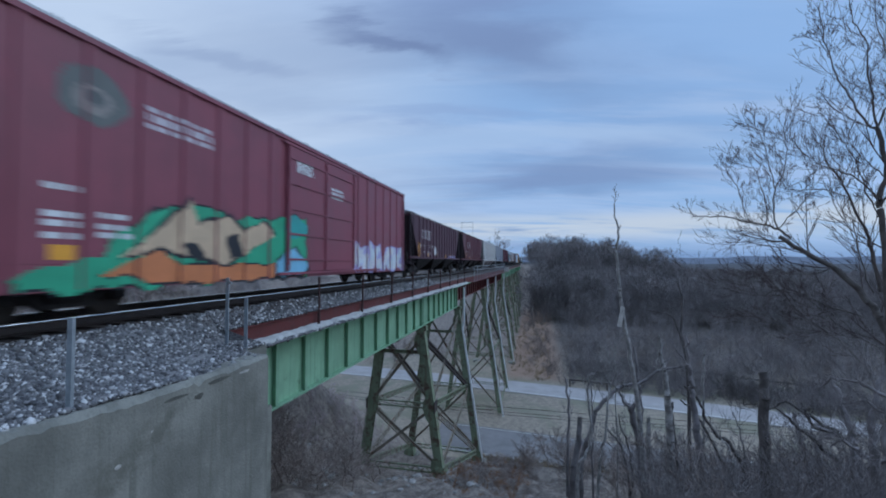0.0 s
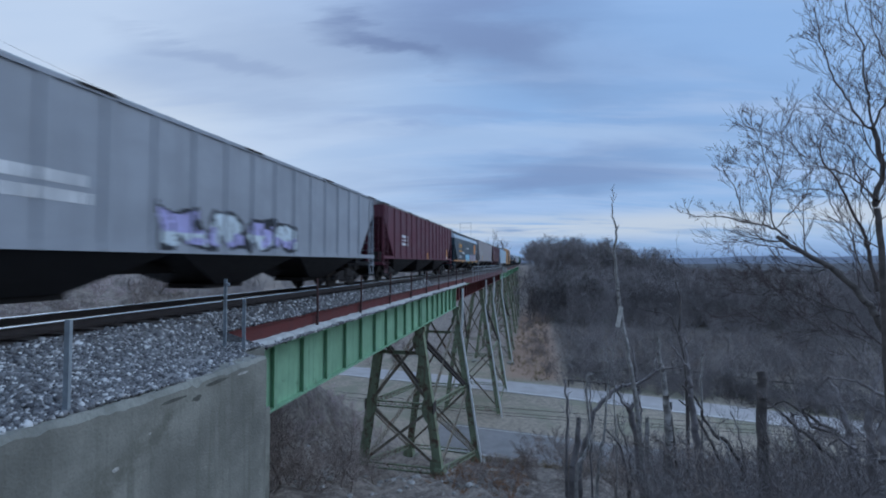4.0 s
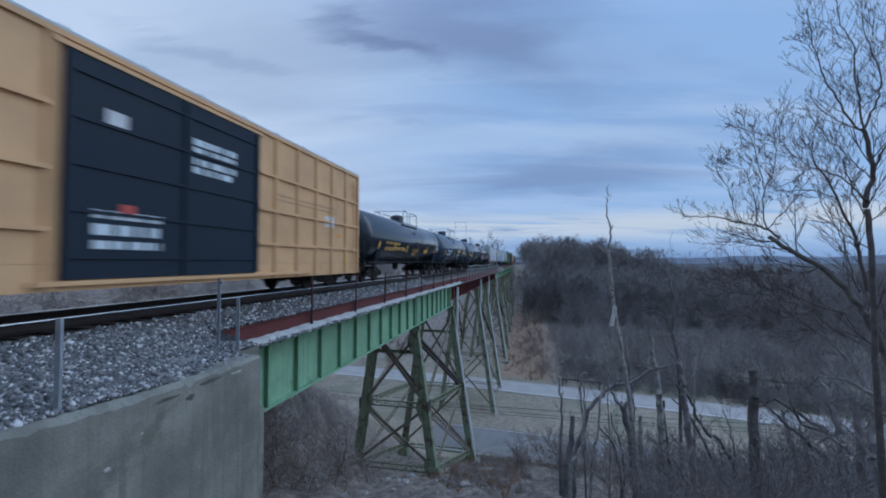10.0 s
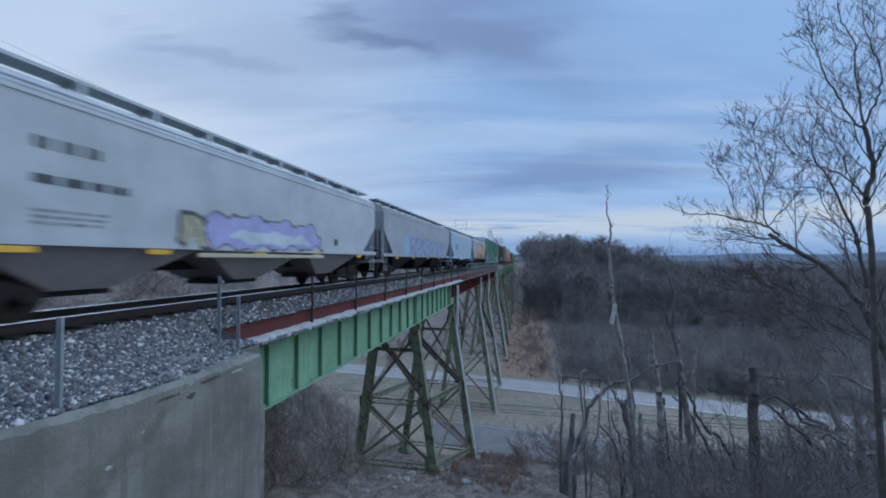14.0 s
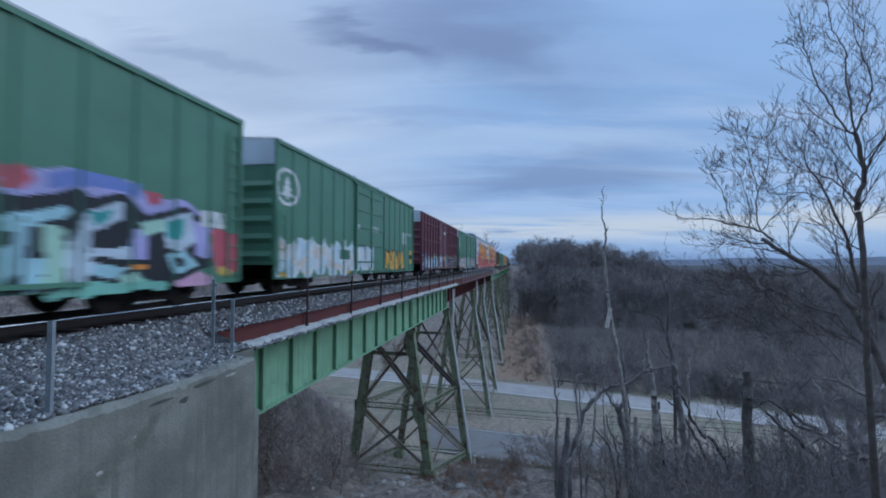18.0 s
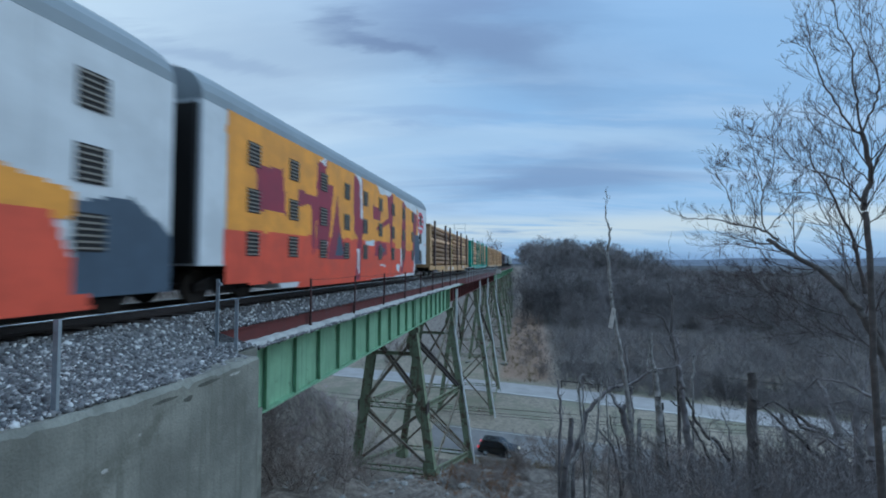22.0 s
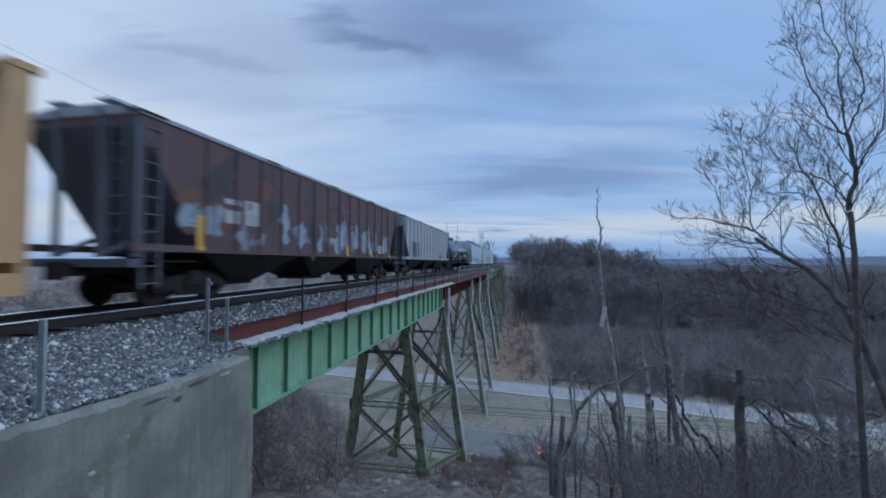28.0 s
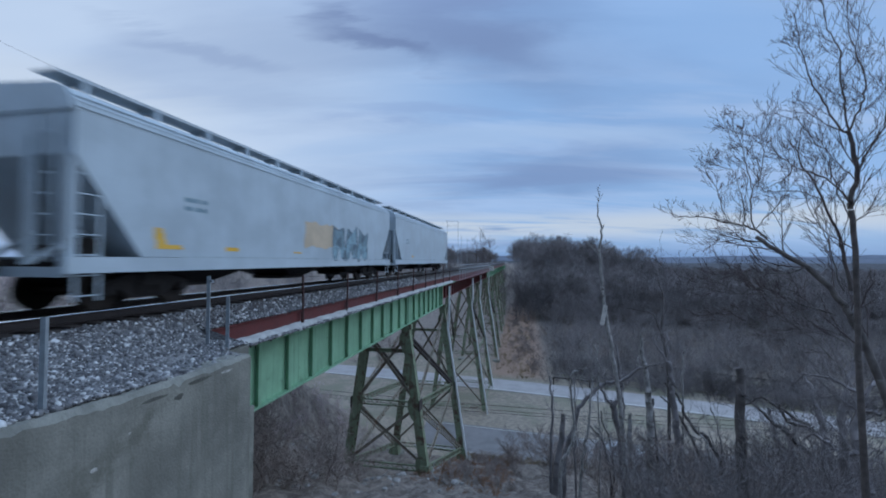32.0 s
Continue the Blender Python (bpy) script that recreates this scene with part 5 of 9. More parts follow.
def snags():
    r = random.Random(31)
    w, t = [], []
    g = float(ground_z(14.0, 21.5))
    stem(w, t, r, [(14.17, 21.60, -11.59), (13.93, 21.60, -8.98), (13.62, 21.60, -4.99), (13.34, 21.60, -3.19), (13.08, 21.60, -1.43), (12.92, 21.60, 0.16), (12.83, 21.60, 1.53), (12.92, 21.60, 2.50), (12.82, 21.60, 3.05), (12.73, 21.60, 3.89)], 0.13, 0.026, 3, 0.5, 0.02)
    stem(w, t, r, [(12.90, 21.60, 2.50), (12.98, 21.60, 2.69), (13.03, 21.60, 2.83)], 0.03, 0.016, 0, 0.3, 0.01)
    s = tree_thing("slender dead snag with peeling pale bark", w, t, (14.1, 21.5, g), pale_bark, pale_bark, group="dead snags", fine=0.010)
    part("bark_flap", MB().loft([[(-0.26, 0, -0.55), (-0.10, -0.06, -0.6), (0.08, 0.0, 0.36), (-0.08, 0.03, 0.42)], [(-0.28, 0.03, -0.52), (-0.12, -0.02, -0.58), (0.06, 0.04, 0.36), (-0.10, 0.06, 0.42)]]), tint_pale, s, "pale hanging bark strip", at=pose(13.08 - 14.1, 21.5 - 21.5, -1.5 - g))


tint_pale = material("pale_bark_strip", (0.50, 0.47, 0.43), 0.9, vary=0.2)
big_tree()
thicket()
snags()

# ---- rocks and debris by the tower ----
rng = random.Random(9)


def rock(x, y, s):
    z = float(ground_z(x, y))
    n = 7
    rings = []
    for h, q in ((-0.3, 0.7), (0.15, 1.0), (0.55, 0.75), (0.75, 0.35)):
        rings.append([(q * s * math.cos(6.283 * k / n) * rng.uniform(0.8, 1.2), q * s * math.sin(6.283 * k / n) * rng.uniform(0.8, 1.2), h * s * 0.8 + rng.uniform(-0.05, 0.05) * s) for k in range(n)])
    ob = new("rock", MB().loft(rings).mesh("rock", rock_mat))
    ob.matrix_basis = pose(x, y, z, 0, 0, rng.uniform(0, 360))
    tagged(ob, "pale grey broken rock on the bank", "rock", "rocks on the bank")


rock_mat = material("pale_rock", (0.30, 0.29, 0.275), 0.9, vary=0.3, scale=3, bump=0.6, per_piece=0.3)
for k in range(90):
    y = rng.uniform(11.5, 30)
    rock(rng.uniform(-6.5, 6.5) * (0.5 + y / 50), y, rng.choice((0.08, 0.12, 0.17, 0.24)) * rng.uniform(0.7, 1.3))
for x, y, a, l in ((0.5, 25.5, 20, 1.6), (3.4, 27.0, 70, 2.0), (-2.6, 23.0, 110, 1.4), (4.4, 24.5, 150, 1.2)):
    ob = new("fallen_branch", MB().path([(-l / 2, 0, 0.08), (0, 0.1, 0.16), (l / 2, -0.05, 0.1)], 0.05, 6).path([(0, 0.1, 0.16), (0.3 * l, 0.4, 0.3)], 0.03, 5).mesh("fallen_branch", pale_bark))
    ob.matrix_basis = pose(x, y, float(ground_z(x, y)), 20, 0, a)
    tagged(ob, "bleached fallen branch lying on the bank", "branch", "fallen branches")
for x, y, s in ((3.1, 0.9, 0.13), (2.9, 1.5, 0.10), (3.3, 2.3, 0.07), (2.7, 2.8, 0.08)):
    ob = new("rock", MB().loft([[(q * s * math.cos(6.283 * k / 8) * rng.uniform(0.8, 1.2), q * s * 1.5 * math.sin(6.283 * k / 8), h * s) for k in range(8)] for h, q in ((-0.4, 0.8), (0.2, 1.0), (0.6, 0.7))]).mesh("rock", tint_pale))
    ob.matrix_basis = pose(x, y, ballast_z(x, y) + 0.02)
    tagged(ob, "large white stone on the ballast edge", "rock", "white stones")

# ---- guard rail, wires, pylons and the far skyline ----
guard = thing("guard_rail", pose(0, 0, 0), "dark weathered pipe rail on posts beyond the pale road", "guard rail", kind="structure")
for pts in ([(14.5, 77.4), (20.5, 76.3)], [(36.0, 89.2), (46.0, 85.9), (57.0, 82.0)]):
    part("rail", MB().path([(x, y, float(ground_z(x, y)) + 1.35) for x, y in pts], 0.14, 8), bark, guard)
    for x, y in pts:
        part("post", MB().tube((x, y, -21.2), (x, y, -19.5), 0.12, n=8), bark, guard)
for k, (ya, z) in enumerate(((55.6, -17.9), (55.9, -18.6), (56.3, -19.1))):
    c = thing("utility_wire", pose(0, 0, 0), "thin dark overhead wire sagging across the valley", "wire", "overhead wires", "structure")
    part("wire", MB().path([(x, ya - 0.02 * x, z + 3.2 * ((x - 8) / 75) ** 2) for x in range(-67, 84, 10)], 0.022, 5), black_steel, c)
for dx, dz in ((0.0, 0.0),):
    c = thing("power_line", pose(0, 0, 0), "thin dark power line hanging along the far side of the track", "wire", "overhead wires", "structure")
    part("wire", MB().path([(-22.0 + dx, y, 15.92 - 0.1001 * y + 0.000623 * y * y + dz) for y in range(-20, 188, 8)], 0.009, 4), black_steel, c)
for x in (-67, 83):
    p = thing("utility_pole", pose(x, 56.0 - 0.02 * x, -21.2), "weathered wooden utility pole with a crossarm", "utility pole", "utility poles")
    part("pole", MB().tube((0, 0, 0), (0, 0, 7.6), 0.16, 0.11, 8), bark, p)
    part("crossarm", MB().box(-0.06, 0.06, -0.9, 0.9, 6.4, 6.55), bark, p)
for x, y, h, w in ((-22.0, 187.0, 21.0, 5.0), (-24.0, 228.0, 17.0, 0), (-20.0, 222.0, 15.0, 0), (-15.5, 235.0, 14.0, 0), (-12.5, 245.0, 12.5, 0)):
    g = min(-1.0, float(ground_z(x, y)))
    p = thing("power_pylon", pose(x, y, g), "thin grey steel power line frame on the skyline" if w else "thin grey mast beside the line", "pylon" if w else "mast", "power line structures")
    hh = h - g - 2
    for sx in ((-w / 2, w / 2) if w else (0,)):
        part("mast", MB().tube((sx, 0, 0), (sx, 0, hh), 0.11, 0.08, 6), gray_rail, p)
    if w:
        for z in (hh - 0.1, hh - 2.2):
            part("crossarm", MB().beam((-w / 2 - 0.5, 0, z), (w / 2 + 0.5, 0, z), 0.12, 0.12), gray_rail, p)
for x, y, h in ((-10.0, 205.0, 15.0), (-14.0, 214.0, 11.0), (-7.8, 222.0, 11.5), (-11.5, 232.0, 12.0)):
    w, t = [], []
    r = random.Random(int(y))
    g = float(ground_z(x, y)) - 0.3
    limb(w, t, r, [(x, y, g), (x, y, g + 0.4 * (h - g)), (x, y, h)], 0.3, 0.05, 46, 3.6, 3)
    tree_thing("round-headed bare tree beside the far track", w, [(a, b, max(c, 0.03), max(d, 0.025)) for a, b, c, d in t], (x, y, g))
relay = thing("relay_box", pose(bend(94) + 2.6, 95.0, -1.2), "small white equipment box at the end of the red span", "equipment box")
part("cabinet", MB().box(-0.5, 0.5, -0.4, 0.4, 0.0, 1.0, 0.03), tint_pale, relay)


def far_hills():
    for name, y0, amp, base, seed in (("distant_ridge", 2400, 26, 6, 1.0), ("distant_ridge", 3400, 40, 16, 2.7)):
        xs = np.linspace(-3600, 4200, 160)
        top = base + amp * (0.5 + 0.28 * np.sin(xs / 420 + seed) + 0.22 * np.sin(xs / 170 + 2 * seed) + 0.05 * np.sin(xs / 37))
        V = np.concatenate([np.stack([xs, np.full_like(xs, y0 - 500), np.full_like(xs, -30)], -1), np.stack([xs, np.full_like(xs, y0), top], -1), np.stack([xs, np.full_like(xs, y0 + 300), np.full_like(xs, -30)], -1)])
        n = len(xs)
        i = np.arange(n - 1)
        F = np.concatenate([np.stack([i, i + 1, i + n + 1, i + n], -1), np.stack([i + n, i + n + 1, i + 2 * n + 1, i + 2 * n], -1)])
        tagged(bulk(name, V, F, far_hill, True), "low wooded ridge on the horizon, hazed blue-grey in its colour", "hills", kind="structure")


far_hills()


# ---- the train: running gear and paint ----
def paint_coat(name, c, rough=0.5, dirt=0.35, rust=0.0, spec=0.45):
    return material(name, c, rough, vary=0.12, scale=0.7, bump=0.06, bump_scale=40, spot=[k * 0.55 + 0.02 for k in c] if not rust else RUST,
                    spot_amount=0.26 + rust, spot_scale=1.1, streak=[k * 0.6 + 0.012 for k in c] if not rust else (0.20, 0.10, 0.06), streak_amount=dirt, spec=spec)


TINTS = {}


def tint(c):
    key = tuple(round(k, 3) for k in c)
    if key not in TINTS:
        TINTS[key] = material("spray_paint", c, 0.55, vary=0.14, scale=1.5, bump=0.0, streak=[k * 0.6 for k in c], streak_amount=0.3)
    return TINTS[key]


WHITE, BLACK, YELLOW, ORANGE = (0.62, 0.63, 0.64), (0.02, 0.022, 0.028), (0.72, 0.34, 0.04), (0.68, 0.26, 0.05)
PALE, SKYB, TEAL, MINT = (0.55, 0.62, 0.66), (0.22, 0.50, 0.68), (0.05, 0.32, 0.30), (0.40, 0.62, 0.50)
PINK, LILAC, MAUVE, GRASS = (0.62, 0.36, 0.50), (0.38, 0.36, 0.62), (0.36, 0.30, 0.38), (0.05, 0.36, 0.20)
CREAM, SALMON, CRIMSON, NAVY = (0.56, 0.42, 0.28), (0.56, 0.20, 0.08), (0.36, 0.03, 0.07), (0.05, 0.06, 0.16)


class Paint:
    """Sprayed and stencilled shapes on one side of a car, in metres along it and above the rail."""

    def __init__(self, length, surf, cell=0.05, z0=0.3, z1=5.0):
        self.L, self.surf, self.c, self.z0 = length, surf, cell, z0
        self.u, self.z = np.meshgrid(np.arange(cell / 2, length, cell), np.arange(z0 + cell / 2, z1, cell))
        self.i = np.full(self.u.shape, -1)
        self.cols = []

    def put(self, mask, col):
        if col not in self.cols:
            self.cols.append(col)
        self.i[mask] = self.cols.index(col)
        return self

    def wob(self, amp, s=0.0):
        a = amp * (np.sin(self.u * 5.1 + self.z * 3.7 + s) + 0.6 * np.sin(self.z * 9.7 - self.u * 4.3 + 2 * s))
        b = amp * (np.cos(self.u * 4.3 - self.z * 5.9 + s) + 0.6 * np.sin(self.u * 8.3 + self.z * 3.1 - s))
        return self.u + a, self.z + b

    def inside(self, pts, grow=0.0, amp=0.03):
        u, z = self.wob(amp, grow)
        cu, cz = sum(p[0] for p in pts) / len(pts), sum(p[1] for p in pts) / len(pts)
        if grow:
            pts = [(p[0] + grow * (1 if p[0] > cu else -1), p[1] + grow * (1 if p[1] > cz else -1)) for p in pts]
        m = np.zeros(u.shape, bool)
        for (a, b), (c, d) in zip(pts, pts[1:] + pts[:1]):
            if b != d:
                m ^= ((b > z) != (d > z)) & (u < (c - a) * (z - b) / (d - b) + a)
        return m

    def poly(self, col, *pts, edge=None, grow=0.07, amp=0.03):
        pts = list(pts)
        if edge:
            self.put(self.inside(pts, grow, amp), edge)
        return self.put(self.inside(pts, 0.0, amp), col)

    def rect(self, col, u0, u1, z0, z1):
        return self.put((self.u > u0) & (self.u < u1) & (self.z > z0) & (self.z < z1), col)

    def ell(self, col, u0, z0, ru, rz, amp=0.0):
        u, z = self.wob(amp) if amp else (self.u, self.z)
        return self.put(((u - u0) / ru) ** 2 + ((z - z0) / rz) ** 2 < 1, col)

    def ring(self, col, u0, z0, ru, rz, t):
        d = ((self.u - u0) / ru) ** 2 + ((self.z - z0) / rz) ** 2
        return self.put((d < 1) & (d > (1 - t) ** 2), col)

    def bars(self, col, u0, u1, z0, z1, rows, seed=1):
        """Lines of writing as plain bars."""
        r = random.Random(seed)
        h = (z1 - z0) / rows
        for k in range(rows):
            u = u0
            while u < u1 - 0.05:
                w = r.uniform(0.12, 0.42) * max(1.0, h * 2)
                self.rect(col, u, min(u1, u + w), z0 + h * (k + 0.18), z0 + h * (k + 0.82))
                u += w + 0.08
        return self

    def blocks(self, col, u0, z0, w, h, n, gap):
        """Big stencilled markings as plain upright bars."""
        for k in range(n):
            u = u0 + k * (w + gap)
            self.rect(col, u, u + w * 0.42, z0, z0 + h)
            self.rect(col, u + w * 0.58, u + w, z0, z0 + h)
        return self

    def tags(self, cols, edge, u0, u1, z0, z1, n, seed):
        """A row of fat sprayed shapes with outlines, with no writing in them."""
        r = random.Random(seed)
        w = (u1 - u0) / n
        shapes = []
        for k in range(n):
            a = u0 + k * w
            lean = r.uniform(-0.15, 0.25) * w
            pts = [(a + 0.02 * w, z0 + r.uniform(0, 0.12)), (a + 0.32 * w, z0 + r.uniform(0, 0.1)), (a + 0.42 * w, z0 + (z1 - z0) * r.uniform(0.2, 0.45)),
                   (a + 0.60 * w, z0 + r.uniform(0, 0.1)), (a + 1.02 * w, z0 + r.uniform(0, 0.15)), (a + 0.86 * w + lean, z1 - r.uniform(0, 0.25)),
                   (a + 0.55 * w + lean, z1 - (z1 - z0) * r.uniform(0.1, 0.35)), (a + 0.12 * w + lean, z1 - r.uniform(0, 0.2))]
            shapes.append(pts)
        for pts in shapes:
            self.put(self.inside(pts, 0.09, 0.035), edge)
        for k, pts in enumerate(shapes):
            m = self.inside(pts, 0.0, 0.035)
            self.put(m, cols[k % len(cols)])
            u, z = self.wob(0.05, k)
            self.put(m & (z < z0 + (z1 - z0) * (0.38 + 0.1 * math.sin(k))), cols[(k + 1) % len(cols)])
            v = np.sin(u * 3.1 + z * 4.2 + 1.7 * k + seed) + np.sin(z * 6.3 - u * 4.7 + 2.3 * k)
            self.put(m & (v > 0.95), cols[(k + 2) % len(cols)])
            self.put(m & (v < -1.25), edge)
            self.put(m & (((u - pts[0][0]) * 2.3 + (z - z0)) % 1.15 < 0.10), edge)
        return self

    def emit(self, car, sx=1, name="graffiti", label="spray-painted graffiti"):
        """One thin coat per colour, laid over the side and its ribs."""
        c, half = self.c, self.L / 2
        X = self.surf(self.u, self.z) + 0.006
        for k, col in enumerate(self.cols):
            mb = MB()
            for j in range(self.i.shape[0]):
                row = np.flatnonzero(self.i[j] == k)
                if not len(row):
                    continue
                cuts = np.flatnonzero((np.diff(row) > 1) | (np.abs(np.diff(X[j, row])) > 1e-4)) + 1
                za, zb = self.z0 + j * c, self.z0 + (j + 1) * c
                for run in np.split(row, cuts):
                    x = X[j, run[0]]
                    ya, yb = run[0] * c - half, (run[-1] + 1) * c - half
                    mb.add([(sx * x, ya, za), (sx * x, yb, za), (sx * x, yb, zb), (sx * x, ya, zb)], [(0, 1, 2, 3)])
            if mb.v:
                part(name, mb, tint(col), car, label)


WHEEL = MB().tube((0.69, 0, 0), (0.72, 0, 0), 0.445, 0.445, 20).tube((0.72, 0, 0), (0.82, 0, 0), 0.42, 0.415, 20).tube((0.82, 0, 0), (0.90, 0, 0), 0.12, 0.12, 10)
AXLE = MB().tube((-0.9, 0, 0), (0.9, 0, 0), 0.085, 0.085, 10)
FRAME = MB()
FRAME.loft([[(x, y, z) for y, z in ((-1.12, 0.34), (-0.98, 0.30), (-0.70, 0.46), (-0.45, 0.22), (0.45, 0.22), (0.70, 0.46), (0.98, 0.30), (1.12, 0.34), (1.12, 0.52), (0.70, 0.66), (0.38, 0.72), (-0.38, 0.72), (-0.70, 0.66), (-1.12, 0.52))] for x in (-0.06, 0.06)])
for y in (-0.22, 0.0, 0.22):
    FRAME.tube((0.07, y, 0.30), (0.07, y, 0.56), 0.085, 0.085, 8)
for y in (-0.88, 0.88):
    FRAME.tube((0.0, y, 0.42), (0.12, y, 0.42), 0.13, 0.11, 10)
BOLSTER = MB().box(-1.15, 1.15, -0.22, 0.22, 0.48, 0.80, 0.05)
COUPLER = MB().box(-0.11, 0.11, -0.55, 0.2, 0.72, 0.98, 0.03).box(-0.16, 0.16, 0.12, 0.42, 0.66, 1.02, 0.08)


def truck(car, y):
    t = part("truck", BOLSTER, under_steel, car, "cast steel truck", at=pose(0, y, 0))
    for sy in (-0.88, 0.88):
        part("axle", AXLE, wheel_steel, t, at=pose(0, sy, 0.42))
        for turn in (0, 180):
            part("wheel", WHEEL, wheel_steel, t, at=pose(0, sy, 0.42, 0, 0, turn))
    for sx in (-1, 1):
        part("side_frame", FRAME, under_steel, t, at=pose(sx * 1.0, 0, 0, 0, 0, 0 if sx > 0 else 180))


def gear(car, L, inset=2.1):
    truck(car, -L / 2 + inset)
    truck(car, L / 2 - inset)
    part("coupler", COUPLER, under_steel, car, at=pose(0, L / 2, 0))
    part("coupler", COUPLER, under_steel, car, at=pose(0, -L / 2, 0, 0, 0, 180))
    part("centre_sill", MB().box(-0.22, 0.22, -L / 2 + 0.2, L / 2 - 0.2, 0.78, 1.02), under_steel, car)


def ladder(mb, x, y, z0, z1, w=0.42, dy=True):
    n = int((z1 - z0) / 0.36)
    for k in range(n + 1):
        z = z0 + 0.36 * k
        mb.tube((x, y - w / 2, z), (x, y + w / 2, z), 0.014, n=5) if dy else mb.tube((x - w / 2, y, z), (x + w / 2, y, z), 0.014, n=5)
    for s in (-1, 1):
        mb.beam((x, y + s * w / 2, z0 - 0.1), (x, y + s * w / 2, z1 + 0.1), 0.02, 0.05) if dy else mb.beam((x + s * w / 2, y, z0 - 0.1), (x + s * w / 2, y, z1 + 0.1), 0.05, 0.02)
    return mb


RUNGS = {}


def ladder_part(car, coat, x, y, z0, z1, w=0.42, dy=True):
    """Two stiles with separate rungs."""
    st = MB()
    for s in (-1, 1):
        st.beam((x, y + s * w / 2, z0 - 0.1), (x, y + s * w / 2, z1 + 0.1), 0.02, 0.05) if dy else st.beam((x + s * w / 2, y, z0 - 0.1), (x + s * w / 2, y, z1 + 0.1), 0.05, 0.02)
    lad = part("ladder", st, coat, car)
    key = (coat.name, dy)
    if key not in RUNGS:
        RUNGS[key] = MB().tube((0, -w / 2, 0), (0, w / 2, 0), 0.014, n=5) if dy else MB().tube((-w / 2, 0, 0), (w / 2, 0, 0), 0.014, n=5)
    for k in range(int((z1 - z0) / 0.36) + 1):
        part("rung", RUNGS[key], coat, lad, at=pose(x, y, z0 + 0.36 * k))


CARS = []


def car_thing(s0, s1, label, category="railcar"):
    c = thing("freight_car", pose(0, (s0 + s1) / 2, 0), label, category, "cars of the freight train")
    CARS.append((c, (s0 + s1) / 2))
    return c


def boxcar(s0, s1, coat, label, door, door_coat=None, rib_gap=1.05, belts=(), roof_coat=None, top=4.78, gear_side=0.045, end_coat=None, end_top=None):
    """A steel boxcar; door is (u0, u1) from its leading end."""
    L = s1 - s0
    h, S = L / 2, 1.50
    c = car_thing(s0, s1, label)
    roof_coat, door_coat, end_coat = roof_coat or gray_rail, door_coat or coat, end_coat or coat
    part("body", MB().box(-S, S, -h, h, 0.98, top, 0.02), coat, c)
    for sx in (-1, 1):
        part("side_sill", MB().box(min(sx * S, sx * (S - 0.05)), max(sx * S, sx * (S - 0.05)), -h, h, 0.53, 0.976), coat, c)
    part("roof", MB().loft([[(-1.56, y, top + 0.003), (1.56, y, top + 0.003), (1.56, y, top + 0.05), (0, y, top + 0.16), (-1.56, y, top + 0.05)] for y in (-h - 0.03, h + 0.03)]), roof_coat, c, "galvanized roof")
    seam = MB().beam((-1.55, 0, top + 0.07), (0, 0, top + 0.19), 0.05, 0.05).beam((0, 0, top + 0.19), (1.55, 0, top + 0.07), 0.05, 0.05)
    for k in range(1, int(L / 1.5)):
        part("roof_seam", seam, roof_coat, c, at=pose(0, -h + 1.5 * k, 0))
    ribs = [k * rib_gap for k in range(1, int(L / rib_gap) + 1) if k * rib_gap < L - 0.15 and not door[0] - 0.15 < k * rib_gap < door[1] + 0.15]
    rb = MB().loft([[(x, y, z) for x, y in ((0, -0.075), (gear_side, -0.045), (gear_side, 0.045), (0, 0.075))] for z in (0.56, top - 0.06)])
    for u in ribs + [0.05, L - 0.05]:
        part("side_rib", rb, coat, c, at=pose(S, u - h, 0))
        part("side_rib", rb, coat, c, at=pose(-S, h - u, 0, 0, 0, 180))
    for z in belts:
        for a, b in ((0.1, door[0] - 0.15), (door[1] + 0.15, L - 0.1)):
            part("side_belt", MB().box(S, S + gear_side * 0.9, a - h, b - h, z - 0.04, z + 0.04), coat, c)
    part("top_chord", MB().box(S, S + 0.06, -h, h, top - 0.10, top + 0.002), coat, c)
    for sy in (-1, 1) if end_top else ():
        part("end_panel", MB().box(-1.46, 1.46, min(sy * h, sy * (h + 0.04)), max(sy * h, sy * (h + 0.04)), 4.12, top - 0.004), end_top, c, "pale galvanized upper end panel")
    for z in [1.25 + 0.55 * k for k in range(5 if end_top else 7)]:
        for sy in (-1, 1):
            part("end_rib", MB().loft([[(x, sy * h, z - 0.16), (x, sy * (h + 0.07), z), (x, sy * h, z + 0.16)] for x in (-1.40, 1.40)]), end_coat, c)
    for sx in (-1, 1):
        d = part("door", MB().box(-0.03, 0.03, door[0] - h, door[1] - h, 0.72, top - 0.25), door_coat, c, "sliding steel door", at=pose(sx * (S + 0.045), 0, 0))
        w = door[1] - door[0]
        for z in (1.1, 1.9, 2.7, 3.5, 4.3):
            part("door_rib", MB().box(0.03, 0.065, door[0] + 0.05 - h, door[1] - 0.05 - h, z - 0.03, z + 0.03), door_coat, d, at=pose(0, 0, 0, 0, 0, 0) if sx > 0 else pose(-0.095, 0, 0))
        for u in (door[0] + 0.04, door[0] + w / 2, door[1] - 0.04):
            part("door_post", MB().box(0.03, 0.085, u - 0.05 - h, u + 0.05 - h, 0.75, top - 0.28), door_coat, d, at=pose(0, 0, 0) if sx > 0 else pose(-0.115, 0, 0))
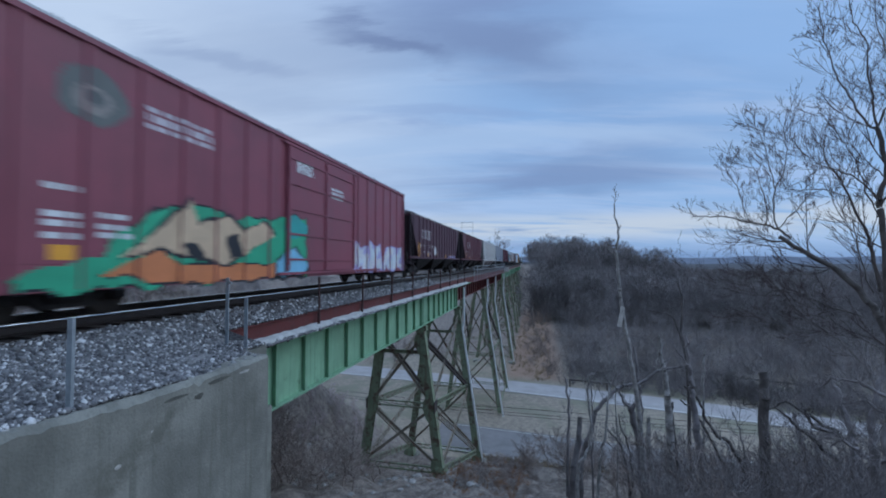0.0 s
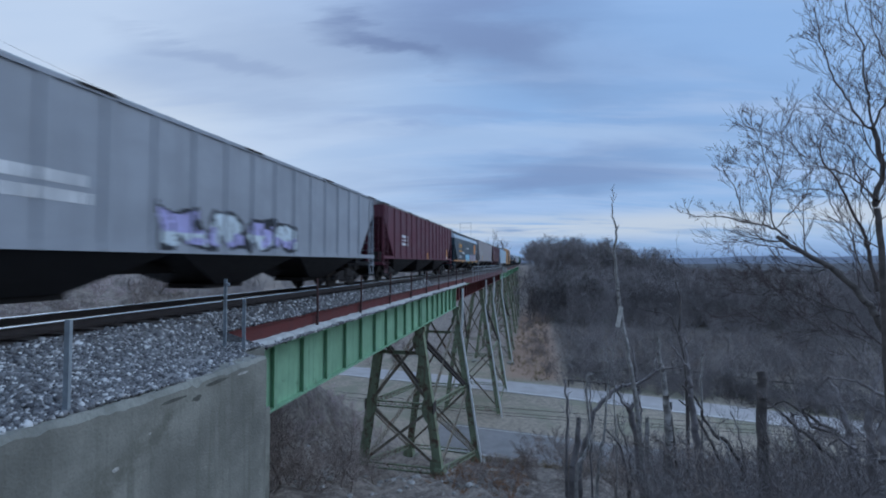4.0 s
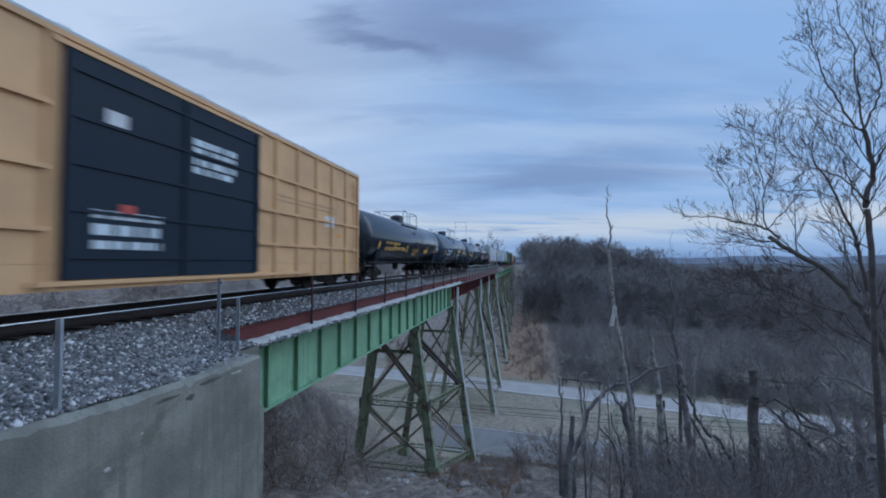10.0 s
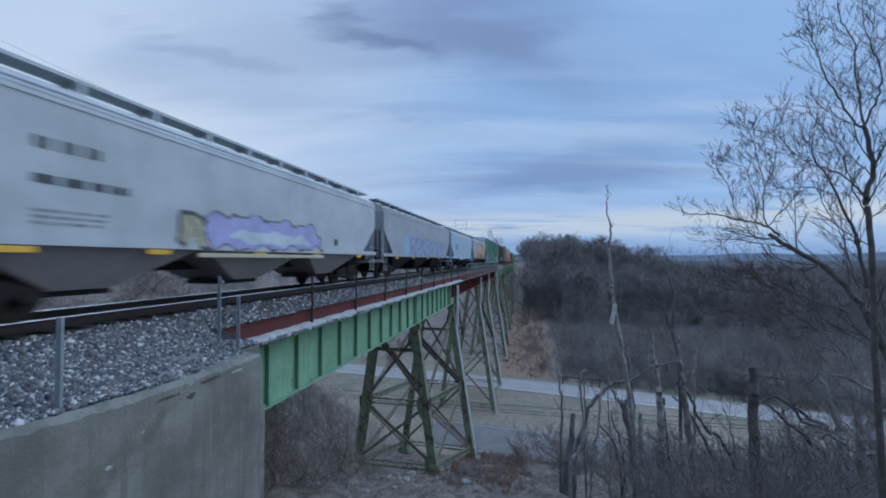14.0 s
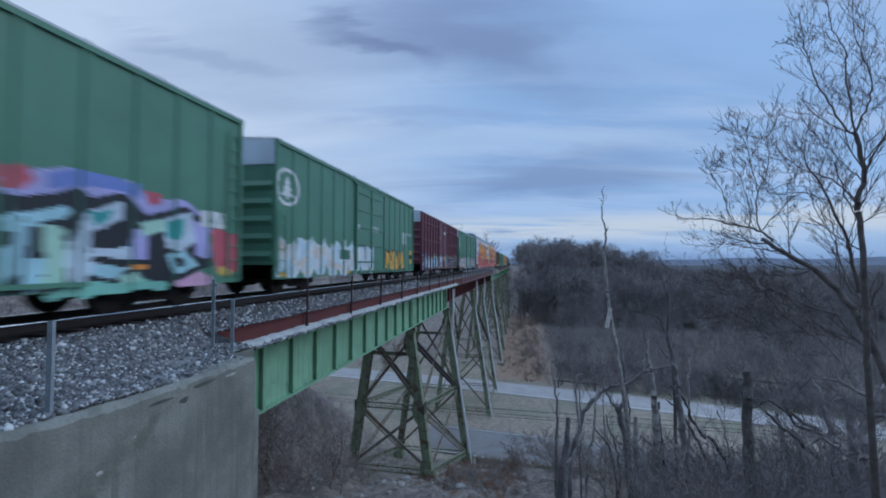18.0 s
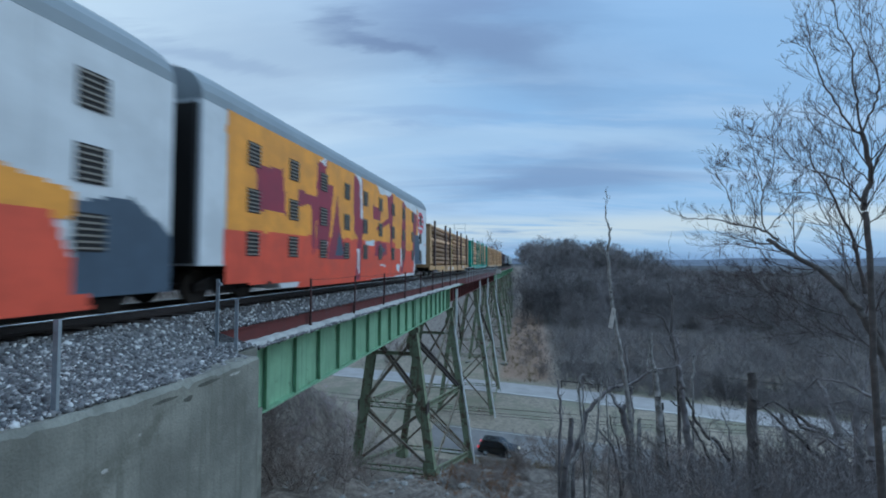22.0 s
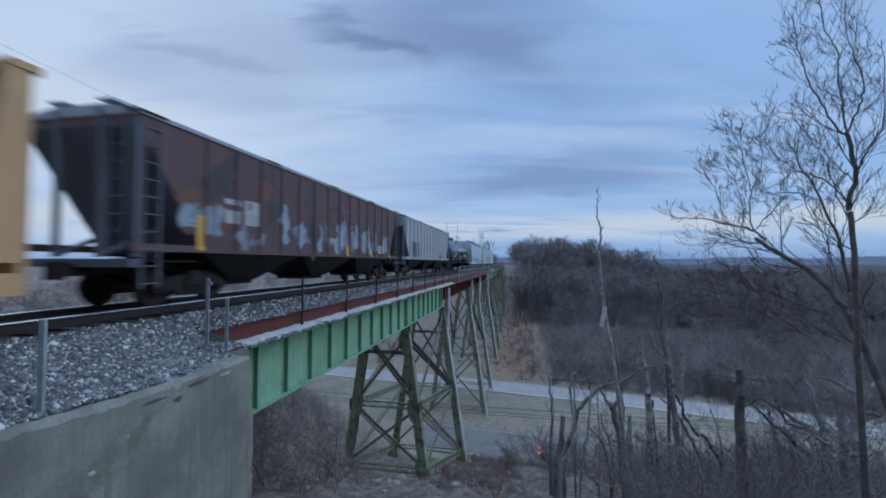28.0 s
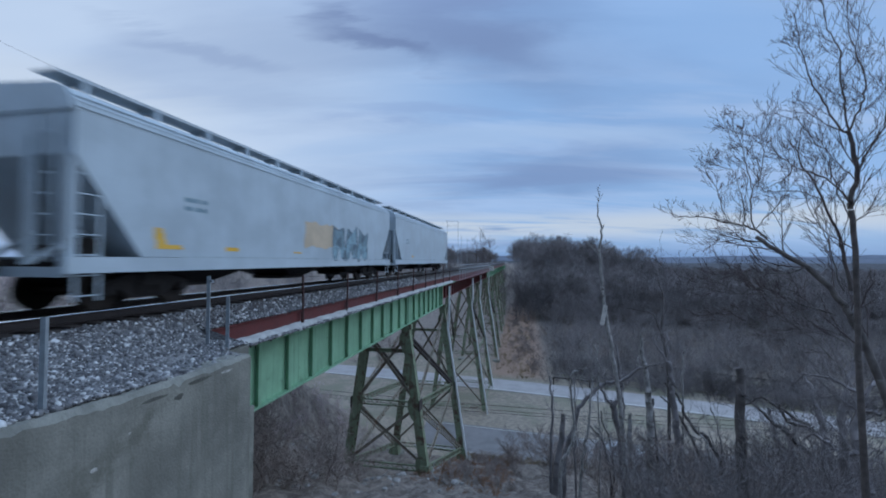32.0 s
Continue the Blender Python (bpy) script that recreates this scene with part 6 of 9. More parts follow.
        part("door_track", MB().box(S, S + 0.10, door[0] - 0.4 - h, min(L, door[1] + w * 0.6) - h, 0.62, 0.70).box(S, S + 0.10, door[0] - 0.2 - h, door[1] + 0.2 - h, top - 0.24, top - 0.16), coat, c, at=pose(0, 0, 0) if sx > 0 else pose(0, 0, 0, 0, 0, 180))
    ladder_part(c, coat, S + 0.07, -h + 0.32, 0.75, 2.6)
    ladder_part(c, coat, S + 0.07, h - 0.32, 0.75, 4.4)
    gear(c, L)
    rib_u = np.array(ribs + [0.05, L - 0.05])

    def surf(u, z):
        near = np.min(np.abs(np.asarray(u)[..., None] - rib_u), -1) < 0.06
        x = S + np.where(near, gear_side, 0.0)
        return np.where((u > door[0]) & (u < door[1]) & (z > 0.72) & (z < top - 0.25), S + 0.08, x)

    return c, Paint(L, surf)


def hopper(s0, s1, coat, label, ribs=0, bays=3, eave=4.05, sill=1.27, roof_coat=None, end_coat=None, bay_coat=None, smooth=False, stripe=None, cut=(3.4, 1.75), walk_coat=None, band=None):
    """A covered hopper: an angled tub over discharge bays, open platforms at the ends."""
    L = s1 - s0
    h, S = L / 2, 1.47 if ribs else 1.54
    c = car_thing(s0, s1, label)
    roof_coat, end_coat, bay_coat, walk_coat = roof_coat or coat, end_coat or coat, bay_coat or black_steel, walk_coat or (black_steel if smooth else galv)
    cz, cu = cut
    band = band or (sill - 0.03, sill + 0.13)
    side = [(0.12, eave), (0.12, cz), (cu, sill), (L - cu, sill), (L - 0.12, cz), (L - 0.12, eave)]
    part("tub", MB().loft([[(x, u - h, z) for u, z in side] for x in (-S, S)]), coat, c)
    if smooth:
        prof = [(-S, eave), (S, eave), (S - 0.03, eave + 0.16), (S - 0.16, eave + 0.36), (S - 0.48, eave + 0.50), (0, eave + 0.56), (-S + 0.48, eave + 0.50), (-S + 0.16, eave + 0.36), (-S + 0.03, eave + 0.16)]
    else:
        prof = [(-S - 0.04, eave), (S + 0.04, eave), (S + 0.04, eave + 0.07), (0.55, eave + 0.24), (-0.55, eave + 0.24), (-S - 0.04, eave + 0.07)]
    ztop = max(z for _, z in prof)
    part("roof", MB().loft([[(x, y, z + 0.003) for x, z in prof] for y in (-h + 0.08, h - 0.08)]), roof_coat, c)
    if smooth:
        for y in range(3):
            part("roof_bead", MB().box(S - 0.01 - 0.035 * y, S + 0.015 - 0.035 * y, -h + 0.12, h - 0.12, eave + 0.05 + 0.10 * y, eave + 0.075 + 0.10 * y), roof_coat, c)
    if not smooth:
        for k in range(5):
            y = -h + 0.4 + (L - 0.8) * k / 4
            part("running_board_joint", MB().box(1.18, S + 0.07, y - 0.35, y + 0.35, eave + 0.05, eave + 0.09), under_steel, c)
    part("hatch_trough", MB().box(-0.36, 0.36, -h + 0.7, h - 0.7, ztop, ztop + 0.12, 0.04), roof_coat, c)
    hb = MB().box(-0.42, 0.42, -0.06, 0.06, ztop + 0.12, ztop + 0.17)
    for k in range(int((L - 2) / 0.8)):
        part("hatch_bar", hb, roof_coat, c, at=pose(0, -h + 1.2 + 0.8 * k, 0))
    zw, wa, wb = (eave + 0.70, 0.62, 1.12) if smooth else (ztop + 0.10, 0.42, 0.78)
    for sx in (-1, 1):
        part("roofwalk", MB().box(min(sx * wa, sx * wb), max(sx * wa, sx * wb), -h + 0.1, h - 0.1, zw, zw + 0.03), walk_coat, c, "steel grating roofwalk")
        # on black walks the edge hangs deeper, standing for the shaded gap below
        part("roofwalk_edge", MB().box(min(sx * wb, sx * (wb + 0.025)), max(sx * wb, sx * (wb + 0.025)), -h + 0.1, h - 0.1, zw - 0.02 if walk_coat in (galv, gray_rail) else zw - 0.28, zw + 0.045), walk_coat, c)
    sup = MB().box(wb - 0.04, wb + 0.035, -0.05, 0.05, zw - 0.30, zw + 0.05).box(wa, wb, -0.03, 0.03, zw - 0.10, zw)
    for k in range(int(L / 1.55)):
        part("roofwalk_bracket", sup, roof_coat, c, at=pose(0, -h + 0.6 + 1.55 * k, 0))
    if ribs:
        rb = MB().loft([[(x, y, z) for x, y in ((0, -0.07), (0.055, -0.05), (0.055, 0.05), (0, 0.07))] for z in (sill, eave)])
        us = [cu + 0.05 + (L - 2 * cu - 0.1) * k / (ribs - 1) for k in range(ribs)]
        for u in us:
            part("side_rib", rb, coat, c, at=pose(S, u - h, 0))
            part("side_rib", rb, coat, c, at=pose(-S, h - u, 0, 0, 0, 180))
    for sx in (-1, 1):
        part("side_sill", MB().box(min(sx * (S - 0.10), sx * (S + 0.03)), max(sx * (S - 0.10), sx * (S + 0.03)), -h, h, *band), stripe or coat, c)
    # discharge bays
    zone = L - 2 * cu
    for k in range(bays):
        a = -h + cu + zone * k / bays
        b = a + zone / bays
        m = (a + b) / 2
        part("bay", MB().loft([[(-1.40, a + 0.1, sill - 0.01), (1.40, a + 0.1, sill - 0.01), (1.40, b - 0.1, sill - 0.01), (-1.40, b - 0.1, sill - 0.01)], [(-0.80, m - 0.55, 0.48), (0.80, m - 0.55, 0.48), (0.80, m + 0.55, 0.48), (-0.80, m + 0.55, 0.48)]][::-1]), bay_coat, c)
        part("gate", MB().box(-0.62, 0.62, m - 0.75, m + 0.75, 0.36, 0.48, 0.04), under_steel, c)
    for sy in (-1, 1):
        ye = sy * (h - 0.13)
        for x in (-1.42, 1.42):
            part("end_post", MB().box(x - 0.05, x + 0.05, ye - 0.05, ye + 0.05, sill - 0.15, cz + 0.1), end_coat, c)
        for x in (-0.55, 0.55):
            part("end_post", MB().box(x - 0.05, x + 0.05, ye - 0.05, ye + 0.05, sill - 0.15, cz + 0.35), end_coat, c)
            part("end_brace", MB().beam((x, sy * (h - 0.2), sill - 0.1), (x, sy * (h - cu), sill + 0.75), 0.07, 0.09), end_coat, c)
        # a thin dark sheet over the end slope; in murk it is the bay's shade
        if end_coat is not coat:
            a, b = sy * (h - 0.12), sy * (h - cu)
            part("slope_sheet", MB().loft([[(x, a + sy * 0.01, cz), (x, b + sy * 0.01, sill), (x, b + sy * 0.03, sill - 0.004), (x, a + sy * 0.03, cz - 0.004)] for x in (-S + 0.02, S - 0.02)]), end_coat, c, "dark sheet over the sloping end")
        part("end_sill", MB().box(-1.46, 1.46, min(sy * h, sy * (h - 0.22)), max(sy * h, sy * (h - 0.22)), sill - 0.36, sill - 0.19), end_coat, c)
        part("end_platform", MB().box(-1.3, 1.3, min(sy * (h - 0.23), sy * (h - cu)), max(sy * (h - 0.23), sy * (h - cu)), sill - 0.26, sill - 0.22), under_steel, c, "grated end platform")
        part("brake_gear", MB().tube((-0.3, sy * (h - 0.9), sill + 0.05), (0.5, sy * (h - 0.9), sill + 0.05), 0.19, n=10).box(0.65, 1.0, sy * (h - 0.9) - 0.2, sy * (h - 0.9) + 0.2, sill - 0.2, sill + 0.35), under_steel, c)
        ladder_part(c, end_coat, 1.50, sy * (h - 0.42), sill - 0.7, eave - 0.2)
        ladder_part(c, end_coat, 1.0, sy * (h - 0.06), sill, eave - 0.2, dy=False)
    gear(c, L)
    rib_u = np.array(us) if ribs else np.array([-9.0])

    def surf(u, z):
        near = np.min(np.abs(np.asarray(u)[..., None] - rib_u), -1) < 0.055
        return S + np.where(near & (z > band[1]), 0.055, 0.0) + np.where(z <= band[1], 0.03, 0.0)

    return c, Paint(L, surf)


def tank(s0, s1, coat, label, r=1.47, zc=2.32, dome_u=0.52, rail_coat=None, bare=0.72):
    """A tank car with dished heads, saddles, a side walk rail and a railed manway."""
    L = s1 - s0
    h = L / 2
    c = car_thing(s0, s1, label)
    rail_coat = rail_coat or black_steel
    rings, n, e = [], 36, 0.62
    a0 = h - bare
    st = [(-a0 + 0.03 - e * 0.0, 0.05)]
    for k in range(1, 9):
        f = k / 8
        st.append((-a0 + e * (1 - math.cos(f * 1.5708)), math.sin(f * 1.5708)))
    st += [(-y, f) for y, f in st[::-1]]
    for y, f in st:
        rings.append([(r * f * math.sin(6.28319 * k / n), y, zc + r * f * math.cos(6.28319 * k / n)) for k in range(n)])
    part("tank", MB().loft(rings), coat, c, smooth=True)
    for y in (-h * 0.33, 0.25 * h):
        part("weld_band", MB().loft([[(q * math.sin(6.28319 * k / n), yy, zc + q * math.cos(6.28319 * k / n)) for k in range(n)] for yy, q in ((y - 0.03, r + 0.001), (y - 0.02, r + 0.01), (y + 0.02, r + 0.01), (y + 0.03, r + 0.001))], cap=False), coat, c, smooth=True)
    yd = -h + L * dome_u
    zt = zc + r
    part("dome", MB().tube((0, yd, zt - 0.08), (0, yd, zt + 0.36), 0.46, 0.46, 16).tube((0, yd, zt + 0.36), (0, yd, zt + 0.46), 0.44, 0.24, 16), coat, c, "bolted manway dome")
    part("valve", MB().tube((0.1, yd - 0.9, zt - 0.05), (0.1, yd - 0.9, zt + 0.2), 0.09, 0.07, 8), black_steel, c)
    for sx in (-1, 1):
        part("platform", MB().box(min(sx * 0.60, sx * 1.02), max(sx * 0.60, sx * 1.02), yd - 1.65, yd + 1.65, zt - 0.32, zt - 0.27), rail_coat, c, "grated top platform")
        part("platform_edge", MB().box(min(sx * 1.02, sx * 1.045), max(sx * 1.02, sx * 1.045), yd - 1.65, yd + 1.65, zt - 0.36, zt - 0.20), galv, c)
    upright = MB().tube((0, 0, zt - 0.3), (0, 0, zt + 0.55), 0.026, n=6)
    for sx in (-0.98, 0.98):
        for a, b in ((-1.6, -0.75), (-0.15, 1.62)):
            for y in (yd + a, yd + b):
                part("rail_post", upright, gray_rail, c, at=pose(sx, y, 0))
            part("platform_rail", MB().path([(sx, yd + a, zt + 0.50), (sx, yd + a + 0.08, zt + 0.57), (sx, yd + b - 0.08, zt + 0.57), (sx, yd + b, zt + 0.50)], 0.026), rail_coat, c)
    for y in (yd - 1.6, yd + 1.62):
        part("platform_rail", MB().tube((-0.98, y, zt + 0.55), (0.98, y, zt + 0.55), 0.022, n=6), gray_rail, c)
    part("side_ladder", ladder(ladder(MB(), 1.50, yd, 0.85, 2.3), 1.35, yd, 2.65, 3.3), rail_coat, c)
    for sx in (-1, 1):
        w = MB().tube((sx * 1.50, -h + 0.4, 1.02), (sx * 1.50, h - 0.4, 1.02), 0.018, n=5)
        for k in range(5):
            y = -h + 0.6 + (L - 1.2) * k / 4
            w.beam((sx * 1.50, y, 1.02), (sx * 0.9, y, 1.15), 0.03, 0.05)
        part("safety_rail", w, rail_coat, c, "thin side safety rail")
        part("running_board", MB().box(min(sx * 1.0, sx * 1.42), max(sx * 1.0, sx * 1.42), -h + 0.3, -h + 3.2, 0.93, 0.97).box(min(sx * 1.0, sx * 1.42), max(sx * 1.0, sx * 1.42), h - 3.2, h - 0.3, 0.93, 0.97), under_steel, c)
    for sy in (-1, 1):
        part("saddle", MB().loft([[(x, sy * (h - 2.1) + y, z) for x, z in ((-1.15, 0.85), (1.15, 0.85), (1.36, 1.72), (-1.36, 1.72))] for y in (-0.28, 0.28)]), coat, c)
        part("end_frame", MB().box(-1.4, 1.4, min(sy * h, sy * (h - 0.2)), max(sy * h, sy * (h - 0.2)), 0.80, 1.02).box(-0.35, 0.35, min(sy * h, sy * (h - 2.6)), max(sy * h, sy * (h - 2.6)), 0.78, 1.08), under_steel, c)
        g = MB()
        for x in (-1.35, 1.35):
            g.tube((x, sy * (h - 0.1), 1.0), (x, sy * (h - 0.1), 2.0), 0.02, n=6)
        g.tube((-1.35, sy * (h - 0.1), 2.0), (1.35, sy * (h - 0.1), 2.0), 0.02, n=6)
        part("end_rail", g, rail_coat, c)
    part("belly_valve", MB().tube((0, 0.3, zc - r - 0.35), (0, 0.3, zc - r + 0.05), 0.16, 0.22, 10), black_steel, c)
    truck(c, -h + 2.1)
    truck(c, h - 2.1)
    part("coupler", COUPLER, under_steel, c, at=pose(0, h, 0))
    part("coupler", COUPLER, under_steel, c, at=pose(0, -h, 0, 0, 0, 180))

    def surf(u, z):
        return np.sqrt(np.maximum(r * r - (z - zc) ** 2, 0.04))

    return c, Paint(L, surf)


def autorack(s0, s1, coat, roof_coat, label, vents, front=None):
    """One unit of an enclosed car carrier with a curved roof and louvred side openings."""
    L = s1 - s0
    h, S = L / 2, 1.54
    c = car_thing(s0, s1, label)
    top = 4.92
    side = [(0.0, top), (0.0, 0.95), (2.9, 0.95), (3.3, 0.24), (L - 3.3, 0.24), (L - 2.9, 0.95), (L, 0.95), (L, top)]
    part("body", MB().loft([[(x, u - h, z) for u, z in side] for x in (-S, S)]), coat, c)
    prof = [(-S, top), (S, top)] + [(S - 1.05 * (1 - math.cos(a)) - 0.0, top + 0.003 + 0.98 * math.sin(a)) for a in [k * 1.5708 / 6 for k in range(0, 7)]]
    prof += [(-x, z) for x, z in prof[2:][::-1]]
    rings = []
    for y, q in ((-h, 0.90), (-h + 0.35, 0.97), (-h + 0.9, 1.0), (h - 0.9, 1.0), (h - 0.35, 0.97), (h, 0.90)):
        rings.append([(x, y, top + 0.003 + (z - top) * q) for x, z in prof])
    part("roof", MB().loft(rings), roof_coat, c, "smooth grey curved roof", smooth=False)
    for k in range(1, int(L / 2.4)):
        part("panel_joint", MB().box(S, S + 0.012, -h + 2.4 * k - 0.02, -h + 2.4 * k + 0.02, 1.0, top), coat, c)
    back = MB().box(0, 0.03, -0.27, 0.27, -0.34, 0.34)
    slat = MB().box(0.03, 0.05, -0.26, 0.26, -0.018, 0.018)
    for k in range(vents):
        u = 1.9 + (L - 3.6) * k / (vents - 1)
        for z in (4.05, 2.75, 1.55):
            v = part("vent", back, black_steel, c, "dark louvred opening", at=pose(S, u - h, z))
            for j in range(6):
                part("slat", slat, tint((0.22, 0.20, 0.17)), v, at=pose(0, 0, -0.28 + 0.112 * j))
    for sy in (-1, 1):
        part("end_door", MB().box(-1.42, 1.42, min(sy * h, sy * (h + 0.10)), max(sy * h, sy * (h + 0.10)), 1.0, top - 0.1), front if front and sy < 0 else black_steel, c, "end doors")
        if front and sy < 0:
            for x in (-1.3, -0.78, -0.26, 0.26, 0.78, 1.3):
                part("end_rib", MB().box(x - 0.06, x + 0.06, -h - 0.20, -h - 0.104, 1.0, top - 0.15, 0.02), front, c)
            for z in (1.5, 2.3, 3.1, 3.9, 4.6):
                part("end_belt", MB().box(-1.4, 1.4, -h - 0.15, -h - 0.104, z - 0.05, z + 0.05), front, c)
            for x in (-1.44, 1.44):
                part("corner_post", MB().box(x - 0.09, x + 0.09, -h - 0.30, -h - 0.004, 0.98, top - 0.05, 0.02), front, c)
                for z in (1.4, 2.0, 2.6, 3.2, 3.8, 4.4):
                    part("hinge", MB().box(x - 0.13, x + 0.13, -h - 0.36, -h - 0.2, z - 0.08, z + 0.08, 0.03), front, c)
    gear(c, L, 1.6)
    return c, Paint(L, lambda u, z: S + 0.012 + 0 * u, 0.07, 0.2, 4.95)


def pole_car(s0, s1, coat, label, stakes, stake_coat, seed, top=4.22):
    """A bulkhead flat car loaded with debarked poles held by stakes and straps."""
    L = s1 - s0
    h = L / 2
    r = random.Random(seed)
    c = car_thing(s0, s1, label)
    part("deck", MB().box(-1.50, 1.50, -h, h, 0.70, 0.84), coat, c)
    for sx in (-1, 1):
        part("side_sill", MB().loft([[(sx * x, u - h, z) for u, z in ((0, 0.83), (L, 0.83), (L, 0.50), (L - 3.0, 0.48), (L - 3.8, 0.30), (3.8, 0.30), (3.0, 0.48), (0, 0.50))] for x in (1.42, 1.53)]), coat, c)
    for sy in (-1, 1):
        b = MB().box(-1.52, 1.52, min(sy * h, sy * (h - 0.12)), max(sy * h, sy * (h - 0.12)), 0.84, 4.0)
        bk = part("bulkhead", b, coat, c, "braced steel end bulkhead")
        for x in (-1.44, -0.5, 0.5, 1.44):
            part("bulkhead_post", MB().loft([[(x + q, sy * y, z) for y, z in ((h - 0.12, 1.0), (h - 0.75, 1.0), (h - 0.30, 4.05), (h - 0.12, 4.05))] for q in (-0.09, 0.09)]) if abs(x) > 1 else MB().box(x - 0.07, x + 0.07, min(sy * h, sy * (h + 0.14)), max(sy * h, sy * (h + 0.14)), 0.9, 4.0), coat, bk)
        part("bulkhead_cap", MB().box(-1.55, 1.55, min(sy * (h + 0.12), sy * (h - 0.32)), max(sy * (h + 0.12), sy * (h - 0.32)), 4.0, 4.12), coat, bk)
    sk = MB().loft([[(x, y, z) for x, y in ((-0.07, -0.11), (0.07, -0.11), (0.07, 0.11), (-0.07, 0.11))] for z in (0.45, 4.40)])
    cap = MB().box(-0.075, 0.075, -0.115, 0.115, 4.401, 4.50, 0.02)
    for u in stakes:
        for sx in (-1, 1):
            k = part("stake", sk, stake_coat, c, at=pose(sx * 1.50, u - h, 0))
            part("stake_cap", cap, black_steel, k)
    half = (L - 1.9) / 2
    sizes = (half, half - 0.5, half - 1.1, half - 2.4)
    logs = [MB().tube((0, -q / 2, 0), (0, q / 2, 0), 0.192, 0.150, 10) for q in sizes]
    za, step = 1.05, 0.372
    layers = int(round((top - 0.85) / step))
    for k in range(layers):
        cols = [1.27, 0.94, -1.27] if k < layers - 1 else [1.22, 0.86, 0.5, 0.14, -0.22, -0.6, -1.0, -1.26]
        for x in cols:
            for m in (0, 1):
                q = 3 if k == layers - 3 and m == 0 else r.choice((0, 0, 1, 1, 2))
                ln = sizes[q]
                mid = -h + 0.9 + ln / 2 + r.uniform(0, 0.5) if m == 0 else h - 0.9 - ln / 2 - r.uniform(0, 0.5)
                part("pole", logs[q], pole_wood, c, at=pose(x + r.uniform(-0.05, 0.05), mid, za + step * k + r.uniform(-0.03, 0.03), r.uniform(-0.35, 0.35), 0, r.uniform(-0.3, 0.3) + (180 if r.random() < 0.5 else 0)), smooth=True)
    # a black filler box gives the gaps between the poles their shade
    part("shade_core", MB().box(-1.1, 0.76, -h + 1.3, h - 1.3, 0.845, top - 0.36), black_steel, c, "black box standing for shade between the poles")
    for u in (L * 0.45, L * 0.80):
        part("strap", MB().box(1.49, 1.50, u - h - 0.06, u - h + 0.06, 0.84, top + 0.05).box(-1.5, 1.5, u - h - 0.06, u - h + 0.06, top + 0.04, top + 0.05), tint((0.58, 0.46, 0.08)), c, "yellow load strap")
    gear(c, L)
    return c, Paint(L, lambda u, z: 1.531 + 0 * u, 0.05, 0.28, 0.84)


pole_wood = material("debarked_pole_wood", (0.43, 0.275, 0.17), 0.8, vary=0.25, scale=2.5, bump=0.2, spot=(0.17, 0.105, 0.07), spot_amount=0.42, spot_scale=1.3, per_piece=0.5)


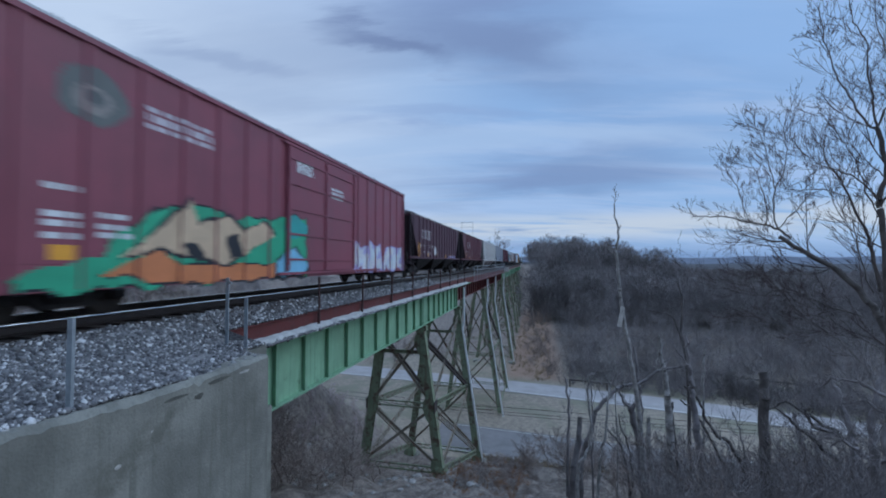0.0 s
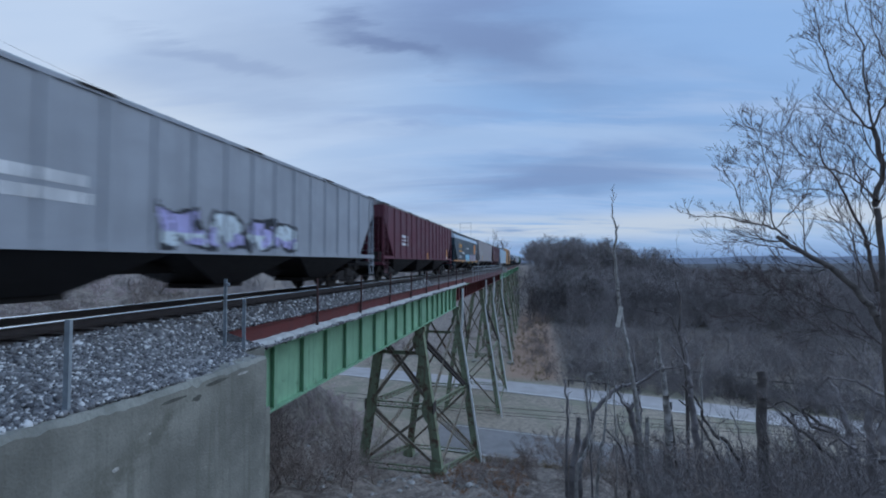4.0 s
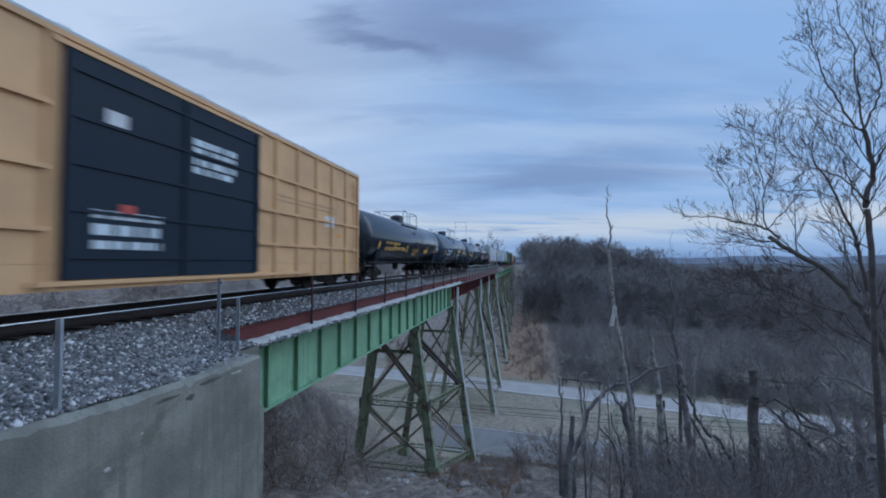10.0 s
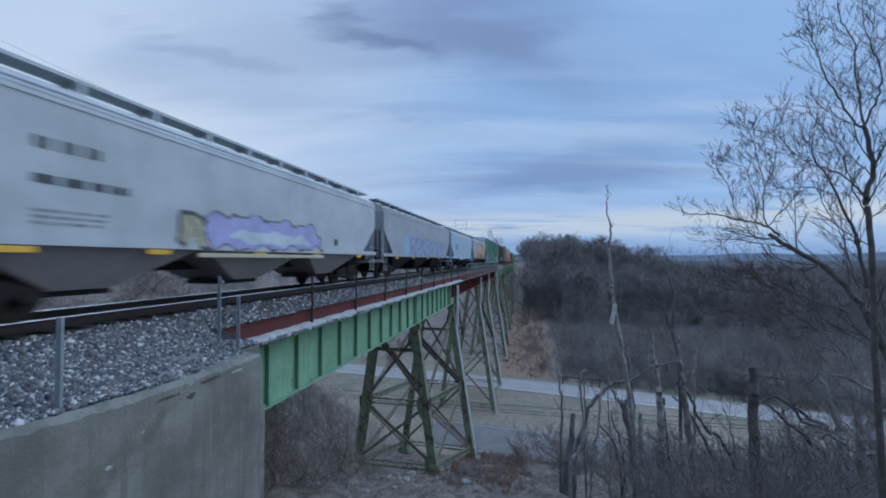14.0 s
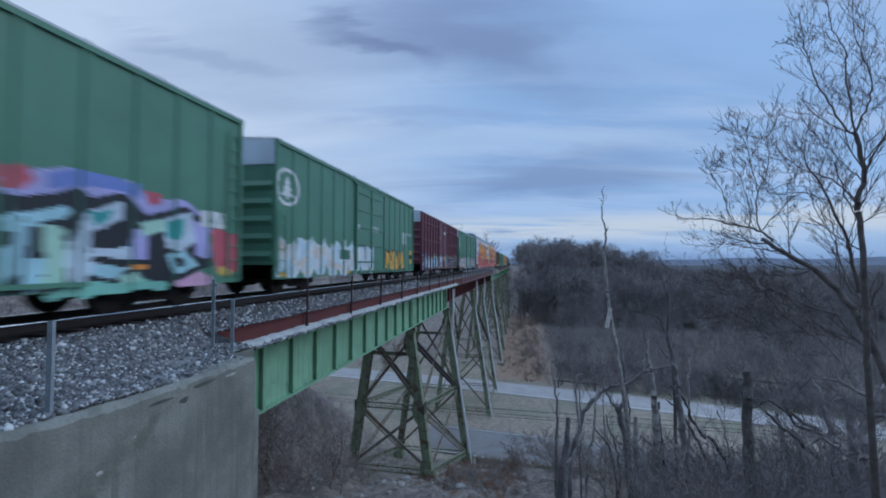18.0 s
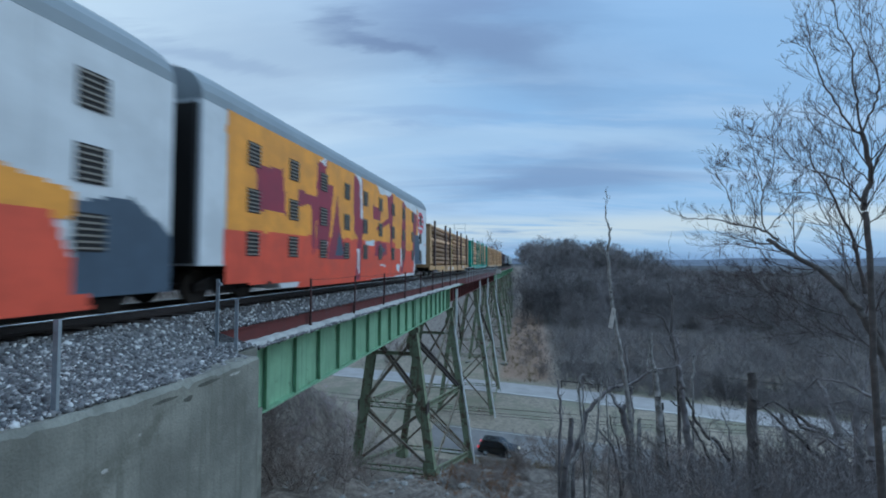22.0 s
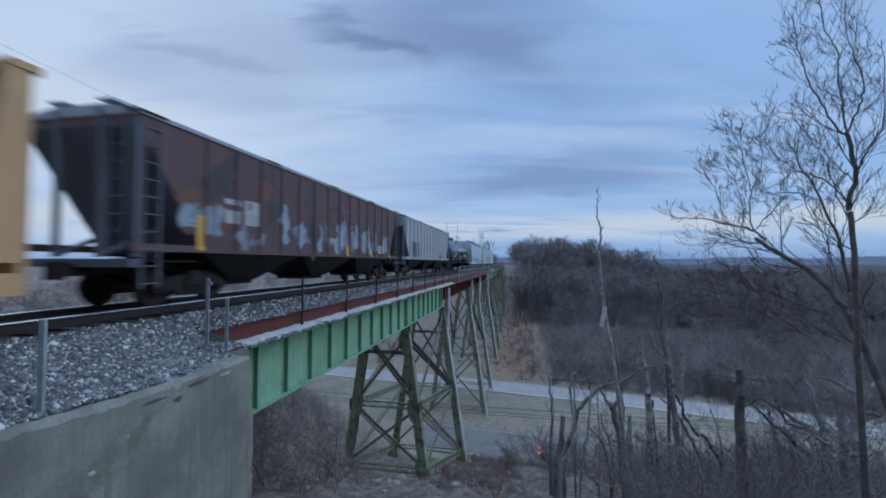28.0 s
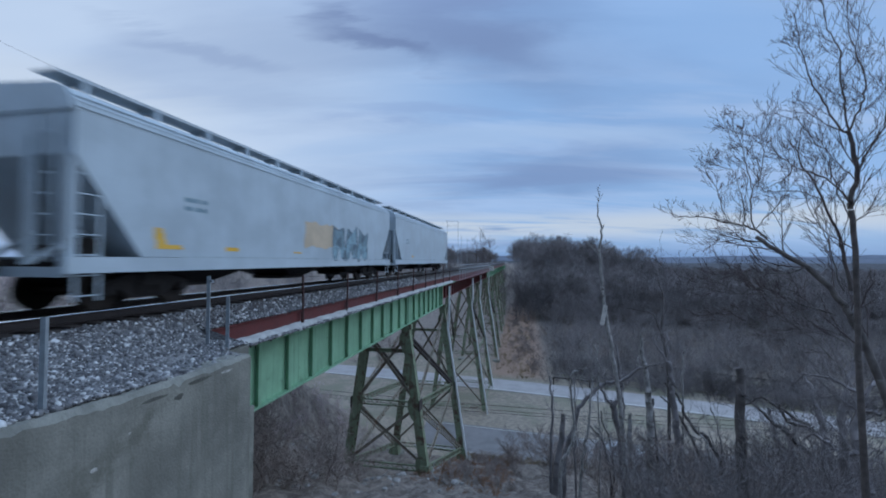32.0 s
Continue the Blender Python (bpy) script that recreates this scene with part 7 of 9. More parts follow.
# ---- the train, from its leading car to its last ----
def build_train():
    maroon = paint_coat("maroon_car_paint", (0.225, 0.062, 0.086), 0.5, 0.3)
    plum = paint_coat("dark_maroon_car_paint", (0.066, 0.022, 0.036), 0.6, 0.35)
    oxide = paint_coat("red_brown_car_paint", (0.100, 0.025, 0.038), 0.55, 0.35)
    white_rusty = paint_coat("rust_streaked_white_paint", (0.50, 0.50, 0.485), 0.6, 0.45, 0.02)
    slate = paint_coat("dirty_grey_car_paint", (0.297, 0.317, 0.351), 0.6, 0.4)
    deep = paint_coat("deep_green_car_paint", (0.030, 0.052, 0.068), 0.45, 0.2)
    roofgrey = paint_coat("pale_grey_roof_paint", (0.486, 0.567, 0.634), 0.5, 0.25)
    warm = paint_coat("warm_grey_car_paint", (0.29, 0.265, 0.265), 0.6, 0.4)
    sky_blue = paint_coat("pale_blue_car_paint", (0.36, 0.47, 0.56), 0.5, 0.25)
    tan = paint_coat("faded_yellow_tan_paint", (0.61, 0.37, 0.185), 0.6, 0.3)
    midnight = paint_coat("dark_blue_door_paint", (0.012, 0.022, 0.036), 0.6, 0.3, spec=0.25)
    tank_black = paint_coat("black_tank_paint", (0.014, 0.020, 0.030), 0.15, 0.2, spec=0.7)
    tank_slate = paint_coat("dark_grey_tank_paint", (0.042, 0.066, 0.098), 0.22, 0.2, spec=0.65)
    pale = paint_coat("pale_grey_car_paint", (0.47, 0.50, 0.515), 0.5, 0.3)
    dusty = paint_coat("dusty_grey_car_paint", (0.36, 0.375, 0.40), 0.6, 0.45)
    green = paint_coat("green_car_paint", (0.085, 0.205, 0.135), 0.5, 0.3)
    wine = paint_coat("wine_red_car_paint", (0.135, 0.046, 0.061), 0.55, 0.3, spec=0.3)
    rack_white = paint_coat("rack_white_paint", (0.58, 0.60, 0.62), 0.45, 0.2)
    rack_roof = paint_coat("rack_roof_paint", (0.21, 0.24, 0.26), 0.5, 0.2)
    ochre = paint_coat("ochre_flat_car_paint", (0.48, 0.295, 0.145), 0.6, 0.3)
    emerald = paint_coat("emerald_flat_car_paint", (0.024, 0.297, 0.216), 0.5, 0.25)
    browned = paint_coat("rusted_brown_car_paint", (0.095, 0.062, 0.066), 0.75, 0.5, 0.05)
    gloom = paint_coat("dark_end_paint", (0.11, 0.12, 0.145), 0.7, 0.4)
    chalk = paint_coat("chalky_white_car_paint", (0.33, 0.34, 0.355), 0.6, 0.4)
    milk = paint_coat("white_blue_car_paint", (0.42, 0.485, 0.53), 0.45, 0.2)
    # near-black coat that puts the shade of the end bays into the paint
    murk = paint_coat("shaded_end_paint", (0.030, 0.020, 0.024), 0.8, 0.4)

    # maroon boxcar
    c, p = boxcar(3.6, 23.2, maroon, "maroon boxcar with a large orange and green graffiti piece", (7.9, 12.7), rib_gap=1.02, top=4.92)
    p.u = p.u - 1.1
    p.poly(GRASS, (-0.6, 0.54), (0.0, 0.54), (0.0, 0.82), (0.9, 0.96), (2.3, 2.04), (3.24, 2.37), (4.6, 2.1), (7.8, 2.5), (8.05, 0.55), edge=BLACK, grow=0.04, amp=0.06)
    p.poly(CREAM, (1.57, 1.11), (2.6, 1.9), (3.24, 2.45), (3.37, 1.84), (4.4, 2.2), (4.9, 1.8), (5.76, 2.18), (6.3, 1.76), (4.24, 0.96), (2.46, 1.3), edge=BLACK)
    p.poly(SALMON, (1.2, 0.81), (2.4, 1.22), (3.05, 0.94), (6.6, 0.95), (7.9, 0.56), (2.9, 0.56), edge=BLACK, grow=0.04)
    p.poly(BLACK, (2.96, 1.38), (3.35, 1.52), (3.69, 1.07), (3.44, 0.97)).poly(BLACK, (4.3, 1.6), (4.7, 1.75), (4.9, 1.2), (4.5, 1.1))
    p.poly(SKYB, (6.4, 1.0), (7.19, 1.45), (8.04, 0.9), (7.71, 0.6), (6.33, 0.62), edge=BLACK).ell(TEAL, 7.3, 2.1, 0.6, 0.35, 0.05)
    p.ell((0.13, 0.14, 0.135), 1.04, 3.90, 0.62, 0.50, 0.03).ell((0.26, 0.24, 0.22), 1.04, 3.86, 0.36, 0.28, 0.03).ell((0.11, 0.12, 0.12), 1.06, 3.9, 0.18, 0.14)
    p.bars((0.50, 0.46, 0.50), 2.0, 3.8, 3.66, 4.2, 3, 3).bars(WHITE, 0.3, 0.86, 2.14, 2.34, 1, 4).bars(WHITE, 0.3, 0.86, 1.38, 1.9, 3, 5)
    p.bars(WHITE, 1.16, 1.78, 1.42, 1.92, 3, 6).rect(YELLOW, 0.4, 0.8, 1.05, 1.32).bars(WHITE, 7.3, 8.3, 3.9, 4.3, 4, 7).bars(WHITE, 9.6, 10.6, 3.4, 3.8, 3, 8)
    p.tags([WHITE, PALE], LILAC, 11.8, 18.3, 0.6, 1.9, 4, 21)
    p.u = p.u + 1.1
    p.emit(c)

    def stencil(p, col, L, u=2.9):
        paint_gap = tuple(k * 0.45 for k in col)
        for k in range(3):
            a = u + 0.85 * k
            p.rect(col, a, a + 0.46, 2.62, 3.24).rect(paint_gap, a + 0.17, a + 0.27, 2.76, 3.10)
        for k in range(6):
            a = u - 0.6 + 0.86 * k
            p.rect(col, a, a + 0.10, 1.98, 2.26).rect(col, a + 0.16, a + 0.28, 1.98, 2.26)
        p.bars(col, u + 0.2, u + 0.7, 1.62, 1.78, 2, 9).bars(col, u + 1.4, u + 2.2, 1.5, 1.75, 3, 10)
        p.rect((0.60, 0.30, 0.05), u - 0.94, u - 0.72, 1.38, 2.28).rect(YELLOW, u + 1.5, u + 1.7, 1.42, 1.65).rect(YELLOW, u + 4.1, u + 4.3, 1.42, 1.66).rect(YELLOW, u + 7.4, u + 7.6, 1.42, 1.66).rect(YELLOW, 12.0, 12.2, 1.42, 1.65).bars(WHITE, L - 3.6, L - 3.1, 1.5, 1.8, 2, 4)
        return p

    # covered hoppers behind it
    c, p = hopper(24.6, 41.3, plum, "dark maroon ribbed covered hopper with white stencilled blocks", ribs=14, roof_coat=warm, end_coat=murk, cut=(3.9, 2.0))
    stencil(p, (0.50, 0.47, 0.48), 16.7, 2.8).poly(WHITE, (6.0, 1.75), (6.6, 2.1), (7.2, 1.8), (6.6, 1.55)).bars(LILAC, 11.5, 14.5, 1.3, 1.6, 1, 12)
    p.emit(c, name="stencil", label="white stencilled marking")
    c, p = hopper(42.9, 60.0, oxide, "red-brown ribbed covered hopper with white stencilled blocks", ribs=14, roof_coat=plum, end_coat=murk, cut=(3.95, 2.5))
    stencil(p, (0.58, 0.54, 0.54), 17.1, 3.4)
    p.emit(c, name="stencil", label="white stencilled marking")
    c, p = hopper(61.2, 80.1, white_rusty, "white ribbed covered hopper streaked with rust", ribs=15, roof_coat=white_rusty, bay_coat=warm)
    for k, u in enumerate((7.6, 9.2, 10.6, 12.2, 13.8, 15.2, 4.4, 5.9, 2.9)):
        p.poly((0.36, 0.21, 0.13), (u, 3.7), (u + 0.16, 3.7), (u + 0.12, 2.3 - 0.35 * (k % 3)), (u + 0.04, 2.1 - 0.35 * (k % 3)))
    p.bars((0.26, 0.26, 0.27), 2.9, 4.3, 2.15, 2.35, 1, 5).bars((0.26, 0.26, 0.27), 2.9, 4.1, 1.8, 1.95, 1, 8).bars((0.26, 0.26, 0.27), 5.6, 6.4, 1.65, 2.0, 3, 6).rect(YELLOW, 1.9, 2.15, 1.3, 2.1).rect(YELLOW, 9.3, 9.45, 1.35, 1.7).rect(YELLOW, 13.2, 13.35, 1.35, 1.7)
    p.emit(c, name="stencil", label="rust run or dark stencilled marking")
    c, p = hopper(81.2, 99.0, slate, "dirty blue-grey ribbed covered hopper", ribs=15, roof_coat=slate)
    p.bars(WHITE, 3.0, 4.6, 2.0, 2.6, 2, 7).tags([LILAC, PALE], BLACK, 6.0, 11.0, 1.4, 2.3, 4, 31)
    p.emit(c)
    c, p = hopper(100.2, 118.2, oxide, "faded red-brown covered hopper with a white placard", ribs=14, roof_coat=warm)
    p.rect(YELLOW, 15.7, 15.95, 1.3, 2.2).rect(WHITE, 15.5, 15.8, 0.9 + 0.45, 1.55).bars(WHITE, 3.0, 4.4, 2.0, 2.7, 3, 8).rect(YELLOW, 9.0, 9.2, 1.3, 1.7)
    p.emit(c, name="stencil", label="stencilled marking")

    stripe = tint(YELLOW)
    c, p = hopper(119.3, 135.8, deep, "dark green smooth-sided covered hopper with a yellow sill stripe and graffiti", eave=3.45, sill=1.18, smooth=True, roof_coat=roofgrey, stripe=tint((0.46, 0.23, 0.10)), cut=(2.7, 1.9))
    p.blocks(YELLOW, 2.5, 2.55, 0.4, 0.45, 3, 0.25).bars(YELLOW, 2.6, 4.6, 2.1, 2.35, 1, 3).bars(WHITE, 2.5, 4.0, 1.5, 1.75, 2, 4)
    p.rect(WHITE, 7.2, 9.3, 2.56, 2.64).rect(WHITE, 7.25, 9.35, 2.38, 2.42).rect(WHITE, 14.5, 16.0, 2.4, 2.46).rect(WHITE, 14.5, 16.0, 2.28, 2.32)
    p.tags([SKYB, (0.38, 0.62, 0.72)], (0.2, 0.42, 0.56), 6.6, 9.3, 1.2, 2.0, 3, 41).tags([MAUVE, (0.40, 0.37, 0.42)], (0.16, 0.15, 0.19), 9.7, 14.9, 1.22, 2.05, 7, 42)
    p.poly(ORANGE, (13.05, 3.2), (14.1, 3.22), (14.35, 2.3), (13.7, 2.05), (13.1, 2.15)).bars(WHITE, 4.2, 6.2, 1.9, 2.2, 1, 6)
    for u in (4.5, 8.2, 11.5, 14.8):
        p.rect((0.70, 0.42, 0.04), u, u + 0.5, 1.0, 1.14)
    p.emit(c)
    c, p = hopper(137.0, 156.0, warm, "warm grey covered hopper with faint streaks", ribs=0, roof_coat=warm, eave=4.02)
    p.bars((0.42, 0.42, 0.42), 3.0, 4.2, 2.1, 2.6, 2, 5).rect((0.52, 0.30, 0.06), 4.3, 4.6, 1.3, 2.0).rect((0.52, 0.30, 0.06), 8.9, 9.1, 1.3, 1.75).rect((0.52, 0.30, 0.06), 11.6, 11.8, 1.3, 1.7).rect((0.5, 0.5, 0.5), 15.2, 15.7, 1.5, 1.75)
    p.emit(c, name="stencil", label="faint stencilled marking")
    claret = paint_coat("dark_claret_car_paint", (0.064, 0.018, 0.025), 0.6, 0.35, spec=0.25)
    c, p = hopper(157.2, 173.9, claret, "dark claret covered hopper with faint stencilled bars", roof_coat=warm, bay_coat=claret)
    stencil(p, (0.20, 0.15, 0.16), 16.7, 2.6)
    p.emit(c, name="stencil", label="grey stencilled marking")
    c, p = hopper(175.1, 196.6, sky_blue, "pale blue smooth covered hopper with orange rust patches", eave=3.78, sill=1.2, smooth=True, roof_coat=sky_blue, bay_coat=warm, stripe=milk, band=(0.90, 1.20), cut=(2.75, 2.1), bays=4)
    p.rect((0.10, 0.14, 0.18), 3.36, 4.3, 2.48, 2.66).bars((0.14, 0.18, 0.22), 3.32, 4.46, 2.06, 2.24, 1, 4).bars((0.20, 0.25, 0.30), 3.3, 4.4, 1.7, 1.85, 1, 5)
    rust = (0.52, 0.26, 0.12)
    p.poly(rust, (2.7, 2.26), (2.95, 2.26), (3.0, 1.34), (2.75, 1.34)).rect(rust, 5.8, 6.1, 1.4, 1.75).rect(rust, 10.8, 11.2, 1.36, 1.73).poly(rust, (13.8, 1.78), (14.05, 1.78), (13.95, 1.3), (13.75, 1.3)).rect(rust, 16.6, 16.8, 1.4, 1.75)
    p.ell((0.55, 0.42, 0.24), 9.9, 3.5, 0.7, 0.14, 0.05).ell((0.55, 0.42, 0.24), 15.1, 2.68, 0.2, 0.06).ell((0.50, 0.45, 0.32), 12.5, 3.4, 0.5, 0.1, 0.05).bars((0.1, 0.12, 0.15), 17.2, 17.6, 1.45, 1.72, 2, 6).poly(rust, (19.8, 1.9), (20.0, 1.9), (19.7, 1.35), (19.5, 1.35))
    p.emit(c, name="stain", label="orange rust stain or dark stencilled marking")

    # tan boxcar with dark doors
    c, p = boxcar(197.9, 217.5, tan, "faded yellow-tan boxcar with dark blue double doors", (7.5, 12.5), door_coat=midnight, rib_gap=1.22, gear_side=0.085, belts=(1.55, 2.55, 3.6), top=4.86, roof_coat=milk, end_coat=tan)
    p.bars((0.36, 0.22, 0.12), 0.2, 0.7, 2.9, 3.6, 2, 4).bars((0.36, 0.22, 0.12), 1.06, 1.6, 2.8, 3.5, 2, 5).bars((0.36, 0.22, 0.12), 2.2, 3.4, 2.6, 3.3, 3, 6)
    p.poly((0.12, 0.13, 0.36), (3.8, 3.9), (4.15, 3.9), (5.3, 3.05), (4.95, 3.05)).poly((0.42, 0.10, 0.08), (5.3, 3.9), (4.95, 3.9), (3.8, 3.05), (4.15, 3.05))
    p.rect((0.70, 0.44, 0.05), 0.86, 1.13, 0.92, 1.33).rect(WHITE, 16.6, 17.2, 2.35, 2.75).rect((0.70, 0.44, 0.05), 18.3, 18.6, 0.95, 1.4).rect(WHITE, 8.2, 8.6, 3.5, 3.8).bars(PALE, 10.2, 11.6, 3.0, 3.9, 4, 9).bars(PALE, 8.0, 9.4, 1.2, 2.0, 3, 10).rect((0.45, 0.08, 0.06), 8.5, 8.8, 1.9, 2.1).bars((0.36, 0.22, 0.12), 13.4, 17.5, 2.85, 3.15, 2, 11).rect(ORANGE, 17.6, 18.0, 2.0, 2.12)
    p.emit(c, name="stencil", label="stencilled marking")

    # tank cars
    def tank_marks(p, bars_col, n, seed):
        r = random.Random(seed)
        for k in range(n):
            u = 1.9 + k * 2.55
            p.rect((0.62, 0.36, 0.05), u, u + 0.18, 1.66 + 0.05 * (k % 2), 2.10 - 0.06 * (k % 2))
        p.bars(bars_col, 3.0, 5.4, 1.95, 2.2, 1, seed).bars(bars_col, 3.0, 4.6, 1.65, 1.85, 2, seed + 1).bars(bars_col, 8.5, 9.4, 1.5, 1.9, 3, seed + 2)
        return p

    c, p = tank(218.6, 235.7, tank_black, "glossy black tank car with orange lettering bars", dome_u=0.535, bare=0.42)
    tank_marks(p, (0.45, 0.26, 0.06), 6, 4).bars((0.5, 0.28, 0.05), 4.6, 6.7, 1.68, 1.92, 3, 6).rect((0.66, 0.36, 0.04), 11.5, 12.4, 1.65, 1.88).bars(WHITE, 15.3, 15.9, 1.9, 2.3, 5, 3)
    p.emit(c, name="stencil", label="orange stencilled bar")
    c, p = tank(236.0, 251.5, tank_slate, "dark grey-blue tank car with yellow bars", dome_u=0.45)
    tank_marks(p, (0.36, 0.40, 0.46), 6, 5).rect((0.66, 0.44, 0.04), 8.7, 9.75, 2.02, 2.30).rect((0.62, 0.36, 0.05), 10.95, 11.15, 2.0, 2.38).bars((0.42, 0.46, 0.50), 12.4, 13.5, 1.93, 2.4, 4, 9).rect((0.62, 0.36, 0.05), 13.67, 13.9, 1.85, 2.65)
    p.emit(c, name="stencil", label="stencilled bar")
    c, p = tank(252.4, 266.1, tank_slate, "dark grey tank car with ochre stripes and yellow bars", dome_u=0.45, bare=0.34)
    p.poly((0.42, 0.24, 0.06), (1.6, 2.1), (4.4, 1.85), (4.4, 1.7), (1.6, 1.9)).rect((0.62, 0.36, 0.05), 4.3, 4.6, 1.85, 2.35).rect((0.62, 0.36, 0.05), 6.3, 6.45, 1.7, 2.2).rect((0.62, 0.36, 0.05), 8.6, 8.75, 1.7, 2.1).rect((0.62, 0.36, 0.05), 10.6, 10.75, 1.7, 2.1)
    p.bars((0.10, 0.10, 0.11), 5.0, 5.8, 1.5, 1.75, 2, 4).rect((0.62, 0.42, 0.08), 8.9, 9.7, 1.52, 1.72).bars(PALE, 11.2, 11.7, 1.45, 1.65, 1, 6)
    p.emit(c, name="stencil", label="ochre stencilled bar")
    c, p = tank(266.5, 281.2, tank_black, "black tank car with smeared mauve graffiti")
    p.tags([(0.22, 0.15, 0.22), (0.26, 0.20, 0.27)], (0.10, 0.07, 0.11), 1.6, 6.6, 1.5, 2.3, 5, 51).tags([(0.20, 0.14, 0.20), (0.24, 0.18, 0.26)], (0.09, 0.06, 0.09), 7.7, 12.0, 1.5, 2.3, 4, 52)
    p.poly((0.22, 0.10, 0.07), (1.5, 2.2), (1.9, 2.2), (1.8, 1.35), (1.45, 1.35)).rect((0.62, 0.46, 0.05), 9.5, 10.2, 1.64, 1.92).bars((0.42, 0.44, 0.48), 2.3, 4.3, 1.5, 1.85, 3, 5)
    p.emit(c)

    # pale covered hoppers
    c, p = hopper(282.3, 299.7, pale, "pale grey smooth covered hopper with a lilac graffiti patch", eave=3.55, sill=1.3, walk_coat=gray_rail, smooth=True, roof_coat=pale, bay_coat=warm, cut=(2.6, 1.7))
    dark = (0.07, 0.08, 0.09)
    p.blocks(dark, 2.7, 2.8, 0.25, 0.2, 3, 0.15).bars(dark, 2.7, 4.3, 2.2, 2.42, 1, 6).bars((0.25, 0.27, 0.28), 2.7, 3.9, 1.6, 1.85, 3, 7)
    p.poly((0.38, 0.38, 0.62), (6.3, 2.05), (7.33, 2.2), (11.4, 2.16), (11.9, 1.46), (6.35, 1.34), edge=(0.16, 0.15, 0.14), grow=0.05, amp=0.07).ell(PALE, 9.0, 1.65, 2.0, 0.18, 0.05).tags([(0.40, 0.38, 0.26)], dark, 5.5, 6.3, 1.35, 2.2, 1, 8)
    for u in (2.2, 4.7, 8.0, 11.2, 15.0):
        p.rect((0.72, 0.42, 0.05), u, u + 0.55, 1.15, 1.27)
    p.rect(dark, 12.9, 13.2, 1.6, 1.85).rect((0.55, 0.50, 0.35), 6.0, 12.0, 1.11, 1.2)
    p.emit(c)
    c, p = hopper(300.8, 319.1, dusty, "dusty grey covered hopper with blue scribbled graffiti", eave=3.55, sill=1.25, walk_coat=gray_rail, smooth=True, roof_coat=dusty, cut=(2.6, 1.8))
    p.tags([(0.30, 0.36, 0.50), (0.34, 0.36, 0.42)], (0.16, 0.24, 0.42), 5.0, 15.8, 1.35, 2.6, 8, 61).poly(SKYB, (3.6, 2.2), (4.6, 2.7), (4.9, 1.5), (3.8, 1.35)).ell((0.42, 0.44, 0.48), 4.4, 2.0, 0.4, 0.3)
    for u in (2.0, 5.5, 9.5, 13.5):
        p.rect((0.72, 0.42, 0.05), u, u + 0.5, 1.1, 1.2)
    p.emit(c)
    c, p = hopper(320.2, 335.1, sky_blue, "pale blue-grey covered hopper", eave=3.55, sill=1.2, walk_coat=gray_rail, smooth=True, roof_coat=pale, cut=(2.6, 1.8))
    p.bars(dark, 2.6, 4.2, 2.1, 2.7, 2, 8).rect((0.55, 0.50, 0.35), 5.0, 8.0, 1.05, 1.18)
    p.emit(c, name="stencil", label="stencilled marking")
    c, p = hopper(336.3, 352.9, dusty, "grey covered hopper covered in tall yellow and black graffiti", eave=3.62, sill=1.28, walk_coat=gray_rail, smooth=True, roof_coat=pale, cut=(2.7, 1.75), stripe=warm)
    gold = (0.72, 0.36, 0.05)
    p.poly((0.16, 0.17, 0.20), (4.59, 3.38), (5.21, 3.50), (5.68, 3.23), (5.93, 2.78), (5.78, 2.23), (5.52, 1.77), (4.63, 1.86), amp=0.012)
    p.poly(gold, (4.71, 3.26), (5.19, 3.30), (5.17, 2.71), (5.84, 2.77), (5.80, 2.53), (5.57, 1.98), (5.19, 1.92), (5.18, 2.06), (4.67, 2.09), (4.73, 2.38), amp=0.012)
    p.poly((0.30, 0.30, 0.32), (5.25, 3.24), (5.60, 3.14), (5.77, 2.74), (5.26, 2.68), amp=0.012)
    p.poly((0.40, 0.42, 0.44), (4.66, 2.57), (5.14, 2.61), (5.15, 2.50), (4.66, 2.46), amp=0.012)
    p.poly((0.40, 0.42, 0.44), (4.65, 2.06), (5.16, 2.07), (5.16, 1.99), (4.65, 1.99), amp=0.012)
    p.poly(gold, (4.10, 1.94), (5.12, 1.91), (5.04, 1.44), (4.12, 1.39), edge=dark, grow=0.06, amp=0.012)
    p.poly(dark, (6.74, 3.21), (7.23, 3.64), (8.21, 3.71), (8.29, 1.85), (7.83, 1.54), (7.27, 1.55), (7.27, 2.29), (6.81, 2.33), amp=0.012)
    p.poly(gold, (6.88, 3.15), (7.24, 3.50), (8.12, 3.54), (8.16, 2.03), (7.78, 1.63), (7.39, 1.64), (7.40, 2.38), (6.90, 2.41), amp=0.012)
    p.poly((0.30, 0.30, 0.32), (5.91, 3.75), (6.20, 3.85), (6.92, 3.30), (6.86, 2.86), amp=0.012)
    p.poly(gold, (6.14, 3.62), (6.25, 3.67), (6.85, 3.20), (6.79, 3.04), amp=0.012)
    p.poly((0.25, 0.04, 0.06), (6.14, 1.64), (6.40, 1.92), (6.48, 2.22), (6.82, 2.07), (7.12, 1.67), (7.19, 1.32), (6.15, 1.28), amp=0.012)
    p.poly((0.25, 0.04, 0.06), (4.12, 1.40), (5.14, 1.46), (5.15, 1.26), (4.12, 1.23), amp=0.012)
    p.poly(dark, (5.19, 1.86), (5.70, 2.07), (6.03, 1.80), (6.05, 1.35), (5.12, 1.34), amp=0.012)
    p.poly(dark, (6.28, 2.27), (6.53, 2.39), (6.63, 2.12), (6.46, 1.98), amp=0.012)
    p.poly(gold, (5.36, 1.61), (5.64, 1.65), (5.65, 1.44), (5.36, 1.39), amp=0.012)
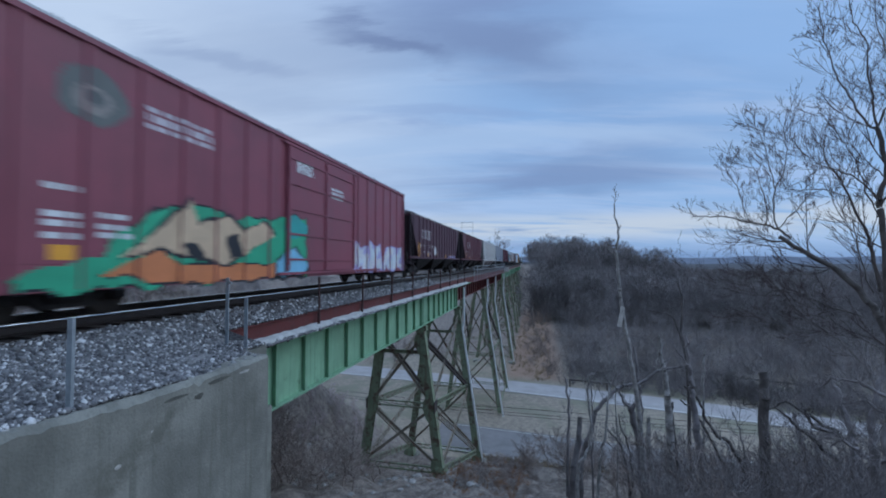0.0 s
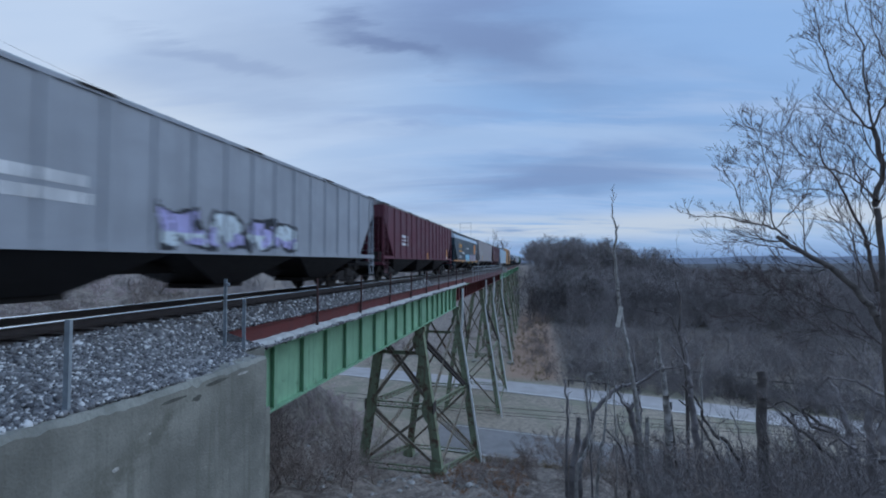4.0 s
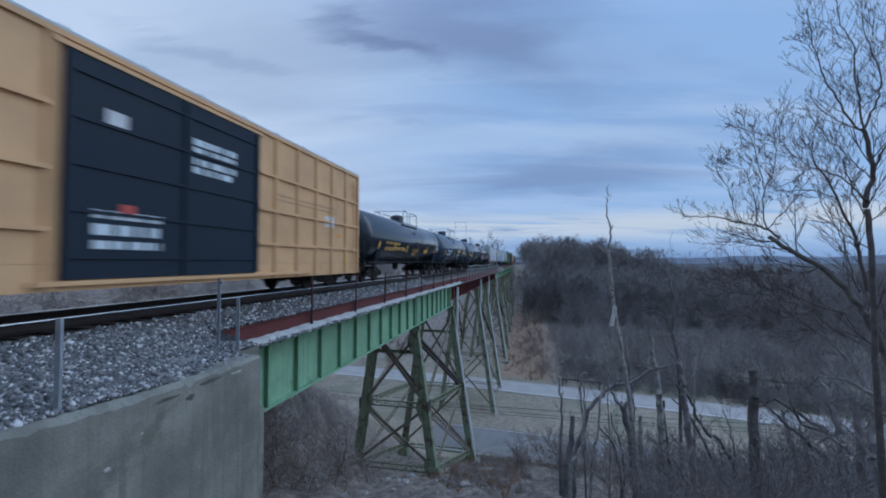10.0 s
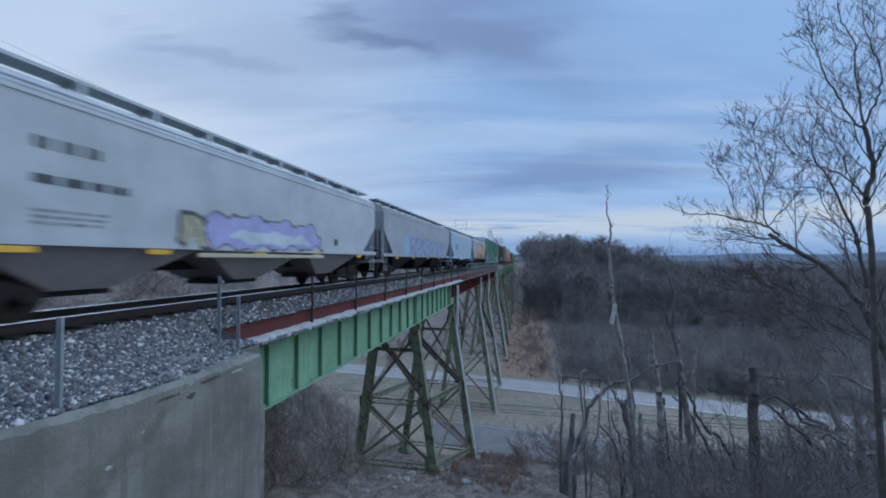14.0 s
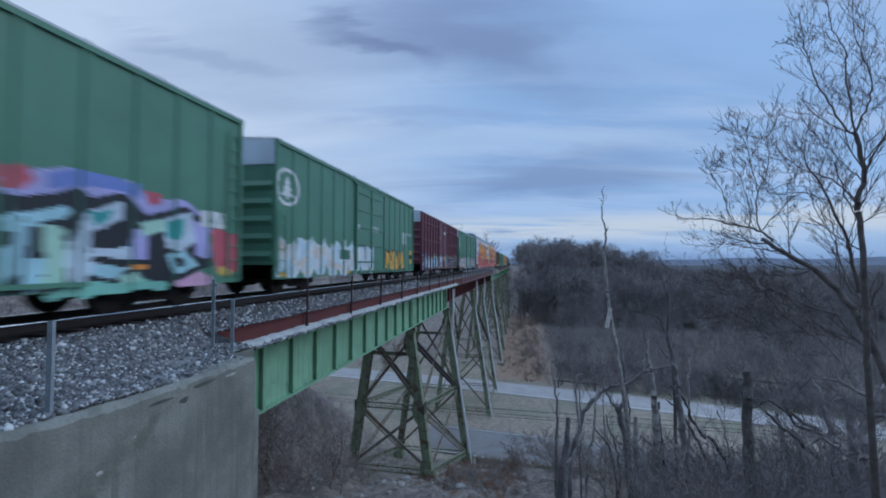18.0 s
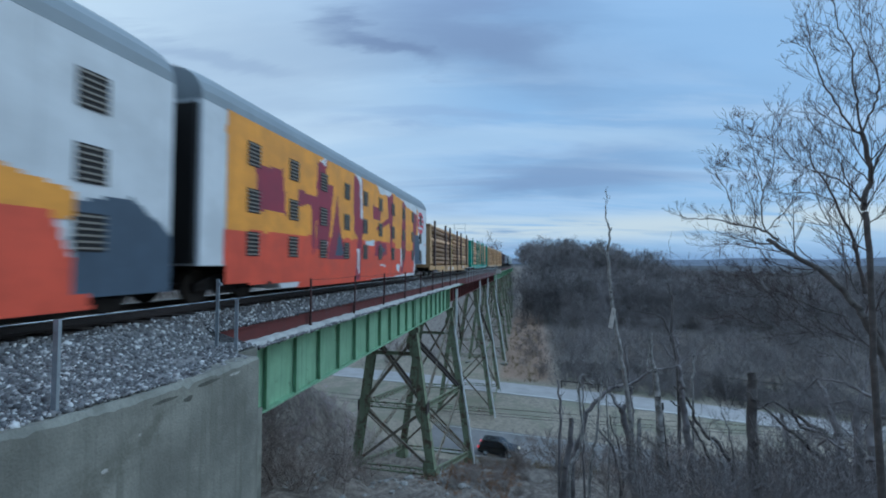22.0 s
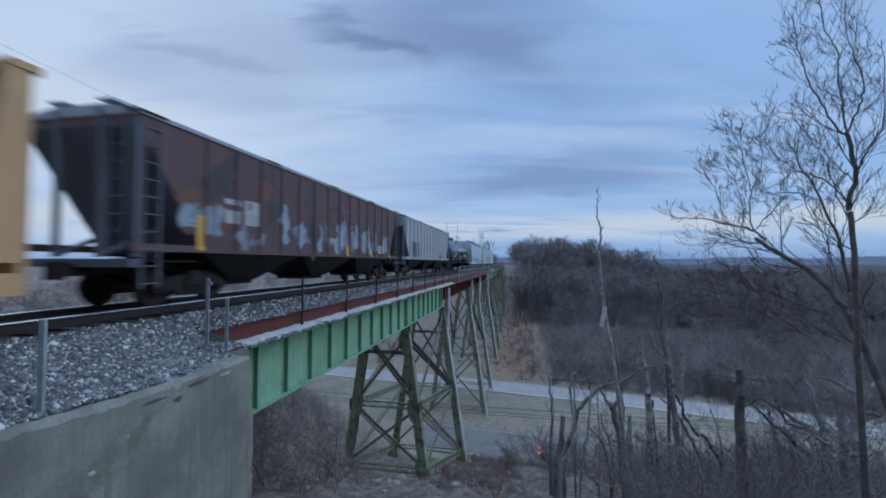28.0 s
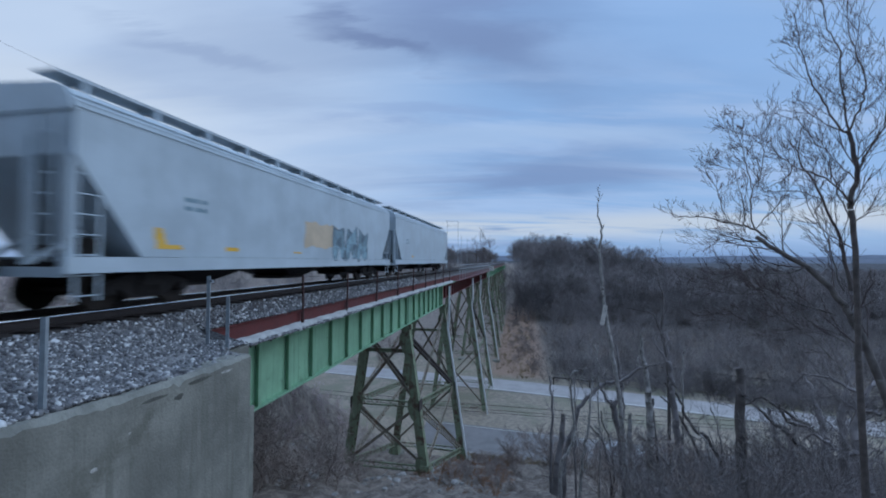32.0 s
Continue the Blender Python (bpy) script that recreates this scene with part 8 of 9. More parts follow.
    p.poly(gold, (7.75, 1.61), (7.98, 1.59), (7.95, 1.43), (7.75, 1.44), amp=0.012)
    p.poly(dark, (9.16, 3.49), (10.05, 3.52), (10.03, 3.02), (10.35, 3.46), (11.15, 3.48), (11.00, 3.05), (10.59, 2.36), (10.79, 1.91), (10.81, 1.30), (9.06, 1.24), (9.12, 1.68), (9.29, 1.81), amp=0.012)
    p.poly(gold, (9.30, 3.37), (9.96, 3.43), (9.97, 2.85), (10.10, 2.78), (10.42, 3.38), (10.60, 3.46), (10.88, 3.09), (10.56, 2.38), (10.76, 1.91), (10.33, 1.80), (10.12, 2.03), (9.96, 2.13), (9.94, 1.82), (9.29, 1.76), amp=0.012)
    p.poly((0.22, 0.24, 0.30), (9.41, 3.35), (9.84, 3.36), (9.70, 2.99), (9.42, 2.86), amp=0.012)
    p.poly(dark, (9.12, 1.68), (10.10, 1.84), (11.11, 1.80), (11.21, 1.32), (9.05, 1.30), amp=0.012)
    p.poly(gold, (9.27, 1.50), (9.71, 1.50), (9.71, 1.30), (9.30, 1.28), amp=0.012)
    p.poly(gold, (10.40, 1.55), (10.80, 1.54), (10.81, 1.30), (10.41, 1.29), amp=0.012)
    p.poly((0.25, 0.04, 0.06), (9.90, 2.00), (10.12, 2.00), (10.27, 1.60), (9.92, 1.58), amp=0.012)
    p.poly(dark, (8.46, 1.92), (8.75, 2.38), (8.61, 2.63), (8.83, 2.45), (9.22, 2.58), (9.25, 2.14), (9.24, 1.83), (8.94, 1.88), (8.85, 2.03), (8.68, 1.69), (8.49, 1.65), amp=0.012)
    p.poly(gold, (8.88, 2.32), (9.24, 2.51), (9.25, 2.31), (8.93, 2.23), amp=0.012)
    p.poly(gold, (8.85, 2.03), (9.23, 2.03), (9.24, 1.81), (9.09, 1.84), amp=0.012)
    p.poly((0.25, 0.04, 0.06), (8.39, 1.66), (8.85, 1.87), (9.19, 1.69), (9.05, 1.33), (8.40, 1.28), amp=0.012)
    p.poly((0.20, 0.20, 0.22), (11.14, 3.94), (11.76, 4.07), (12.29, 3.51), (12.35, 2.64), (11.79, 2.85), (11.26, 2.36), (11.41, 3.29), amp=0.012)
    p.poly(gold, (11.35, 3.86), (11.71, 4.01), (12.22, 3.41), (12.07, 3.14), (11.62, 3.72), amp=0.012)
    p.poly(gold, (11.24, 3.11), (11.59, 3.37), (11.64, 3.20), (11.26, 2.46), amp=0.012)
    p.poly(gold, (11.62, 3.72), (12.27, 2.62), (12.20, 2.28), (12.06, 2.75), amp=0.012)
    p.poly((0.40, 0.42, 0.44), (10.77, 2.59), (11.17, 2.80), (11.10, 2.30), (11.45, 1.98), (11.28, 1.78), (10.95, 1.79), (10.71, 2.24), amp=0.012)
    p.poly(dark, (11.02, 2.35), (11.26, 2.32), (11.67, 2.00), (11.36, 1.79), (11.02, 2.01), amp=0.012)
    p.poly(dark, (12.25, 3.44), (12.97, 3.52), (13.56, 2.71), (14.33, 2.76), (14.36, 1.78), (12.21, 1.66), (12.27, 2.62), amp=0.012)
    p.poly((0.20, 0.22, 0.27), (12.36, 3.35), (12.86, 3.38), (12.93, 2.98), (12.42, 2.66), amp=0.012)
    p.poly(gold, (12.78, 2.94), (13.20, 3.12), (13.47, 2.55), (14.23, 2.59), (14.25, 1.84), (12.34, 1.71), (12.36, 2.49), (13.09, 2.62), amp=0.012)
    p.poly(dark, (13.74, 2.49), (14.19, 2.55), (14.19, 2.40), (13.74, 2.35), amp=0.012)
    p.poly(dark, (12.91, 2.47), (13.15, 2.46), (13.16, 2.24), (12.92, 2.22), amp=0.012)
    p.poly(dark, (12.32, 1.63), (14.11, 1.69), (13.97, 1.36), (12.33, 1.35), amp=0.012)
    p.poly(gold, (12.54, 1.52), (13.56, 1.53), (13.56, 1.39), (12.54, 1.36), amp=0.012)
    p.poly((0.25, 0.04, 0.06), (11.28, 1.60), (11.82, 1.75), (12.22, 1.35), (11.29, 1.32), amp=0.012)
    p.poly((0.25, 0.04, 0.06), (14.18, 1.68), (14.70, 2.32), (15.01, 1.34), (14.19, 1.32), amp=0.012)
    p.poly((0.55, 0.20, 0.24), (11.51, 2.80), (11.74, 2.92), (11.89, 2.53), (11.52, 2.50), amp=0.012)
    for u in (0.6, 1.9, 3.9, 9.1, 12.3, 14.6):
        p.rect((0.72, 0.42, 0.05), u, u + 0.5, 1.11, 1.22)
    p.emit(c)

    # boxcars
    def tree_disc(p, u, z, s=0.74):
        p.ring(WHITE, u, z, s, s * 0.82, 0.19)
        for k, w in enumerate((0.14, 0.24, 0.34)):
            p.poly(WHITE, (u - s * w * 1.6, z + 0.10 - 0.19 * k), (u, z + 0.36 - 0.19 * k), (u + s * w * 1.6, z + 0.10 - 0.19 * k), amp=0.0)
        p.rect(WHITE, u - 0.05, u + 0.05, z - 0.42, z - 0.2)
        return p

    c, p = boxcar(353.9, 370.0, green, "green ribbed boxcar with white, teal and pink graffiti", (6.0, 9.8), rib_gap=1.0, roof_coat=pale, top=4.88, end_top=roofgrey)
    tree_disc(p, 0.75, 3.6).rect(PALE, 0.95, 1.6, 1.95, 2.12)
    p.tags([LILAC, MINT, PALE], TEAL, 0.9, 2.1, 0.62, 2.0, 1, 71).tags([(0.55, 0.60, 0.62), LILAC, (0.60, 0.66, 0.45)], (0.16, 0.16, 0.24), 2.1, 5.6, 0.9, 2.05, 4, 72).poly(TEAL, (2.0, 0.97), (5.5, 1.1), (5.3, 0.56), (2.45, 0.56), amp=0.06).ell(SALMON, 2.7, 1.25, 0.35, 0.12, 0.05).ell(SALMON, 5.0, 1.3, 0.3, 0.1, 0.05)
    p.tags([LILAC, (0.45, 0.48, 0.52)], BLACK, 5.7, 7.4, 0.8, 1.95, 2, 73)
    p.poly(LILAC, (10.79, 2.34), (11.21, 2.51), (11.90, 2.64), (12.91, 2.63), (13.21, 2.41), (14.23, 2.43), (14.85, 2.19), (15.08, 1.72), (10.82, 1.44), amp=0.02)
    p.poly((0.48, 0.10, 0.13), (10.79, 2.49), (11.16, 2.55), (11.26, 2.31), (11.09, 2.12), (10.80, 2.17), amp=0.02)
    p.poly((0.48, 0.10, 0.13), (13.21, 2.48), (13.61, 2.55), (13.61, 2.30), (13.33, 2.22), amp=0.02)
    p.poly((0.16, 0.22, 0.52), (11.40, 2.45), (12.02, 2.68), (13.13, 2.60), (13.06, 2.32), (12.26, 2.44), (11.45, 2.24), amp=0.02)
    p.poly(BLACK, (10.80, 2.07), (11.05, 2.01), (11.91, 2.35), (12.15, 2.21), (12.78, 2.34), (13.30, 2.01), (14.24, 2.31), (14.85, 2.11), (15.10, 0.98), (13.75, 0.56), (11.41, 0.54), (10.85, 0.58), amp=0.02)
    p.poly((0.36, 0.58, 0.64), (10.81, 1.73), (11.10, 1.84), (11.13, 1.51), (11.08, 0.89), (10.84, 0.64), amp=0.02)
    p.poly(BLACK, (10.82, 1.53), (10.96, 1.54), (10.97, 1.29), (10.82, 1.26), amp=0.02)
    p.poly((0.36, 0.58, 0.64), (11.14, 1.79), (11.71, 2.03), (11.79, 1.93), (11.72, 1.78), (11.37, 1.69), (11.33, 1.52), (11.65, 1.55), (11.69, 1.10), (11.40, 0.89), (11.41, 0.62), (11.22, 0.58), (11.15, 0.69), amp=0.02)
    p.poly(MINT, (11.42, 1.64), (11.75, 1.61), (11.75, 0.66), (11.41, 0.56), amp=0.02)
    p.poly(BLACK, (11.17, 1.56), (11.37, 1.63), (11.44, 1.10), (11.21, 1.07), amp=0.02)
    p.poly((0.50, 0.58, 0.66), (12.01, 1.90), (12.71, 2.20), (12.78, 1.89), (12.16, 1.59), (12.06, 1.11), (12.30, 0.99), (12.08, 0.70), (11.83, 0.71), (11.76, 1.22), (11.94, 1.63), amp=0.02)
    p.poly(TEAL, (12.10, 1.91), (12.58, 2.03), (12.52, 1.86), (12.22, 1.68), amp=0.02)
    p.poly((0.50, 0.58, 0.66), (12.11, 1.29), (12.95, 1.32), (12.95, 1.12), (12.12, 1.11), amp=0.02)
    p.poly(LILAC, (12.94, 1.71), (13.31, 1.67), (13.29, 1.12), (12.95, 1.09), amp=0.02)
    p.poly(MINT, (13.08, 1.84), (13.71, 1.95), (13.71, 1.70), (13.16, 1.56), amp=0.02)
    p.poly((0.50, 0.58, 0.66), (13.71, 1.99), (14.44, 2.22), (14.56, 1.53), (14.27, 1.29), (13.73, 1.34), amp=0.02)
    p.poly(TEAL, (13.75, 1.92), (14.20, 2.04), (14.16, 1.58), (13.80, 1.60), amp=0.02)
    p.poly(LILAC, (14.44, 2.07), (14.97, 1.96), (14.99, 1.14), (14.56, 1.22), amp=0.02)
    p.poly((0.36, 0.58, 0.64), (13.73, 1.20), (14.27, 1.29), (14.67, 0.98), (13.92, 0.77), amp=0.02)
    p.poly(BLACK, (13.95, 1.13), (14.22, 1.17), (14.28, 0.98), (14.00, 0.95), amp=0.02)
    p.poly(MINT, (12.69, 0.80), (13.10, 0.89), (13.26, 0.58), (12.76, 0.54), amp=0.02)
    p.poly((0.36, 0.58, 0.64), (12.24, 0.99), (12.89, 0.96), (12.56, 0.74), (12.19, 0.78), amp=0.02)
    p.poly((0.22, 0.50, 0.40), (11.41, 0.50), (12.02, 0.69), (13.75, 0.64), (13.84, 0.48), (12.32, 0.46), (11.51, 0.39), amp=0.02)
    p.poly(PINK, (13.88, 0.62), (14.68, 0.82), (15.06, 0.69), (15.01, 0.49), (14.10, 0.49), amp=0.02)
    p.poly((0.48, 0.10, 0.13), (15.03, 1.80), (15.31, 1.91), (15.93, 1.78), (16.03, 0.80), (15.22, 0.81), amp=0.02)
    p.poly((0.55, 0.40, 0.10), (15.28, 0.94), (15.83, 0.89), (15.83, 0.70), (15.28, 0.73), amp=0.02)
    p.poly(ORANGE, (12.92, 1.02), (13.33, 1.02), (13.33, 0.92), (12.92, 0.92), amp=0.02)
    p.bars(WHITE, 8.2, 9.2, 2.35, 2.6, 3, 5).bars(WHITE, 14.7, 15.5, 1.9, 2.3, 4, 6).bars(WHITE, 6.1, 6.5, 2.4, 2.6, 1, 7)
    p.emit(c)
    c, p = boxcar(371.6, 387.7, green, "green ribbed boxcar with pale blue block graffiti", (6.1, 9.9), rib_gap=1.0, roof_coat=pale, top=4.88, end_top=roofgrey)
    tree_disc(p, 0.66, 3.5)
    p.tags([WHITE, (0.46, 0.60, 0.68), (0.60, 0.52, 0.46)], PALE, 0.1, 6.0, 0.6, 1.95, 6, 81).tags([WHITE, PALE], (0.4, 0.5, 0.55), 6.1, 8.3, 0.6, 1.9, 2, 82).rect((0.05, 0.16, 0.10), 4.6, 5.6, 1.2, 1.6)
    p.tags([gold, (0.60, 0.42, 0.10)], BLACK, 10.3, 13.9, 0.65, 1.85, 3, 83).rect((0.70, 0.42, 0.05), 0.3, 0.7, 0.6, 0.75).rect((0.70, 0.42, 0.05), 5.4, 5.9, 0.58, 0.72)
    p.bars(WHITE, 8.0, 9.0, 2.6, 2.85, 3, 4).bars(WHITE, 6.2, 6.6, 2.6, 2.8, 2, 5).bars(WHITE, 13.6, 14.4, 2.2, 3.0, 5, 6).bars(WHITE, 14.8, 15.5, 2.8, 3.0, 2, 7).rect((0.7, 0.42, 0.05), 15.1, 15.7, 1.0, 1.9).rect(BLACK, 15.1, 15.7, 1.3, 1.6)
    p.emit(c)
    c, p = boxcar(389.9, 406.1, wine, "wine-red boxcar with bright silver, yellow and blue graffiti", (6.2, 9.9), rib_gap=1.0, belts=(1.55, 2.84, 4.14), gear_side=0.10, roof_coat=pale, top=4.88, end_coat=wine, end_top=roofgrey)
    p.tags([(0.42, 0.66, 0.74), (0.48, 0.60, 0.70), PALE], (0.12, 0.22, 0.32), 0.6, 7.6, 0.62, 1.85, 6, 91).ell((0.50, 0.66, 0.06), 4.95, 1.62, 0.2, 0.14, 0.05).ell((0.50, 0.66, 0.06), 6.5, 0.75, 0.3, 0.14, 0.06).ell((0.50, 0.66, 0.06), 7.5, 1.4, 0.16, 0.1).poly((0.42, 0.28, 0.46), (6.7, 1.7), (7.4, 1.3), (7.8, 0.7), (7.2, 0.9), amp=0.05)
    p.tags([(0.06, 0.07, 0.24), (0.08, 0.36, 0.44), (0.10, 0.16, 0.40)], (0.56, 0.56, 0.26), 9.3, 15.7, 0.6, 1.9, 6, 92).poly((0.55, 0.55, 0.25), (8.2, 1.7), (9.0, 1.6), (8.9, 1.3), (8.3, 1.4), amp=0.05)
    p.bars(WHITE, 8.4, 9.35, 3.72, 3.98, 3, 4).bars(WHITE, 6.3, 6.7, 3.2, 3.4, 2, 5).rect(PALE, 7.5, 7.75, 1.3, 1.65)
    p.rect((0.62, 0.25, 0.2), 0.15, 0.45, 0.9, 1.2)
    p.emit(c)
    c, p = boxcar(407.9, 424.1, green, "green ribbed boxcar with pink and white graffiti", (6.2, 9.9), rib_gap=1.0, roof_coat=pale, top=4.88, end_top=roofgrey)
    tree_disc(p, 0.60, 3.5)
    p.tags([(0.62, 0.50, 0.62), PALE, (0.55, 0.62, 0.68)], (0.56, 0.16, 0.22), 0.3, 5.9, 0.6, 1.8, 5, 101).tags([(0.60, 0.55, 0.66), (0.50, 0.62, 0.66)], (0.40, 0.08, 0.16), 9.5, 15.6, 0.62, 1.8, 6, 102).poly((0.30, 0.42, 0.38), (5.9, 1.7), (9.0, 1.9), (9.0, 0.8), (5.9, 0.8), amp=0.09)
    p.bars((0.45, 0.55, 0.50), 0.9, 1.4, 2.2, 2.7, 3, 3).bars(WHITE, 8.35, 9.4, 2.9, 3.15, 3, 4).rect((0.70, 0.42, 0.05), 0.1, 0.7, 0.6, 0.78).rect((0.70, 0.42, 0.05), 1.4, 1.8, 0.8, 1.0).rect((0.70, 0.42, 0.05), 5.0, 5.6, 0.58, 0.7)
    p.emit(c)

    # two-unit car carrier with a mural of letters
    orange, vermilion, berry, ink = (0.74, 0.31, 0.045), (0.62, 0.085, 0.045), (0.26, 0.035, 0.06), (0.06, 0.085, 0.12)
    c, p = autorack(425.9, 447.6, rack_white, rack_roof, "white enclosed car carrier with a huge orange and red mural", 8, front=warm)
    p.u = p.u + 0.6
    p.poly(orange, (3.31, 2.13), (4.20, 2.33), (5.35, 4.46), (7.18, 4.49), (7.37, 4.41), (7.92, 4.59), (8.88, 4.51), (9.53, 4.22), (10.04, 3.79), (10.93, 4.11), (11.80, 4.66), (12.65, 4.50), (13.13, 4.22), (13.28, 4.64), (14.32, 4.62), (14.45, 3.57), (15.30, 4.13), (16.85, 4.68), (17.88, 4.17), (18.75, 2.65), (20.30, 2.21), (20.31, 1.77), (10.31, 1.70), (7.06, 1.91), (5.02, 1.84), (3.32, 1.81), amp=0.012)
    p.poly(vermilion, (3.32, 1.81), (5.02, 1.84), (7.06, 1.91), (10.31, 1.70), (19.98, 1.87), (20.68, 0.22), (9.00, 0.10), (6.87, 0.13), (5.47, 0.30), (3.36, 0.60), amp=0.012)
    p.poly(vermilion, (2.35, 0.55), (2.22, 1.52), (2.68, 2.14), (3.92, 2.66), (5.52, 3.10), (7.04, 2.24), (7.41, 0.76), (5.09, 0.33), amp=0.012)
    p.poly(orange, (3.44, 2.45), (4.32, 3.05), (5.51, 3.51), (5.80, 3.06), (3.92, 2.43), amp=0.012)
    p.poly(ink, (2.04, 1.51), (2.02, 2.16), (2.68, 2.24), (2.70, 1.61), (2.22, 1.48), (2.27, 0.73), (2.13, 0.74), amp=0.012)
    p.poly(berry, (4.11, 2.28), (3.98, 2.82), (4.33, 3.37), (4.87, 4.37), (5.47, 4.80), (7.23, 4.73), (7.21, 4.45), (5.52, 4.61), (5.31, 4.36), (4.26, 2.45), amp=0.012)
    p.poly(berry, (7.11, 4.47), (7.64, 4.50), (7.69, 2.72), (8.59, 2.81), (8.60, 2.60), (7.70, 2.47), (7.78, 1.92), (8.62, 1.94), (8.62, 1.72), (7.79, 1.62), (7.62, 0.21), (6.93, 0.12), (7.13, 1.58), (7.06, 2.05), amp=0.012)
    p.poly(berry, (5.54, 2.38), (5.96, 2.44), (5.94, 1.34), (5.47, 0.30), (5.14, 0.40), (5.36, 1.32), (5.42, 2.04), amp=0.012)
    p.poly(ink, (5.30, 1.94), (5.36, 1.24), (5.22, 0.39), (4.35, 0.49), (4.61, 1.01), amp=0.012)
    p.poly(berry, (10.04, 3.79), (10.47, 3.95), (10.50, 2.79), (11.71, 2.81), (11.59, 2.25), (10.52, 2.15), (10.42, 1.76), (10.99, 1.73), (11.02, 0.35), (10.35, 0.19), (10.43, 1.38), (10.09, 1.87), amp=0.012)
    p.poly(ink, (9.67, 2.44), (10.29, 2.45), (10.63, 2.03), (10.54, 1.13), (10.35, 0.13), (9.00, 0.10), (9.90, 1.25), amp=0.012)
    p.poly(berry, (12.65, 4.50), (13.28, 4.64), (13.16, 2.69), (12.91, 0.25), (12.32, 0.28), (12.41, 2.32), amp=0.012)
    p.poly(berry, (14.45, 3.57), (15.30, 4.13), (16.85, 4.68), (16.55, 3.04), (17.20, 0.05), (15.72, 0.47), (15.69, 1.89), (15.42, 2.75), (14.93, 2.87), (14.76, 1.67), (14.39, 1.50), amp=0.012)
    p.poly(ink, (15.34, 2.56), (16.20, 2.55), (15.79, 1.18), (15.39, 0.48), (13.88, 0.37), (14.30, 0.84), amp=0.012)
    p.poly(ink, (20.31, 2.10), (21.34, 2.27), (22.50, 1.48), (22.52, 0.39), (20.34, 0.45), amp=0.012)
    p.poly((0.58, 0.16, 0.20), (3.58, 3.94), (3.70, 4.00), (3.72, 2.97), (3.59, 2.90), amp=0.012)
    p.poly((0.58, 0.16, 0.20), (3.70, 3.51), (4.31, 4.08), (4.39, 3.99), (3.74, 3.37), amp=0.012)
    p.poly((0.58, 0.16, 0.20), (3.76, 3.47), (4.24, 3.37), (4.09, 3.20), (3.71, 3.32), amp=0.012)
    p.poly(ink, (3.29, 2.61), (3.78, 2.77), (3.74, 2.26), (3.31, 2.25), amp=0.012)
    p.poly(berry, (3.70, 2.79), (4.07, 2.81), (4.11, 2.27), (3.71, 2.22), amp=0.012)
    p.poly((0.58, 0.16, 0.20), (3.30, 2.28), (4.17, 2.36), (4.18, 2.26), (3.31, 2.12), amp=0.012)
    p.poly(WHITE, (4.06, 0.94), (4.62, 1.62), (4.73, 1.59), (4.16, 0.88), amp=0.012)
    p.poly(WHITE, (6.83, 1.70), (7.07, 1.72), (6.98, 0.63), (6.80, 0.69), amp=0.012)
    p.poly(WHITE, (7.65, 1.56), (8.38, 1.60), (8.39, 1.52), (7.66, 1.43), amp=0.012)
    p.poly(PALE, (4.38, 0.66), (5.09, 0.63), (5.14, 0.51), (4.39, 0.49), amp=0.012)
    p.poly((0.20, 0.42, 0.45), (9.58, 2.37), (10.18, 2.50), (10.30, 2.14), (9.69, 1.96), amp=0.012)
    p.u = p.u - 0.6
    p.emit(c, name="mural_coat", label="coat of the sprayed mural")
    c, p = autorack(448.4, 470.3, rack_white, rack_roof, "white enclosed car carrier with an orange mural and red disc emblem", 10)
    p.poly(orange, (4.14, 4.74), (5.26, 5.00), (6.25, 5.06), (8.84, 4.96), (9.63, 4.91), (11.38, 4.98), (14.07, 4.93), (15.86, 4.85), (19.43, 4.66), (19.50, 1.83), (13.54, 1.82), (9.56, 1.86), (7.87, 1.99), (6.81, 1.82), (5.94, 1.89), (5.05, 1.93), (4.23, 1.95), amp=0.012)
    p.poly(vermilion, (4.23, 1.95), (5.05, 1.94), (5.94, 1.91), (6.81, 1.84), (7.87, 2.04), (9.56, 1.89), (13.54, 1.90), (18.42, 1.83), (18.46, 0.43), (9.29, 0.21), (6.16, 0.14), (4.30, 0.08), amp=0.012)
    p.poly(orange, (0.81, 5.00), (5.37, 5.44), (14.49, 5.46), (14.56, 2.20), (0.86, 1.89), amp=0.012)
    p.poly(vermilion, (0.78, 1.89), (14.56, 2.20), (14.61, 0.25), (0.83, 0.46), amp=0.012)
    p.poly(berry, (4.18, 3.52), (5.19, 3.38), (5.42, 3.42), (5.48, 4.68), (6.21, 4.96), (5.71, 3.29), (5.41, 2.56), (5.39, 2.20), (5.35, 1.35), (5.16, 1.34), (5.11, 2.90), (4.89, 3.08), (4.20, 2.90), amp=0.012)
    p.poly(berry, (7.09, 3.76), (7.29, 2.60), (8.02, 1.20), (6.29, 1.16), (6.74, 2.42), amp=0.012)
    p.poly(berry, (8.70, 4.91), (9.63, 4.91), (9.79, 2.69), (10.42, 2.66), (9.71, 2.32), (9.45, 0.25), (8.91, 0.28), (9.15, 2.17), (8.77, 2.44), (8.66, 3.66), amp=0.012)
    p.poly(berry, (10.98, 3.89), (12.12, 3.84), (12.02, 3.22), (11.00, 3.24), amp=0.012)
    p.poly(berry, (13.01, 4.89), (14.07, 4.93), (14.00, 1.70), (13.70, 1.61), (13.50, 3.23), (11.45, 2.61), (11.45, 2.78), (13.34, 3.50), amp=0.012)
    p.poly(berry, (15.86, 4.77), (16.52, 4.73), (16.61, 1.54), (15.98, 0.50), (15.59, 0.51), amp=0.012)
